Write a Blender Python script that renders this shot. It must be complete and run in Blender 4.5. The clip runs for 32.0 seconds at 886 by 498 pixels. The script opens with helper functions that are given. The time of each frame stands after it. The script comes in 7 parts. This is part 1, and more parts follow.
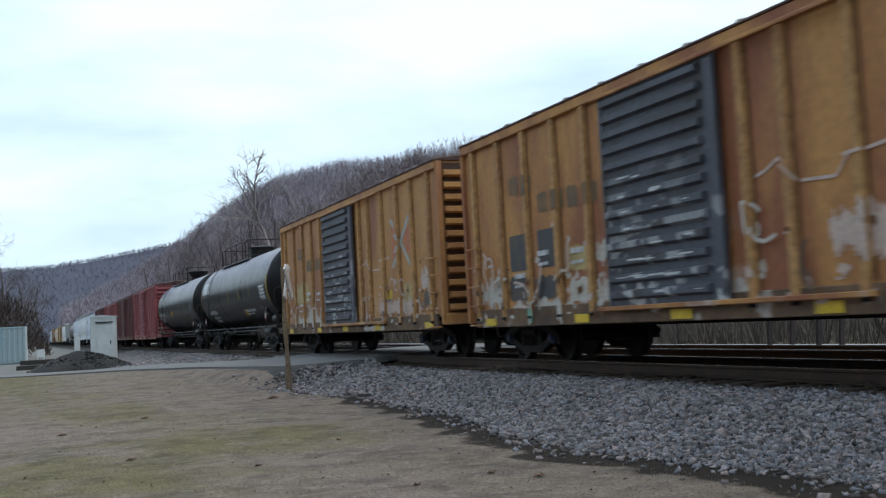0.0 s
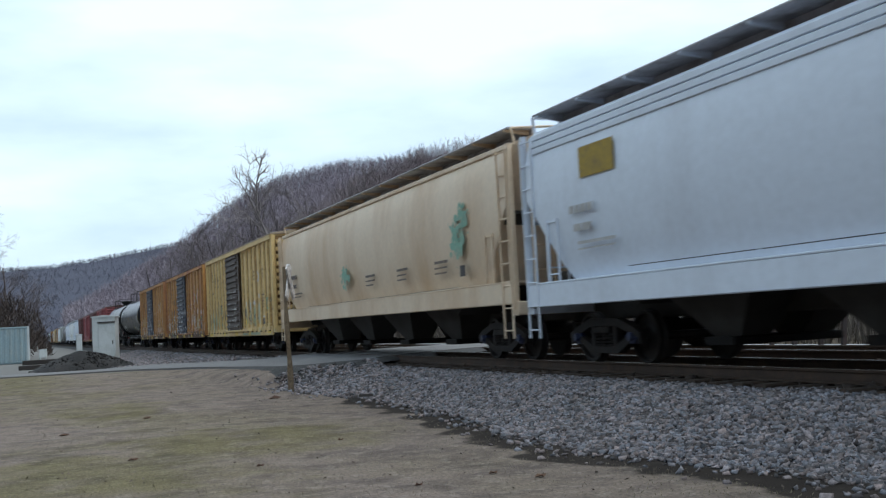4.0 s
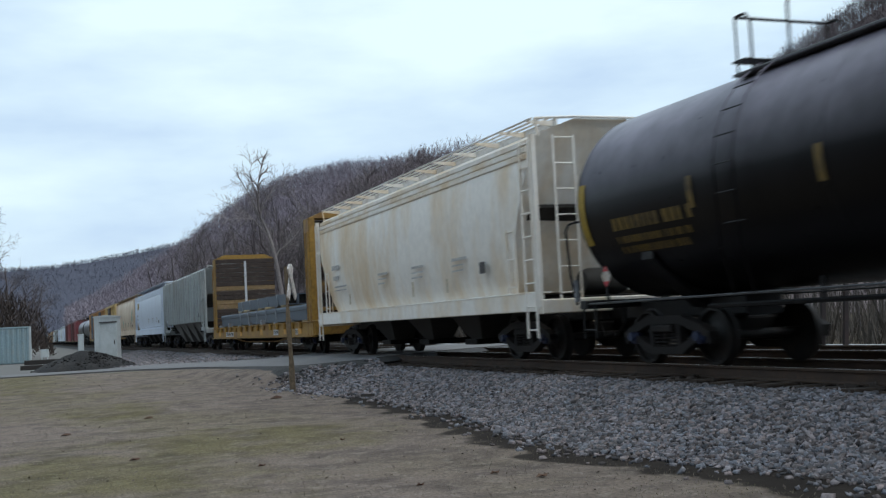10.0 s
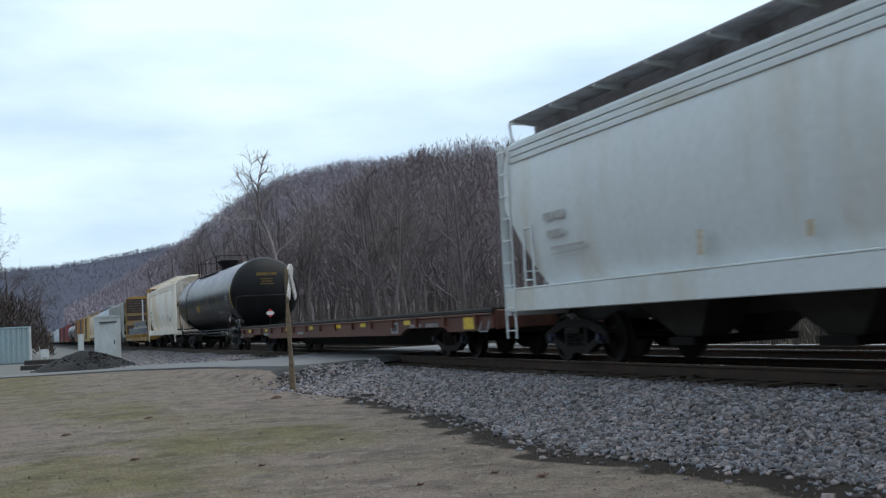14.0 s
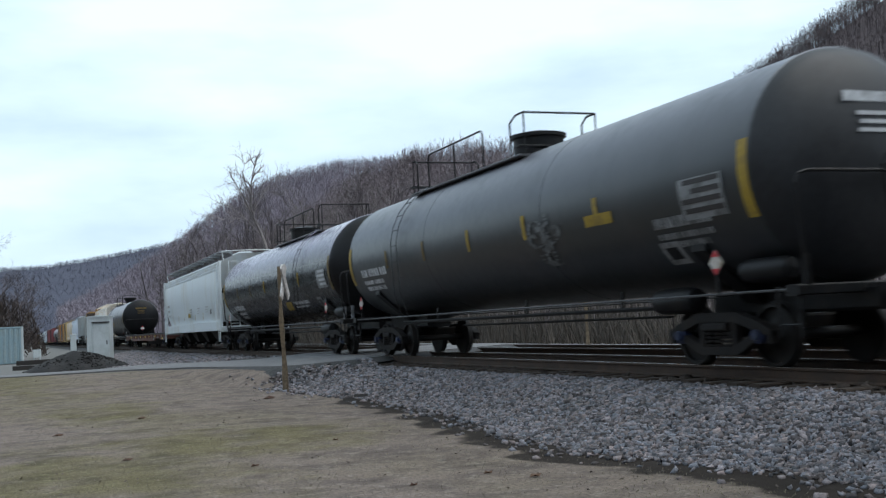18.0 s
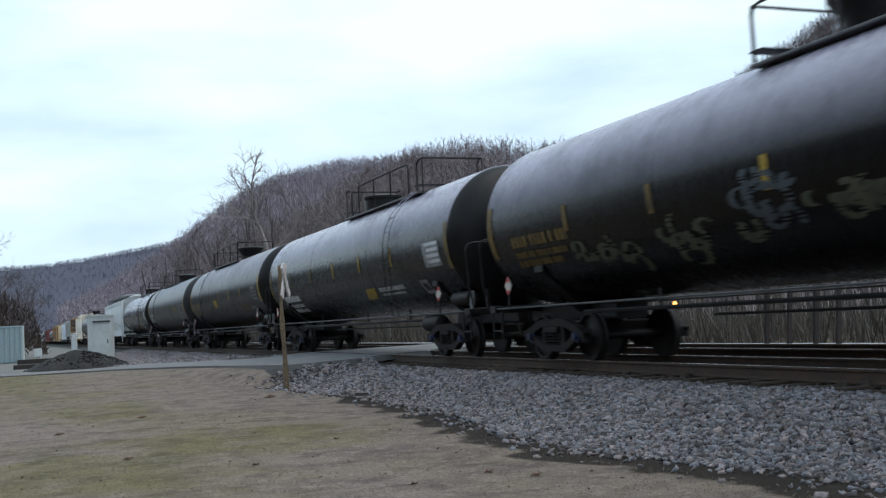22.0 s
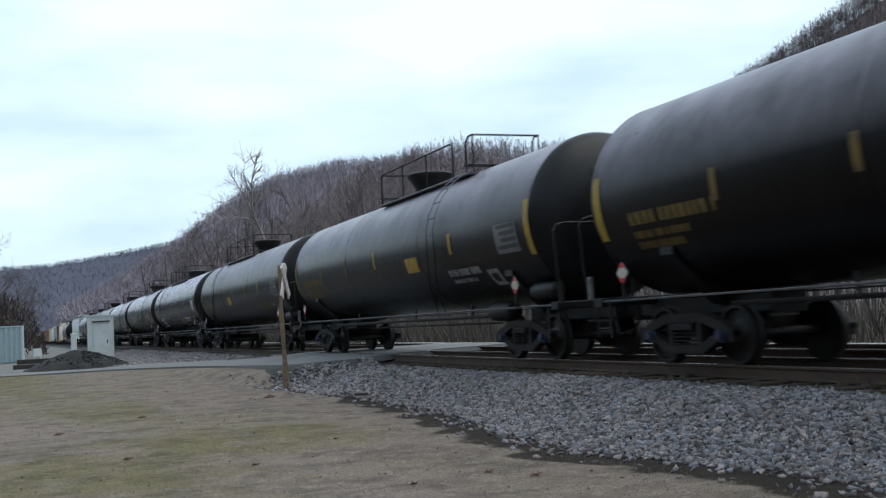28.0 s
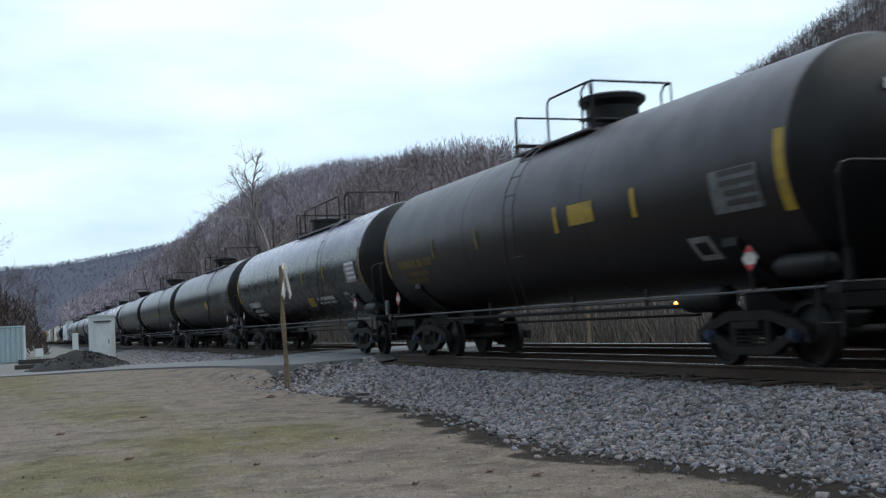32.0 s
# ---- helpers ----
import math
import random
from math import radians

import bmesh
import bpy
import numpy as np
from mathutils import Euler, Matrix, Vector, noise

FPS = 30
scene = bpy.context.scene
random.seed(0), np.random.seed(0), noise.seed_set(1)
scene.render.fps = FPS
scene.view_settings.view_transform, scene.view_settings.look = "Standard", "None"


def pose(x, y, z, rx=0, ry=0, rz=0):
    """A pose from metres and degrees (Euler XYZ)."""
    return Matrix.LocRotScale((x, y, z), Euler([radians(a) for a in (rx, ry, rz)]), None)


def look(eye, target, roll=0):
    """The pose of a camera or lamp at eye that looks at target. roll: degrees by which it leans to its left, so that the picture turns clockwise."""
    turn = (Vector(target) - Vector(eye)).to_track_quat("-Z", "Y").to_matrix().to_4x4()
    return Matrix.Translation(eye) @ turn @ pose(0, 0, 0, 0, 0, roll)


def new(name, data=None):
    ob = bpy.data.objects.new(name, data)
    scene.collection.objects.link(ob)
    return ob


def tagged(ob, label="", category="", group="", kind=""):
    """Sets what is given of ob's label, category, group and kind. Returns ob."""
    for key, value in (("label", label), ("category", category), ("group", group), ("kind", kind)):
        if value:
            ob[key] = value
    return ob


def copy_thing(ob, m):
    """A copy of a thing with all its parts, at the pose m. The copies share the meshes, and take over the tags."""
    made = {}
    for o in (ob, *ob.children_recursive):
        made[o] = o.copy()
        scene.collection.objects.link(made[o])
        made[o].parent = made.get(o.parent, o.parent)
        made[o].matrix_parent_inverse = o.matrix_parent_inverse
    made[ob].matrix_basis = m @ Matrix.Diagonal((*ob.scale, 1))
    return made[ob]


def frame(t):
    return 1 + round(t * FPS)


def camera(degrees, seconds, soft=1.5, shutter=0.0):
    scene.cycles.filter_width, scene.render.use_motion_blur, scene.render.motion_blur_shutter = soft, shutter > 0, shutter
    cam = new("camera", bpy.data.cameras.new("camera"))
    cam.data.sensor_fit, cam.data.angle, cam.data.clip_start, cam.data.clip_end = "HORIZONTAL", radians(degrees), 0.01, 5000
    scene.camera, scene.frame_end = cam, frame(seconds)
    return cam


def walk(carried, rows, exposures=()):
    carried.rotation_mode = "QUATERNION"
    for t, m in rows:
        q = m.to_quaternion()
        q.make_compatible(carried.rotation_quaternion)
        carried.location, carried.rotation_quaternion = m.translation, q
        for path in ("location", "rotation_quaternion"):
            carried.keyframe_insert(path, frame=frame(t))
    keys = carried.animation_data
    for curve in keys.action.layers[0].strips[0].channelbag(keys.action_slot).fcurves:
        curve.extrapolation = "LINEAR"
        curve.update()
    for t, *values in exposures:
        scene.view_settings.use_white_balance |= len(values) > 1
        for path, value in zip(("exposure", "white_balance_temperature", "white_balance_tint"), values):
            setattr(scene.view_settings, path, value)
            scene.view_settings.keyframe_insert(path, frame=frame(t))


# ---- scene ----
cam = camera(44.68, 32.0, soft=1.3, shutter=0.28)

# The camera stands on the lawn; it only drifts by fractions of a degree.
EYE = (0.0, 0.0, 0.84)
FOCAL = 1908.0


def aim(dx, dy):
    """The standing pose, with the small drift of the picture."""
    return pose(*EYE) @ pose(0, 0, 0, 0, 0, -21.295) @ pose(0, 0, 0, 93.841, 0, 0) @ pose(0, 0, 0, 0, 0, -3.019) \
        @ pose(0, 0, 0, math.degrees(dy / FOCAL), math.degrees(dx / FOCAL), 0)


walk(cam, [(t, aim(dx, dy)) for t, dx, dy in (
    (0.0, -6.2, 0.0), (1.0, -6.0, 0.0), (2.0, -5.0, 0.0), (3.0, -4.2, 0.0), (3.5, -3.5, 0.0), (5.5, -1.7, 0.0),
    (7.0, -1.2, 0.0), (8.0, -0.3, 0.0), (10.0, 0.0, 0.0), (12.0, -0.5, 0.0), (14.0, 0.0, 0.0), (16.5, 0.0, 0.0),
    (17.2, 0.0, 0.0), (17.5, -3.0, 0.0), (17.9, -11.8, 0.0), (18.3, -12.2, 0.0), (20.0, -12.0, 0.0), (21.0, -11.2, -1.0),
    (22.0, -10.8, -1.7), (23.0, -10.6, -2.6), (24.0, -10.6, -3.3), (25.5, -10.6, -3.3), (27.5, -11.4, -1.8),
    (29.0, -10.8, -1.7), (30.0, -10.4, -1.7), (31.0, -9.4, -1.7), (32.0, -9.0, -1.6))],
     exposures=((0.0, 0.40), (3.5, 0.38), (6.0, 0.28), (9.0, 0.26), (9.6, 0.18), (10.0, 0.14), (11.0, 0.18), (12.0, 0.25), (14.5, 0.26), (17.0, 0.3),
                (18.0, 0.36), (25.0, 0.38), (32.0, 0.36)))

# ---- sky and sun ----
world = bpy.data.worlds.new("overcast_sky")
scene.world = world
world.use_nodes = True
wn, wl = world.node_tree.nodes, world.node_tree.links
wn.clear()
w_out = wn.new("ShaderNodeOutputWorld")
w_bg = wn.new("ShaderNodeBackground")
w_sky = wn.new("ShaderNodeTexSky")
w_sky.sky_type, w_sky.sun_disc = "NISHITA", False
w_sky.sun_elevation, w_sky.sun_rotation = radians(62), radians(129)
w_co = wn.new("ShaderNodeTexCoord")
w_map = wn.new("ShaderNodeMapping")
w_map.inputs["Scale"].default_value = (1.6, 1.6, 5.5)
w_map.inputs["Location"].default_value = (0.35, 0.1, 0.4)
w_noise = wn.new("ShaderNodeTexNoise")
w_noise.inputs["Scale"].default_value, w_noise.inputs["Detail"].default_value = 1.5, 6.0
w_noise.inputs["Roughness"].default_value = 0.5
w_ramp = wn.new("ShaderNodeValToRGB")
w_ramp.color_ramp.elements[0].position, w_ramp.color_ramp.elements[0].color = 0.36, (0.50, 0.66, 0.88, 1)
w_ramp.color_ramp.elements[1].position, w_ramp.color_ramp.elements[1].color = 0.62, (0.82, 1.0, 1.06, 1)
w_dim = wn.new("ShaderNodeMix")
w_dim.data_type, w_dim.blend_type = "RGBA", "MULTIPLY"
w_dim.inputs[0].default_value = 1.0
w_dim.inputs[7].default_value = (0.1, 0.1, 0.1, 1)
w_mix = wn.new("ShaderNodeMix")
w_mix.data_type = "RGBA"
w_mix.inputs[0].default_value = 0.88
wl.new(w_co.outputs["Generated"], w_map.inputs["Vector"])
wl.new(w_map.outputs[0], w_noise.inputs["Vector"])
wl.new(w_noise.outputs[0], w_ramp.inputs[0])
wl.new(w_sky.outputs[0], w_dim.inputs[6])
wl.new(w_dim.outputs[2], w_mix.inputs[6])
wl.new(w_ramp.outputs[0], w_mix.inputs[7])
wl.new(w_mix.outputs[2], w_bg.inputs[0])
w_bg.inputs[1].default_value = 1.0
wl.new(w_bg.outputs[0], w_out.inputs[0])

sun = new("sun", bpy.data.lights.new("sun", "SUN"))
sun.data.energy, sun.data.angle, sun.data.color = 1.3, radians(60), (1.0, 0.96, 0.9)
sun.matrix_world = look((25, -20, 60), (0, 0, 0))

# ---- materials ----
MATS = {}


def surface(name, col, rough=0.6, metal=0.0, stain=None, amount=0.5, size=1.2, fine=0.15, fine_size=14.0,
            streak=1.0, bump=0.1, second=None, second_amount=0.0, second_size=3.0, limits=None, spec=0.5, coords="Object", second_soft=0.04):
    """A node material: base colour, stains in patches or streaks, fine mottling, relief."""
    m = bpy.data.materials.new(name)
    m.use_nodes = True
    n, l = m.node_tree.nodes, m.node_tree.links
    b = n["Principled BSDF"]
    b.inputs["Roughness"].default_value, b.inputs["Metallic"].default_value = rough, metal
    b.inputs["Specular IOR Level"].default_value = spec
    co = n.new("ShaderNodeTexCoord")
    info = n.new("ShaderNodeObjectInfo")
    shift = n.new("ShaderNodeVectorMath")
    shift.operation = "SCALE"
    shift.inputs[0].default_value = (17.0, 31.0, 23.0)
    l.new(info.outputs["Random"], shift.inputs["Scale"])
    add = n.new("ShaderNodeVectorMath")
    l.new(co.outputs[coords], add.inputs[0])
    if coords == "Object":
        l.new(shift.outputs[0], add.inputs[1])

    def noise_at(scale, detail=4.0, stretch=1.0):
        mp = n.new("ShaderNodeMapping")
        mp.inputs["Scale"].default_value = (1, 1, stretch)
        l.new(add.outputs[0], mp.inputs["Vector"])
        t = n.new("ShaderNodeTexNoise")
        t.inputs["Scale"].default_value, t.inputs["Detail"].default_value = scale, detail
        t.inputs["Roughness"].default_value = 0.62
        l.new(mp.outputs[0], t.inputs["Vector"])
        return t.outputs[0]

    def ramp(src, a, c):
        r = n.new("ShaderNodeMapRange")
        r.inputs[1].default_value, r.inputs[2].default_value = a, c
        l.new(src, r.inputs[0])
        return r.outputs[0]

    def mix(fac, a, c, kind="MIX"):
        x = n.new("ShaderNodeMix")
        x.data_type, x.blend_type = "RGBA", kind
        for slot, v in ((0, fac), (6, a), (7, c)):
            if isinstance(v, (int, float)):
                x.inputs[slot].default_value = v
            elif isinstance(v, tuple):
                x.inputs[slot].default_value = (*v, 1)
            else:
                l.new(v, x.inputs[slot])
        return x.outputs[2]

    colour = tuple(col)
    if stain:
        colour = mix(ramp(noise_at(size, 6.0, streak), 0.62 - 0.3 * amount, 0.85 - 0.3 * amount), colour, tuple(stain))
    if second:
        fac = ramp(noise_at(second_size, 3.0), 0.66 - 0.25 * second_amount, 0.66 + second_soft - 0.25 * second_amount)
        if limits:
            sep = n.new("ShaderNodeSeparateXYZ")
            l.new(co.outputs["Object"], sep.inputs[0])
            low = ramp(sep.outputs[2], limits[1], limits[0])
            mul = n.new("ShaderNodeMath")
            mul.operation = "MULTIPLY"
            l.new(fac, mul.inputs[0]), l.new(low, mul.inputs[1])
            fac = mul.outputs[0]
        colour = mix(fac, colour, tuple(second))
    f = noise_at(fine_size, 5.0)
    colour = mix(1.0, colour, mix(ramp(f, 0.3, 0.7), (1 - fine * 1.6,) * 3, (1 + fine * 1.2,) * 3), "MULTIPLY")
    if isinstance(colour, tuple):
        b.inputs["Base Color"].default_value = (*colour, 1)
    else:
        l.new(colour, b.inputs["Base Color"])
    rr = n.new("ShaderNodeMapRange")
    rr.inputs[3].default_value, rr.inputs[4].default_value = max(0.04, rough - 0.12), min(1, rough + 0.12)
    l.new(f, rr.inputs[0])
    l.new(rr.outputs[0], b.inputs["Roughness"])
    if bump:
        bp = n.new("ShaderNodeBump")
        bp.inputs["Strength"].default_value, bp.inputs["Distance"].default_value = bump, 0.02
        l.new(f, bp.inputs["Height"])
        l.new(bp.outputs[0], b.inputs["Normal"])
    MATS[name] = m
    return m


def glow(name, col, strength):
    m = bpy.data.materials.new(name)
    m.use_nodes = True
    b = m.node_tree.nodes["Principled BSDF"]
    b.inputs["Base Color"].default_value = (*col, 1)
    b.inputs["Emission Color"].default_value = (*col, 1)
    b.inputs["Emission Strength"].default_value = strength
    MATS[name] = m
    return m


surface("steel_dark", (0.0065, 0.006, 0.006), 0.65, 0.0, (0.015, 0.011, 0.009), 0.5, 3.0, spec=0.12)
surface("bearing_blue", (0.018, 0.026, 0.062), 0.55, 0.0, (0.015, 0.015, 0.02), 0.4, 5.0, spec=0.3)
surface("wheel_steel", (0.009, 0.0083, 0.008), 0.6, 0.1, (0.022, 0.016, 0.013), 0.5, 4.0, spec=0.3)
surface("cast_steel", (0.0115, 0.0100, 0.0098), 0.7, 0.0, (0.022, 0.0165, 0.0135), 0.5, 3.0, spec=0.2)
surface("rail_web", (0.040, 0.024, 0.016), 0.8, 0.0, (0.062, 0.034, 0.020), 0.6, 3.0)
surface("rail_top", (0.55, 0.56, 0.58), 0.25, 0.95, (0.2, 0.17, 0.15), 0.3, 2.0)
surface("tie_wood", (0.036, 0.024, 0.017), 0.9, 0.0, (0.062, 0.040, 0.027), 0.6, 3.0, bump=0.4)
# Tank shells pale upwards: dust plus sky sheen put into the colour.
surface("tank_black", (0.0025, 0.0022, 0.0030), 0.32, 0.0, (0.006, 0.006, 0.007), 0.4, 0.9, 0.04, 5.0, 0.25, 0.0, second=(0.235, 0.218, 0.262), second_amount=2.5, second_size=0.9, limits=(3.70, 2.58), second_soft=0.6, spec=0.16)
surface("tank_black_worn_sheen", (0.003, 0.003, 0.0035), 0.27, 0.0, (0.006, 0.006, 0.007), 0.45, 0.7, 0.04, 5.0, 0.22, 0.0, second=(0.335, 0.320, 0.395), second_amount=2.5, second_size=0.9, limits=(3.55, 2.64), second_soft=0.5, spec=0.17)
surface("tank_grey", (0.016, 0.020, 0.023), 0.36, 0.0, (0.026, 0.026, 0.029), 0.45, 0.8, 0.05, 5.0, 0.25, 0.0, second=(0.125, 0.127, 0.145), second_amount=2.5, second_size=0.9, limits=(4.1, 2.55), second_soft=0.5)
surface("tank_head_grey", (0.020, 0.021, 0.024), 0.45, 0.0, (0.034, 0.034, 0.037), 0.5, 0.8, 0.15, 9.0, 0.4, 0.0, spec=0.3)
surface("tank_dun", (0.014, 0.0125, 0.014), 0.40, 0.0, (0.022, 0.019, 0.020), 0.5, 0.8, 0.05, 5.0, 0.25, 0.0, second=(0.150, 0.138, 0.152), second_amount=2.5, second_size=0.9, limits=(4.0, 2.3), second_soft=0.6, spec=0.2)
surface("tank_head", (0.005, 0.005, 0.006), 0.42, 0.0, (0.011, 0.011, 0.013), 0.45, 0.8, 0.15, 9.0, 0.4, 0.03, spec=0.22)
surface("hop_bay", (0.15, 0.145, 0.135), 0.75, 0.0, (0.09, 0.082, 0.07), 0.6, 1.0)
surface("black_iron", (0.007, 0.007, 0.008), 0.5, 0.0, (0.02, 0.018, 0.016), 0.4, 3.0, spec=0.25)
surface("pipe_dark", (0.075, 0.077, 0.083), 0.5, 0.0, (0.04, 0.036, 0.033), 0.4, 3.0)
surface("walk_galv", (0.74, 0.73, 0.72), 0.6, 0.0, (0.55, 0.52, 0.48), 0.5, 2.0)
surface("walk_grey", (0.40, 0.40, 0.43), 0.7, 0.0, (0.17, 0.165, 0.16), 0.5, 2.0)
surface("pipe_grey", (0.24, 0.25, 0.27), 0.4, 0.3, (0.1, 0.09, 0.08), 0.4, 3.0)
surface("mark_yellow", (0.33, 0.215, 0.015), 0.6, 0.0, (0.18, 0.12, 0.03), 0.45, 4.0)
surface("mark_dull_yellow", (0.13, 0.08, 0.010), 0.6, 0.0, (0.045, 0.03, 0.012), 0.55, 4.0)
surface("mark_white", (0.55, 0.56, 0.58), 0.55, 0.0, (0.25, 0.25, 0.26), 0.4, 4.0)
surface("mark_grey", (0.12, 0.125, 0.13), 0.6, 0.0, (0.05, 0.05, 0.05), 0.5, 4.0)
surface("streak_tan", (0.50, 0.43, 0.32), 0.65, 0.0, (0.58, 0.54, 0.46), 0.5, 3.0)
surface("mark_pale", (0.24, 0.245, 0.25), 0.6, 0.0, (0.10, 0.10, 0.10), 0.5, 4.0)
surface("mark_faint", (0.38, 0.37, 0.36), 0.6, 0.0, (0.5, 0.48, 0.45), 0.5, 3.0)
surface("rib_rust", (0.62, 0.44, 0.19), 0.7, 0.0, (0.44, 0.28, 0.11), 0.45, 1.0, 0.2, 9.0, 0.3)
surface("rib_dark_rust", (0.44, 0.235, 0.085), 0.7, 0.0, (0.29, 0.13, 0.05), 0.5, 1.0, 0.25, 9.0, 0.3)
surface("mark_dark", (0.035, 0.03, 0.03), 0.6)
surface("mark_red", (0.50, 0.03, 0.04), 0.5)
surface("scrawl_olive", (0.062, 0.068, 0.038), 0.6, 0.0, (0.026, 0.028, 0.018), 0.5, 5.0)
surface("scrawl_blue", (0.045, 0.060, 0.072), 0.6, 0.0, (0.03, 0.036, 0.042), 0.5, 5.0)
surface("paint_straw", (0.44, 0.34, 0.15), 0.65, 0.0, (0.33, 0.22, 0.09), 0.5, 3.0)
surface("paint_slate", (0.055, 0.055, 0.062), 0.65, 0.0, (0.12, 0.085, 0.06), 0.45, 3.0)
surface("paint_sage", (0.30, 0.36, 0.25), 0.65, 0.0, (0.40, 0.33, 0.16), 0.45, 2.5)
surface("paint_pale_sage", (0.46, 0.47, 0.36), 0.65, 0.0, (0.42, 0.33, 0.16), 0.5, 2.5)
surface("letter_faded", (0.13, 0.085, 0.045), 0.65, 0.0, (0.26, 0.14, 0.05), 0.55, 2.5)
# Sill of the orange cars: a darker, mottled brown than the wall.
surface("sill_brown", (0.145, 0.085, 0.046), 0.75, 0.0, (0.065, 0.040, 0.027), 0.6, 1.2, 0.2, 9.0, 1.0, 0.1, (0.36, 0.31, 0.28), 0.2, 1.4)
# Post shadow lines and rust in one dark colour; rust flakes share it.
surface("seam_shade_rust", (0.115, 0.050, 0.020), 0.75, 0.0, (0.20, 0.095, 0.035), 0.5, 2.0)
surface("roof_tan", (0.36, 0.29, 0.20), 0.7, 0.0, (0.24, 0.17, 0.11), 0.5, 1.5)
# Box car end recesses: their shade and dirt put into the colour.
surface("end_shade_dirt", (0.045, 0.020, 0.010), 0.75, 0.0, (0.075, 0.032, 0.014), 0.5, 1.5)
surface("end_shade_ochre", (0.17, 0.10, 0.035), 0.75, 0.0, (0.09, 0.05, 0.02), 0.5, 1.5)
surface("paint_white", (0.50, 0.47, 0.43), 0.6, 0.0, (0.38, 0.30, 0.22), 0.5, 3.0)
surface("paint_dark", (0.09, 0.07, 0.065), 0.6, 0.0, (0.2, 0.13, 0.08), 0.5, 3.0)
surface("mark_teal", (0.19, 0.37, 0.28), 0.6, 0.0, (0.3, 0.3, 0.22), 0.3, 3.0)
surface("box_orange", (0.46, 0.232, 0.072), 0.65, 0.0, (0.28, 0.115, 0.055), 0.60, 0.8, 0.10, 9.0, 0.35, 0.08,
        (0.46, 0.40, 0.34), 0.35, 0.9, (1.2, 2.0), second_soft=0.15)
surface("box_orange_rust", (0.47, 0.230, 0.068), 0.68, 0.0, (0.26, 0.090, 0.042), 0.72, 0.8, 0.12, 9.0, 0.35, 0.08,
        (0.48, 0.40, 0.35), 0.60, 1.1, (1.0, 2.1), second_soft=0.15)
surface("box_yellow", (0.64, 0.46, 0.205), 0.62, 0.0, (0.47, 0.31, 0.125), 0.45, 0.7, 0.08, 9.0, 0.35, 0.06,
        (0.40, 0.42, 0.33), 0.35, 0.8, (1.1, 2.0), second_soft=0.15)
surface("box_red", (0.29, 0.07, 0.08), 0.6, 0.0, (0.16, 0.03, 0.03), 0.5, 0.8, 0.18, 9.0, 0.3, 0.06, (0.42, 0.20, 0.19), 0.5, 0.7, (1.3, 2.2))
surface("box_maroon", (0.13, 0.035, 0.035), 0.65, 0.0, (0.07, 0.03, 0.03), 0.5, 0.8, 0.18, 9.0, 0.3)
surface("door_slate", (0.075, 0.083, 0.108), 0.6, 0.0, (0.045, 0.04, 0.04), 0.5, 1.0, 0.2, 9.0, 0.3, 0.08, (0.45, 0.46, 0.48), 0.42, 1.3, (1.0, 3.2))
surface("door_brown", (0.085, 0.062, 0.05), 0.65, 0.0, (0.05, 0.035, 0.03), 0.5, 1.0, 0.2, 9.0, 0.3, 0.08, (0.35, 0.33, 0.31), 0.33, 1.3, (1.0, 3.0))
surface("roof_galv", (0.30, 0.27, 0.26), 0.6, 0.2, (0.16, 0.11, 0.09), 0.6, 1.0)
surface("roof_edge", (0.055, 0.022, 0.02), 0.75, 0.0, (0.11, 0.06, 0.045), 0.5, 1.5)
surface("paint_pink", (0.52, 0.40, 0.35), 0.6, 0.0, (0.45, 0.36, 0.30), 0.4, 4.0)
surface("paint_blue", (0.36, 0.38, 0.36), 0.6, 0.0, (0.40, 0.38, 0.30), 0.4, 3.0)
surface("paint_green", (0.16, 0.36, 0.07), 0.6, 0.0, (0.2, 0.28, 0.1), 0.4, 3.0)
surface("paint_orange", (0.47, 0.13, 0.06), 0.6, 0.0, (0.4, 0.2, 0.08), 0.5, 3.0)
surface("reflector_yellow", (0.68, 0.47, 0.02), 0.45, 0.0, (0.45, 0.3, 0.04), 0.4, 4.0)
surface("hop_tan", (0.66, 0.53, 0.39), 0.55, 0.0, (0.52, 0.36, 0.22), 0.6, 0.5, 0.05, 8.0, 0.3, 0.04)
surface("hop_white", (0.63, 0.69, 0.78), 0.45, 0.0, (0.54, 0.58, 0.65), 0.45, 0.6, 0.04, 8.0, 0.25, 0.03)
surface("hop_rusty_white", (0.82, 0.78, 0.72), 0.55, 0.0, (0.66, 0.49, 0.29), 0.58, 0.55, 0.05, 6.0, 0.35, 0.02)
surface("hop_pale_grey", (0.66, 0.70, 0.72), 0.45, 0.0, (0.55, 0.53, 0.47), 0.4, 0.6, 0.04, 8.0, 0.25, 0.03)
surface("hop_grey", (0.36, 0.385, 0.385), 0.55, 0.0, (0.27, 0.255, 0.23), 0.5, 0.8, 0.08, 8.0, 0.3, 0.04)
# Hopper undersides and slope sheets: shade put into one dark colour.
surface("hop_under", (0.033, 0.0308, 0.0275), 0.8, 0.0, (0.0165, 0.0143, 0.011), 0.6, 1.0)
surface("flat_yellow", (0.33, 0.185, 0.032), 0.62, 0.0, (0.22, 0.11, 0.04), 0.55, 1.2, 0.2, 9.0, 0.5)
surface("flat_red", (0.108, 0.034, 0.020), 0.65, 0.0, (0.056, 0.024, 0.017), 0.55, 1.0, 0.2, 9.0, 0.5)
surface("deck_wood", (0.0154, 0.0133, 0.0126), 0.85, 0.0, (0.0315, 0.0252, 0.021), 0.5, 2.0, bump=0.3)
surface("plank_brown", (0.044, 0.029, 0.023), 0.85, 0.0, (0.12, 0.09, 0.075), 0.3, 3.0, 0.4, 14.0, bump=0.4)
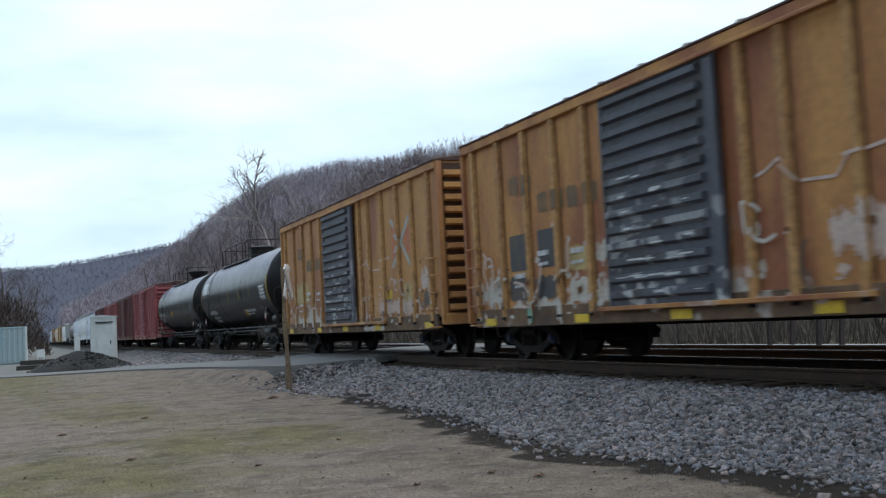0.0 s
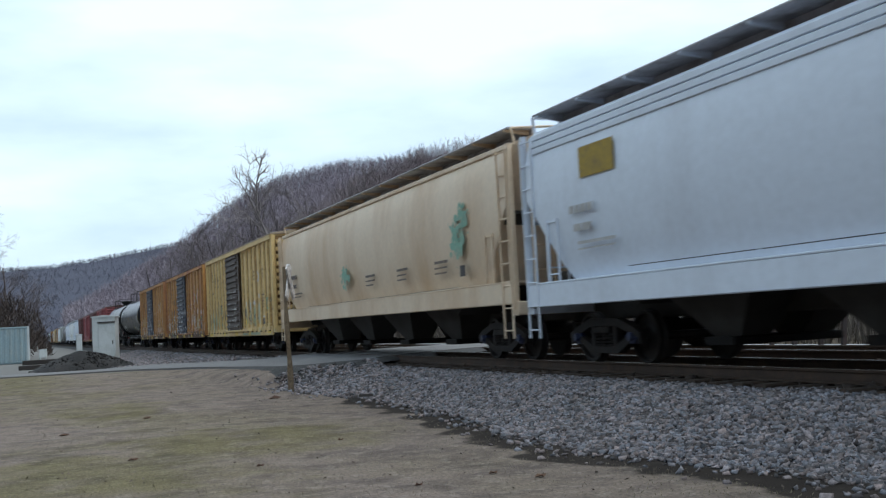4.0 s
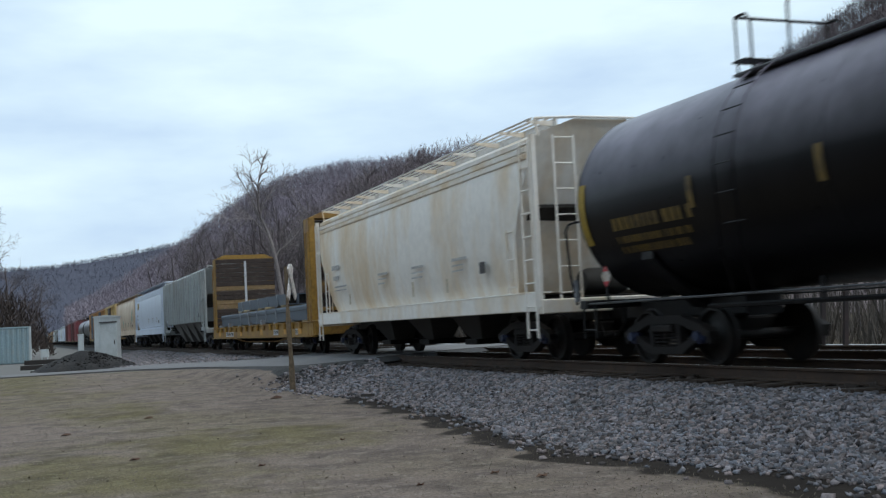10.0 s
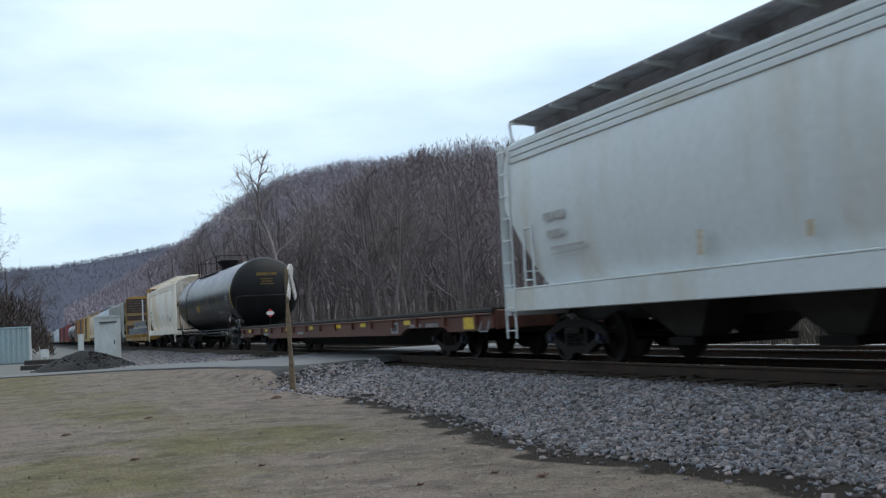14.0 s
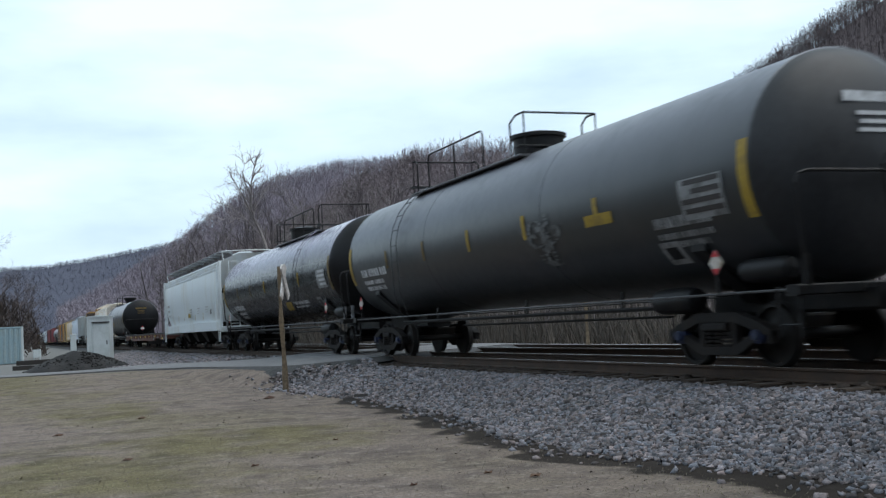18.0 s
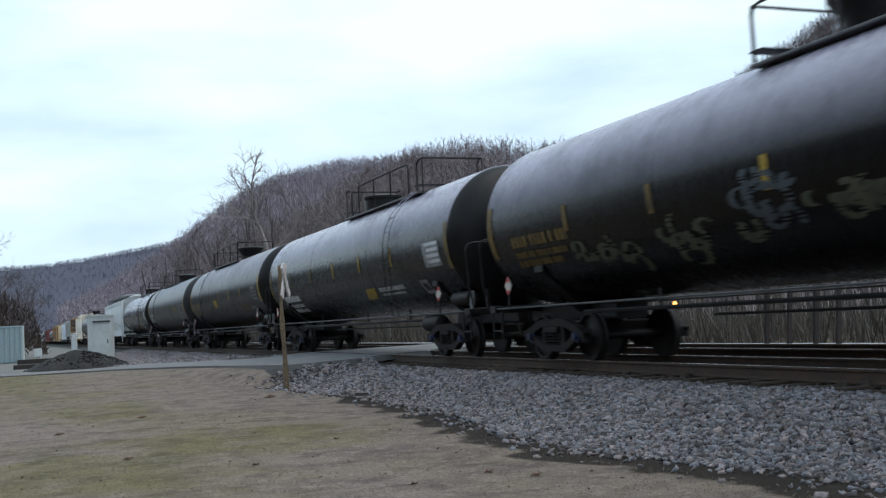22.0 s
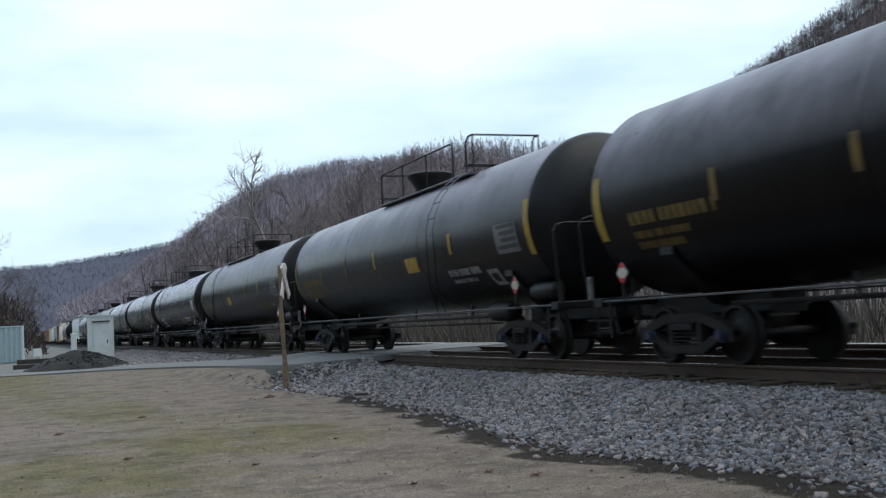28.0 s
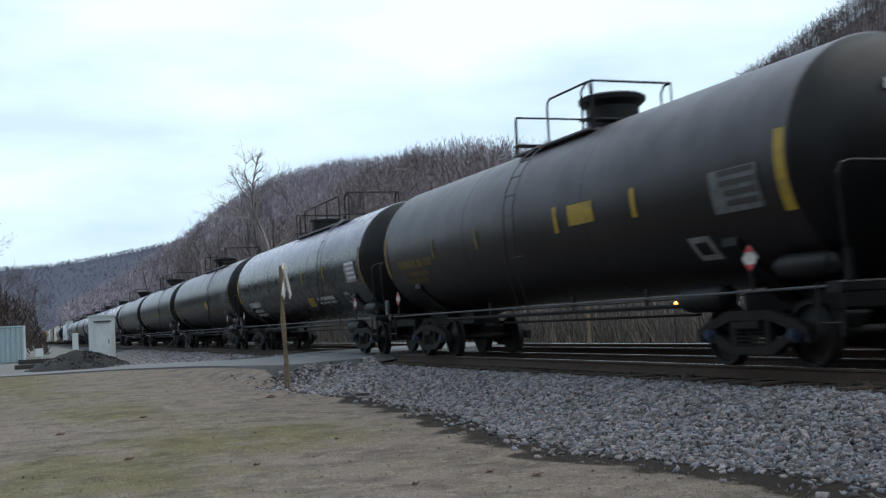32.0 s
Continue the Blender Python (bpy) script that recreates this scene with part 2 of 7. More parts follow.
surface("plank_new", (0.21, 0.135, 0.06), 0.8, 0.0, (0.25, 0.16, 0.09), 0.5, 2.0, 0.2, 12.0)
surface("strap_pale", (0.20, 0.215, 0.235), 0.6)
surface("load_steel", (0.070, 0.092, 0.122), 0.55, 0.2, (0.10, 0.10, 0.10), 0.4, 1.0, 0.12, 8.0)
surface("paint_amber", (0.62, 0.30, 0.02), 0.55, 0.0, (0.4, 0.2, 0.04), 0.5, 4.0)
surface("lumber", (0.42, 0.33, 0.2), 0.8)
surface("post_wood", (0.17, 0.125, 0.08), 0.85, 0.0, (0.12, 0.09, 0.06), 0.6, 2.0, 0.3, 16.0, 0.2, 0.4)
surface("sign_white", (0.58, 0.55, 0.54), 0.7, 0.0, (0.26, 0.22, 0.19), 0.45, 6.0, 0.3, 18.0, 0.3, 0.4)
surface("cabinet_white", (0.47, 0.505, 0.515), 0.5, 0.0, (0.3864, 0.414, 0.414), 0.5, 1.5, 0.05)
surface("container_teal", (0.22, 0.305, 0.34), 0.55, 0.0, (0.27, 0.32, 0.315), 0.5, 1.0)
surface("asphalt_pile", (0.012, 0.0115, 0.012), 0.95, 0.0, (0.026, 0.023, 0.022), 0.6, 1.5, 0.5, 9.0, bump=1.0)
surface("road_pale", (0.1365, 0.1349, 0.1388), 0.9, 0.0, (0.1716, 0.1677, 0.1677), 0.5, 0.4, 0.2, 20.0, bump=0.3)
surface("gravel_pale", (0.336, 0.344, 0.36), 0.9, 0.0, (0.288, 0.28, 0.28), 0.5, 0.3, 0.15, 15.0, bump=0.2)
surface("road_edge", (0.035, 0.034, 0.036), 0.9, 0.0, (0.06, 0.055, 0.05), 0.5, 1.0, 0.3, 20.0, bump=0.4)
surface("frame_rust", (0.016, 0.010, 0.010), 0.8, 0.0, (0.032, 0.016, 0.014), 0.5, 2.0)
surface("stump_dark", (0.03, 0.026, 0.024), 0.9)
surface("bark", (0.1214, 0.1021, 0.1074), 0.9, 0.0, (0.088, 0.07392, 0.07744), 0.6, 2.0, 0.3, 10.0, 0.3)
surface("bark_lone", (0.24, 0.21, 0.205), 0.9, 0.0, (0.29, 0.255, 0.245), 0.55, 1.0, 0.3, 10.0, 0.3)
surface("bark_dark", (0.075, 0.061, 0.060), 0.9, 0.0, (0.052, 0.043, 0.043), 0.6, 2.0, 0.3, 10.0, 0.3)
surface("bark_pale", (0.165, 0.145, 0.14), 0.9, 0.0, (0.10, 0.082, 0.078), 0.6, 1.0, 0.3, 10.0, 0.3)
surface("evergreen", (0.018, 0.035, 0.02), 0.9)
glow("lamp_amber", (1.0, 0.36, 0.07), 4.0)


# ---- mesh building ----
class Geo:
    """A growing mesh: vertices and faces in plain lists."""

    def __init__(self):
        self.v, self.f, self.smooth = [], [], False

    def add(self, verts, faces):
        k = len(self.v)
        self.v += [tuple(p) for p in verts]
        self.f += [tuple(i + k for i in face) for face in faces]
        return self

    def box(self, x0, x1, y0, y1, z0, z1):
        return self.add([(x0, y0, z0), (x1, y0, z0), (x1, y1, z0), (x0, y1, z0), (x0, y0, z1), (x1, y0, z1), (x1, y1, z1), (x0, y1, z1)],
                        [(3, 2, 1, 0), (4, 5, 6, 7), (0, 1, 5, 4), (1, 2, 6, 5), (2, 3, 7, 6), (3, 0, 4, 7)])

    def prism(self, outline, axis, a, b):
        """An outline of two coordinates, drawn along an axis from a to b; worn corners come from the outline."""
        n = len(outline)
        put = {"x": lambda p, s: (s, p[0], p[1]), "y": lambda p, s: (p[0], s, p[1]), "z": lambda p, s: (p[0], p[1], s)}[axis]
        verts = [put(p, a) for p in outline] + [put(p, b) for p in outline]
        faces = [(i, (i + 1) % n, (i + 1) % n + n, i + n) for i in range(n)]
        return self.add(verts, faces + [tuple(range(n - 1, -1, -1)), tuple(range(n, 2 * n))])

    def bar(self, x0, x1, y0, y1, z0, z1, c=0.015):
        """A box with chamfered long edges."""
        d = (x1 - x0, y1 - y0, z1 - z0)
        axis = "xyz"[d.index(max(d))]
        (a, b, e, g), (s, t) = {"x": ((y0, y1, z0, z1), (x0, x1)), "y": ((x0, x1, z0, z1), (y0, y1)), "z": ((x0, x1, y0, y1), (z0, z1))}[axis]
        c = min(c, (b - a) / 3, (g - e) / 3)
        ring = [(a + c, e), (b - c, e), (b, e + c), (b, g - c), (b - c, g), (a + c, g), (a, g - c), (a, e + c)]
        return self.prism(ring, axis, s, t)

    def tube(self, p, q, r, n=8, r2=None):
        p, q = Vector(p), Vector(q)
        d = (q - p).normalized()
        u = d.orthogonal().normalized()
        w = d.cross(u)
        ring = [(math.cos(i * math.tau / n), math.sin(i * math.tau / n)) for i in range(n)]
        r2 = r if r2 is None else r2
        verts = [p + (u * c + w * s) * r for c, s in ring] + [q + (u * c + w * s) * r2 for c, s in ring]
        return self.add(verts, [(i, (i + 1) % n, (i + 1) % n + n, i + n) for i in range(n)] + [tuple(range(n - 1, -1, -1)), tuple(range(n, 2 * n))])

    def pipe(self, points, r, n=6):
        for p, q in zip(points, points[1:]):
            self.tube(p, q, r, n)
        return self

    def lathe(self, profile, axis, centre, n=24):
        """Turns (radius, along) pairs about an axis through centre."""
        k = len(profile)
        verts, faces = [], []
        for i in range(n):
            a = i * math.tau / n
            for r, s in profile:
                c, d = r * math.cos(a), r * math.sin(a)
                o = {"x": (s, c, d), "y": (d, s, c), "z": (c, d, s)}[axis]
                verts.append(tuple(o[j] + centre[j] for j in range(3)))
        for i in range(n):
            j = (i + 1) % n
            for m in range(k - 1):
                faces.append((i * k + m, j * k + m, j * k + m + 1, i * k + m + 1))
        return self.add(verts, faces)

    def loft(self, rings):
        """Skins a row of equal closed rings and caps both ends."""
        n = len(rings[0])
        verts = [p for ring in rings for p in ring]
        faces = [(r * n + i, r * n + (i + 1) % n, (r + 1) * n + (i + 1) % n, (r + 1) * n + i) for r in range(len(rings) - 1) for i in range(n)]
        m = (len(rings) - 1) * n
        return self.add(verts, faces + [tuple(range(n - 1, -1, -1)), tuple(range(m, m + n))])

    def mesh(self, name, angle=40):
        me = bpy.data.meshes.new(name)
        me.from_pydata(self.v, [], self.f)
        me.validate()
        bm = bmesh.new()
        bm.from_mesh(me)
        bmesh.ops.recalc_face_normals(bm, faces=bm.faces)
        bm.to_mesh(me)
        bm.free()
        if self.smooth:
            me.polygons.foreach_set("use_smooth", [True] * len(me.polygons))
            me.set_sharp_from_angle(angle=radians(angle))
        return me


def part(name, geo, material, parent=None, label="", at=None):
    """Links one mesh object, under a thing or a part, or as a thing."""
    me = geo if isinstance(geo, bpy.types.Mesh) else geo.mesh(name)
    if not me.materials:
        me.materials.append(MATS[material])
    ob = new(name, me)
    if parent:
        ob.parent = parent
    if at:
        ob.location = at
    return tagged(ob, label)


def thing(name, label, category, group="", at=(0, 0, 0)):
    ob = new(name)
    ob.empty_display_size = 0.3
    ob.location = at
    return tagged(ob, label, category, group)


def smoothstep(a, b, x):
    t = min(1, max(0, (x - a) / (b - a)))
    return t * t * (3 - 2 * t)


def np_mesh(name, verts, faces, material):
    """A mesh from numpy arrays: vertices (n, 3) and equal faces (m, k)."""
    me = bpy.data.meshes.new(name)
    k = faces.shape[1]
    me.vertices.add(len(verts)), me.loops.add(faces.size), me.polygons.add(len(faces))
    me.vertices.foreach_set("co", np.ascontiguousarray(verts, dtype=np.float32).ravel())
    me.loops.foreach_set("vertex_index", np.ascontiguousarray(faces, dtype=np.int32).ravel())
    me.polygons.foreach_set("loop_start", np.arange(0, faces.size, k, dtype=np.int32))
    me.update(calc_edges=True)
    me.validate()
    me.materials.append(MATS[material])
    return me

# ---- ground, road, ballast, rails ----
TRACK = 10.09          # centre of the near track; rail tops lie at z = 0
TRACK_FAR = 13.65
TOE = 7.1


def toe_x(y):
    return TOE + 0.30 * noise.noise((y * 0.23, 3.1, 0)) + 0.14 * noise.noise((y * 1.3, 7.0, 0)) - 0.62 * smoothstep(8.6, 12.0, y) * (1 - smoothstep(13.5, 19.0, y)) - 0.9 * smoothstep(22.5, 26.5, y) * (1 - smoothstep(33.0, 40.0, y))


def lawn_z(x, y):
    return -0.85 + 0.37 * smoothstep(14, 44, y)


def road_z(x):
    return -0.48 + 0.46 * smoothstep(2.4, 10, x) - 0.45 * smoothstep(15.2, 19, x)


# near and far edge of the lane; it widens to an apron where it crosses the tracks
ROAD_LINE = ((-60, 48.2), (-20, 48.0), (-6, 47.6), (0, 47.3), (3.3, 46.6), (5.2, 40.4), (5.9, 36.9), (6.4, 33.5), (7.0, 30.1), (7.9, 28.7), (9.2, 28.0), (13.0, 30.4), (18.5, 32.6))
ROAD_FAR = ((-60, 51.6), (-20, 51.4), (-6, 51.0), (0, 50.6), (4.4, 49.4), (6.4, 42.0), (7.2, 38.8), (7.7, 37.2), (8.6, 36.6), (9.8, 36.4), (11.4, 36.4), (15.0, 36.8), (18.9, 37.2))


def smooth_line(points, t):
    """A smooth line through the points, from t = 0 to 1."""
    k = len(points) - 1
    i = min(int(t * k), k - 1)
    u = t * k - i
    p = [Vector((*points[max(0, min(k, i + d))], 0)) for d in (-1, 0, 1, 2)]
    return 0.5 * ((2 * p[1]) + (p[2] - p[0]) * u + (2 * p[0] - 5 * p[1] + 4 * p[2] - p[3]) * u * u + (3 * p[1] - p[0] - 3 * p[2] + p[3]) * u ** 3)


ROAD_GRID = np.array([tuple(smooth_line(ROAD_LINE, i / 240).lerp(smooth_line(ROAD_FAR, i / 240), k / 8))[:2] for i in range(241) for k in range(9)])


def road_off(x, y):
    """How far a place lies off the lane (about 0.4 or less: on it)."""
    if not (-60 < x < 20 and 20 < y < 58):
        return 99.0
    return math.sqrt(float(((ROAD_GRID[:, 0] - x) ** 2 + (ROAD_GRID[:, 1] - y) ** 2).min()))


def ground_z(x, y):
    """The land: lawn, the bank that carries both tracks, the flat beyond it."""
    z = lawn_z(x, y)
    bank = -0.27
    t = toe_x(y)
    z = z + (bank - z) * smoothstep(t, 8.7, x)
    z = z + (-0.62 - z) * smoothstep(15.3, 17.2, x)
    z += 0.018 * noise.noise((x * 0.8, y * 0.8, 0)) + 0.05 * noise.noise((x * 0.15, y * 0.15, 5.0))
    z -= 0.04 if x > t else 0
    if x < 8.6:
        z += (road_z(x) - 0.06 - z) * smoothstep(1.7, 0.5, road_off(x, y))
    return z


def ticks(parts):
    out = []
    for a, b, step in parts:
        v = a
        while v < b - 1e-6:
            out.append(v)
            v += step
    return out + [parts[-1][1]]


def ground_material():
    """Dry winter turf with green patches, dark earth along the stones, pale gravel by the road."""
    m = surface("turf", (0.176, 0.142, 0.122), 0.95, 0.0, (0.100, 0.083, 0.074), 0.62, 1.5, 0.30, 24.0, 1.0, 0.35,
                (0.228, 0.194, 0.172), 0.55, 4.5, None, 0.05, "Object", 0.22)
    n, l = m.node_tree.nodes, m.node_tree.links
    b = n["Principled BSDF"]
    base = b.inputs["Base Color"].links[0].from_socket
    co = n.new("ShaderNodeTexCoord")
    sep = n.new("ShaderNodeSeparateXYZ")
    l.new(co.outputs["Object"], sep.inputs[0])
    wob = n.new("ShaderNodeTexNoise")
    wob.inputs["Scale"].default_value, wob.inputs["Detail"].default_value = 1.1, 6.0
    l.new(co.outputs["Object"], wob.inputs["Vector"])

    def calc(op, a, c):
        x = n.new("ShaderNodeMath")
        x.operation = op
        for i, v in enumerate((a, c)):
            if isinstance(v, (int, float)):
                x.inputs[i].default_value = v
            else:
                l.new(v, x.inputs[i])
        return x.outputs[0]

    def band(src, lo, hi):
        r = n.new("ShaderNodeMapRange")
        r.interpolation_type = "SMOOTHSTEP"
        r.inputs[1].default_value, r.inputs[2].default_value = lo, hi
        l.new(src, r.inputs[0])
        return r.outputs[0]

    def lay(fac, under, over):
        x = n.new("ShaderNodeMix")
        x.data_type = "RGBA"
        l.new(fac, x.inputs[0]), l.new(under, x.inputs[6])
        x.inputs[7].default_value = (*over, 1)
        return x.outputs[2]

    wx = calc("ADD", sep.outputs[0], calc("MULTIPLY", calc("SUBTRACT", wob.outputs[0], 0.5), 1.6))
    wy = calc("ADD", sep.outputs[1], calc("MULTIPLY", calc("SUBTRACT", wob.outputs[0], 0.5), 5.0))
    mat_green = n.new("ShaderNodeTexNoise")
    mat_green.inputs["Scale"].default_value, mat_green.inputs["Detail"].default_value = 0.26, 5.0
    mat_green.inputs["Roughness"].default_value = 0.7
    l.new(co.outputs["Object"], mat_green.inputs["Vector"])
    # broad green stands of grass with torn edges, and thin green scattered between
    green = calc("MULTIPLY", calc("MULTIPLY", band(mat_green.outputs[0], 0.42, 0.66), calc("SUBTRACT", 1.0, calc("MULTIPLY", band(wx, 1.5, 6.0), 0.75))), 0.6)
    for gx, gy, rx, ry in ((0.5, 14.0, 2.0, 2.6), (3.1, 16.9, 1.9, 2.0), (-0.2, 43.0, 1.3, 13.0), (1.6, 24.5, 1.1, 2.6)):
        dx, dy = calc("DIVIDE", calc("SUBTRACT", sep.outputs[0], gx), rx), calc("DIVIDE", calc("SUBTRACT", sep.outputs[1], gy), ry)
        far = calc("ADD", calc("ADD", calc("MULTIPLY", dx, dx), calc("MULTIPLY", dy, dy)), calc("MULTIPLY", calc("SUBTRACT", wob.outputs[0], 0.5), 5.5))
        green = calc("MAXIMUM", green, calc("MULTIPLY", calc("SUBTRACT", 1.0, band(far, -0.6, 2.6)), 0.9))
    hue = n.new("ShaderNodeMix")
    hue.data_type, hue.blend_type = "RGBA", "MULTIPLY"
    l.new(calc("MULTIPLY", green, 0.95), hue.inputs[0]), l.new(base, hue.inputs[6])
    hue.inputs[7].default_value = (0.72, 0.77, 0.46, 1)
    base = hue.outputs[2]
    att = n.new("ShaderNodeAttribute")
    att.attribute_name = "bare"
    earth = band(calc("ADD", att.outputs["Fac"], calc("MULTIPLY", calc("SUBTRACT", wob.outputs[0], 0.5), 1.5)), 0.42, 0.62)
    c = lay(calc("MULTIPLY", earth, 0.9), base, (0.020, 0.017, 0.015))
    gravel = calc("MULTIPLY", band(calc("ADD", wy, calc("MULTIPLY", wx, 1.0)), 48.0, 50.0), calc("SUBTRACT", 1.0, band(wx, 15.0, 15.5)))
    c = lay(gravel, c, (0.155, 0.152, 0.146))
    beyond = band(wx, 16.3, 17.2)
    c = lay(beyond, c, (0.085, 0.07, 0.052))
    l.new(c, b.inputs["Base Color"])
    return m


def build_ground():
    xs = ticks([(-3000, -300, 450), (-300, -40, 40), (-40, -6, 3), (-6, 5.4, 0.4), (5.4, 9, 0.15), (9, 15.2, 0.6), (15.2, 24, 0.5), (24, 100, 8), (100, 500, 50), (500, 3500, 500)])
    ys = ticks([(-1500, -100, 200), (-100, -10, 15), (-10, 4, 2), (4, 52, 0.3), (52, 120, 2), (120, 400, 20), (400, 5000, 400)])
    nx, ny = len(xs), len(ys)
    verts = np.array([(x, y, ground_z(x, y)) for y in ys for x in xs])
    faces = np.array([(j * nx + i, j * nx + i + 1, (j + 1) * nx + i + 1, (j + 1) * nx + i) for j in range(ny - 1) for i in range(nx - 1)])
    ground_material()
    me = np_mesh("ground", verts, faces, "turf")
    bare = me.attributes.new("bare", "FLOAT", "POINT")
    bare.data.foreach_set("value", [smoothstep(toe_x(y) - 1.5, toe_x(y) - 0.15, x) * (1 - 0.8 * smoothstep(20, 26, y)) * (1 - smoothstep(36, 44, y)) for y in ys for x in xs])
    me.polygons.foreach_set("use_smooth", [True] * len(me.polygons))
    tagged(new("ground", me), "dry winter lawn with green patches and bare earth", "ground", kind="structure")


def build_road():
    """The lane that bends up over the tracks, with its dark edge, and the lane beyond."""
    n = 150
    for name, lift, mat, label in (("road", 0.0, "road_pale", "pale worn asphalt lane widening over the tracks"), ("road_edge", -0.012, "road_edge", "dark strip along the edge of the lane")):
        verts = []
        for i in range(n + 1):
            near, far = smooth_line(ROAD_LINE, i / n), smooth_line(ROAD_FAR, i / n)
            out = (near - far).normalized()
            wide = 0.1 + 0.75 * smoothstep(5.9, 6.8, near.x)
            row = [near, near.lerp(far, 0.5), far] if name == "road" else [near + out * wide, near + out * wide * 0.4, near.lerp(far, 0.01)]
            for k, q in enumerate(row):
                z = road_z(q.x) + 0.024 * smoothstep(8.0, 9.5, q.x) * (1 - smoothstep(15.0, 15.6, q.x))
                verts.append((q.x, q.y, z + lift - (0.10 if name == "road_edge" and k == 0 else 0)))
        faces = [(i * 3 + j, i * 3 + j + 1, i * 3 + j + 4, i * 3 + j + 3) for i in range(n) for j in range(2)]
        tagged(new(name, np_mesh(name, np.array(verts), np.array(faces), mat)), label, "road", kind="structure")
    g = Geo()
    pts = [(y, 19.3 + 0.25 * math.sin(y * 0.13)) for y in range(-60, 320, 4)]
    g.add([(x + w, y, -0.47 + 0.02 * (1.8 - abs(w - 1.8))) for y, x in pts for w in (0, 1.8, 3.6)],
          [(i * 3 + j, i * 3 + j + 1, i * 3 + j + 4, i * 3 + j + 3) for i in range(len(pts) - 1) for j in range(2)])
    tagged(part("road_far", g, "gravel_pale"), "pale lane running beyond the tracks", "road", kind="structure")


def stone_mesh(seed):
    """One crushed stone: an uneven eight-cornered lump."""
    rnd = np.random.RandomState(seed)
    v = np.array([(-1, -1, -1), (1, -1, -1), (1, 1, -1), (-1, 1, -1), (-1, -1, 1), (1, -1, 1), (1, 1, 1), (-1, 1, 1)]) * 0.75
    f = np.array([(0, 2, 1), (0, 3, 2), (4, 5, 6), (4, 6, 7), (0, 1, 5), (0, 5, 4), (1, 2, 6), (1, 6, 5), (2, 3, 7), (2, 7, 6), (3, 0, 4), (3, 4, 7)])
    v = v * rnd.uniform(0.45, 1.25, (8, 1)) + rnd.normal(0, 0.16, (8, 3))
    return v * np.array([1.1, rnd.uniform(0.6, 0.95), rnd.uniform(0.5, 0.8)]), f


def scatter(shapes, places, sizes, rnd, flat=False):
    """Many small shapes as one pair of arrays: turned, sized and moved."""
    vs, fs, k = [], [], 0
    for i, (p, s) in enumerate(zip(places, sizes)):
        v, f = shapes[i % len(shapes)]
        a = rnd.uniform(0, math.tau)
        ca, sa = math.cos(a), math.sin(a)
        b = 0 if flat else rnd.uniform(-1.1, 1.1)
        cb, sb = math.cos(b), math.sin(b)
        r = np.array([(ca, -sa * cb, sa * sb), (sa, ca * cb, -ca * sb), (0, sb, cb)])
        vs.append(v @ r.T * s + p)
        fs.append(f + k)
        k += len(v)
    return np.concatenate(vs), np.concatenate(fs)


def stone_material():
    m = surface("crushed_stone", (0.1504, 0.1504, 0.1512), 0.9, 0.0, (0.12, 0.12, 0.116), 0.5, 2.0, 0.25, 30.0, bump=0.3)
    n, l = m.node_tree.nodes, m.node_tree.links
    b = n["Principled BSDF"]
    base = b.inputs["Base Color"].links[0].from_socket
    geo = n.new("ShaderNodeNewGeometry")
    r = n.new("ShaderNodeMapRange")
    r.inputs[3].default_value, r.inputs[4].default_value = 0.30, 1.85
    l.new(geo.outputs["Random Per Island"], r.inputs[0])
    x = n.new("ShaderNodeVectorMath")
    x.operation = "SCALE"
    l.new(base, x.inputs[0]), l.new(r.outputs[0], x.inputs["Scale"])
    pick = n.new("ShaderNodeMath")
    pick.operation = "MULTIPLY"
    pick.inputs[1].default_value = 13.7
    l.new(geo.outputs["Random Per Island"], pick.inputs[0])
    part_of = n.new("ShaderNodeMath")
    part_of.operation = "FRACT"
    l.new(pick.outputs[0], part_of.inputs[0])
    tint = n.new("ShaderNodeMix")
    tint.data_type = "RGBA"
    l.new(part_of.outputs[0], tint.inputs[0])
    tint.inputs[6].default_value, tint.inputs[7].default_value = (1.20, 0.97, 0.93, 1), (0.94, 0.99, 1.14, 1)
    both = n.new("ShaderNodeVectorMath")
    both.operation = "MULTIPLY"
    l.new(x.outputs[0], both.inputs[0]), l.new(tint.outputs[2], both.inputs[1])
    l.new(both.outputs[0], b.inputs["Base Color"])


def on_road(x, y):
    return road_off(x, y) < 0.95


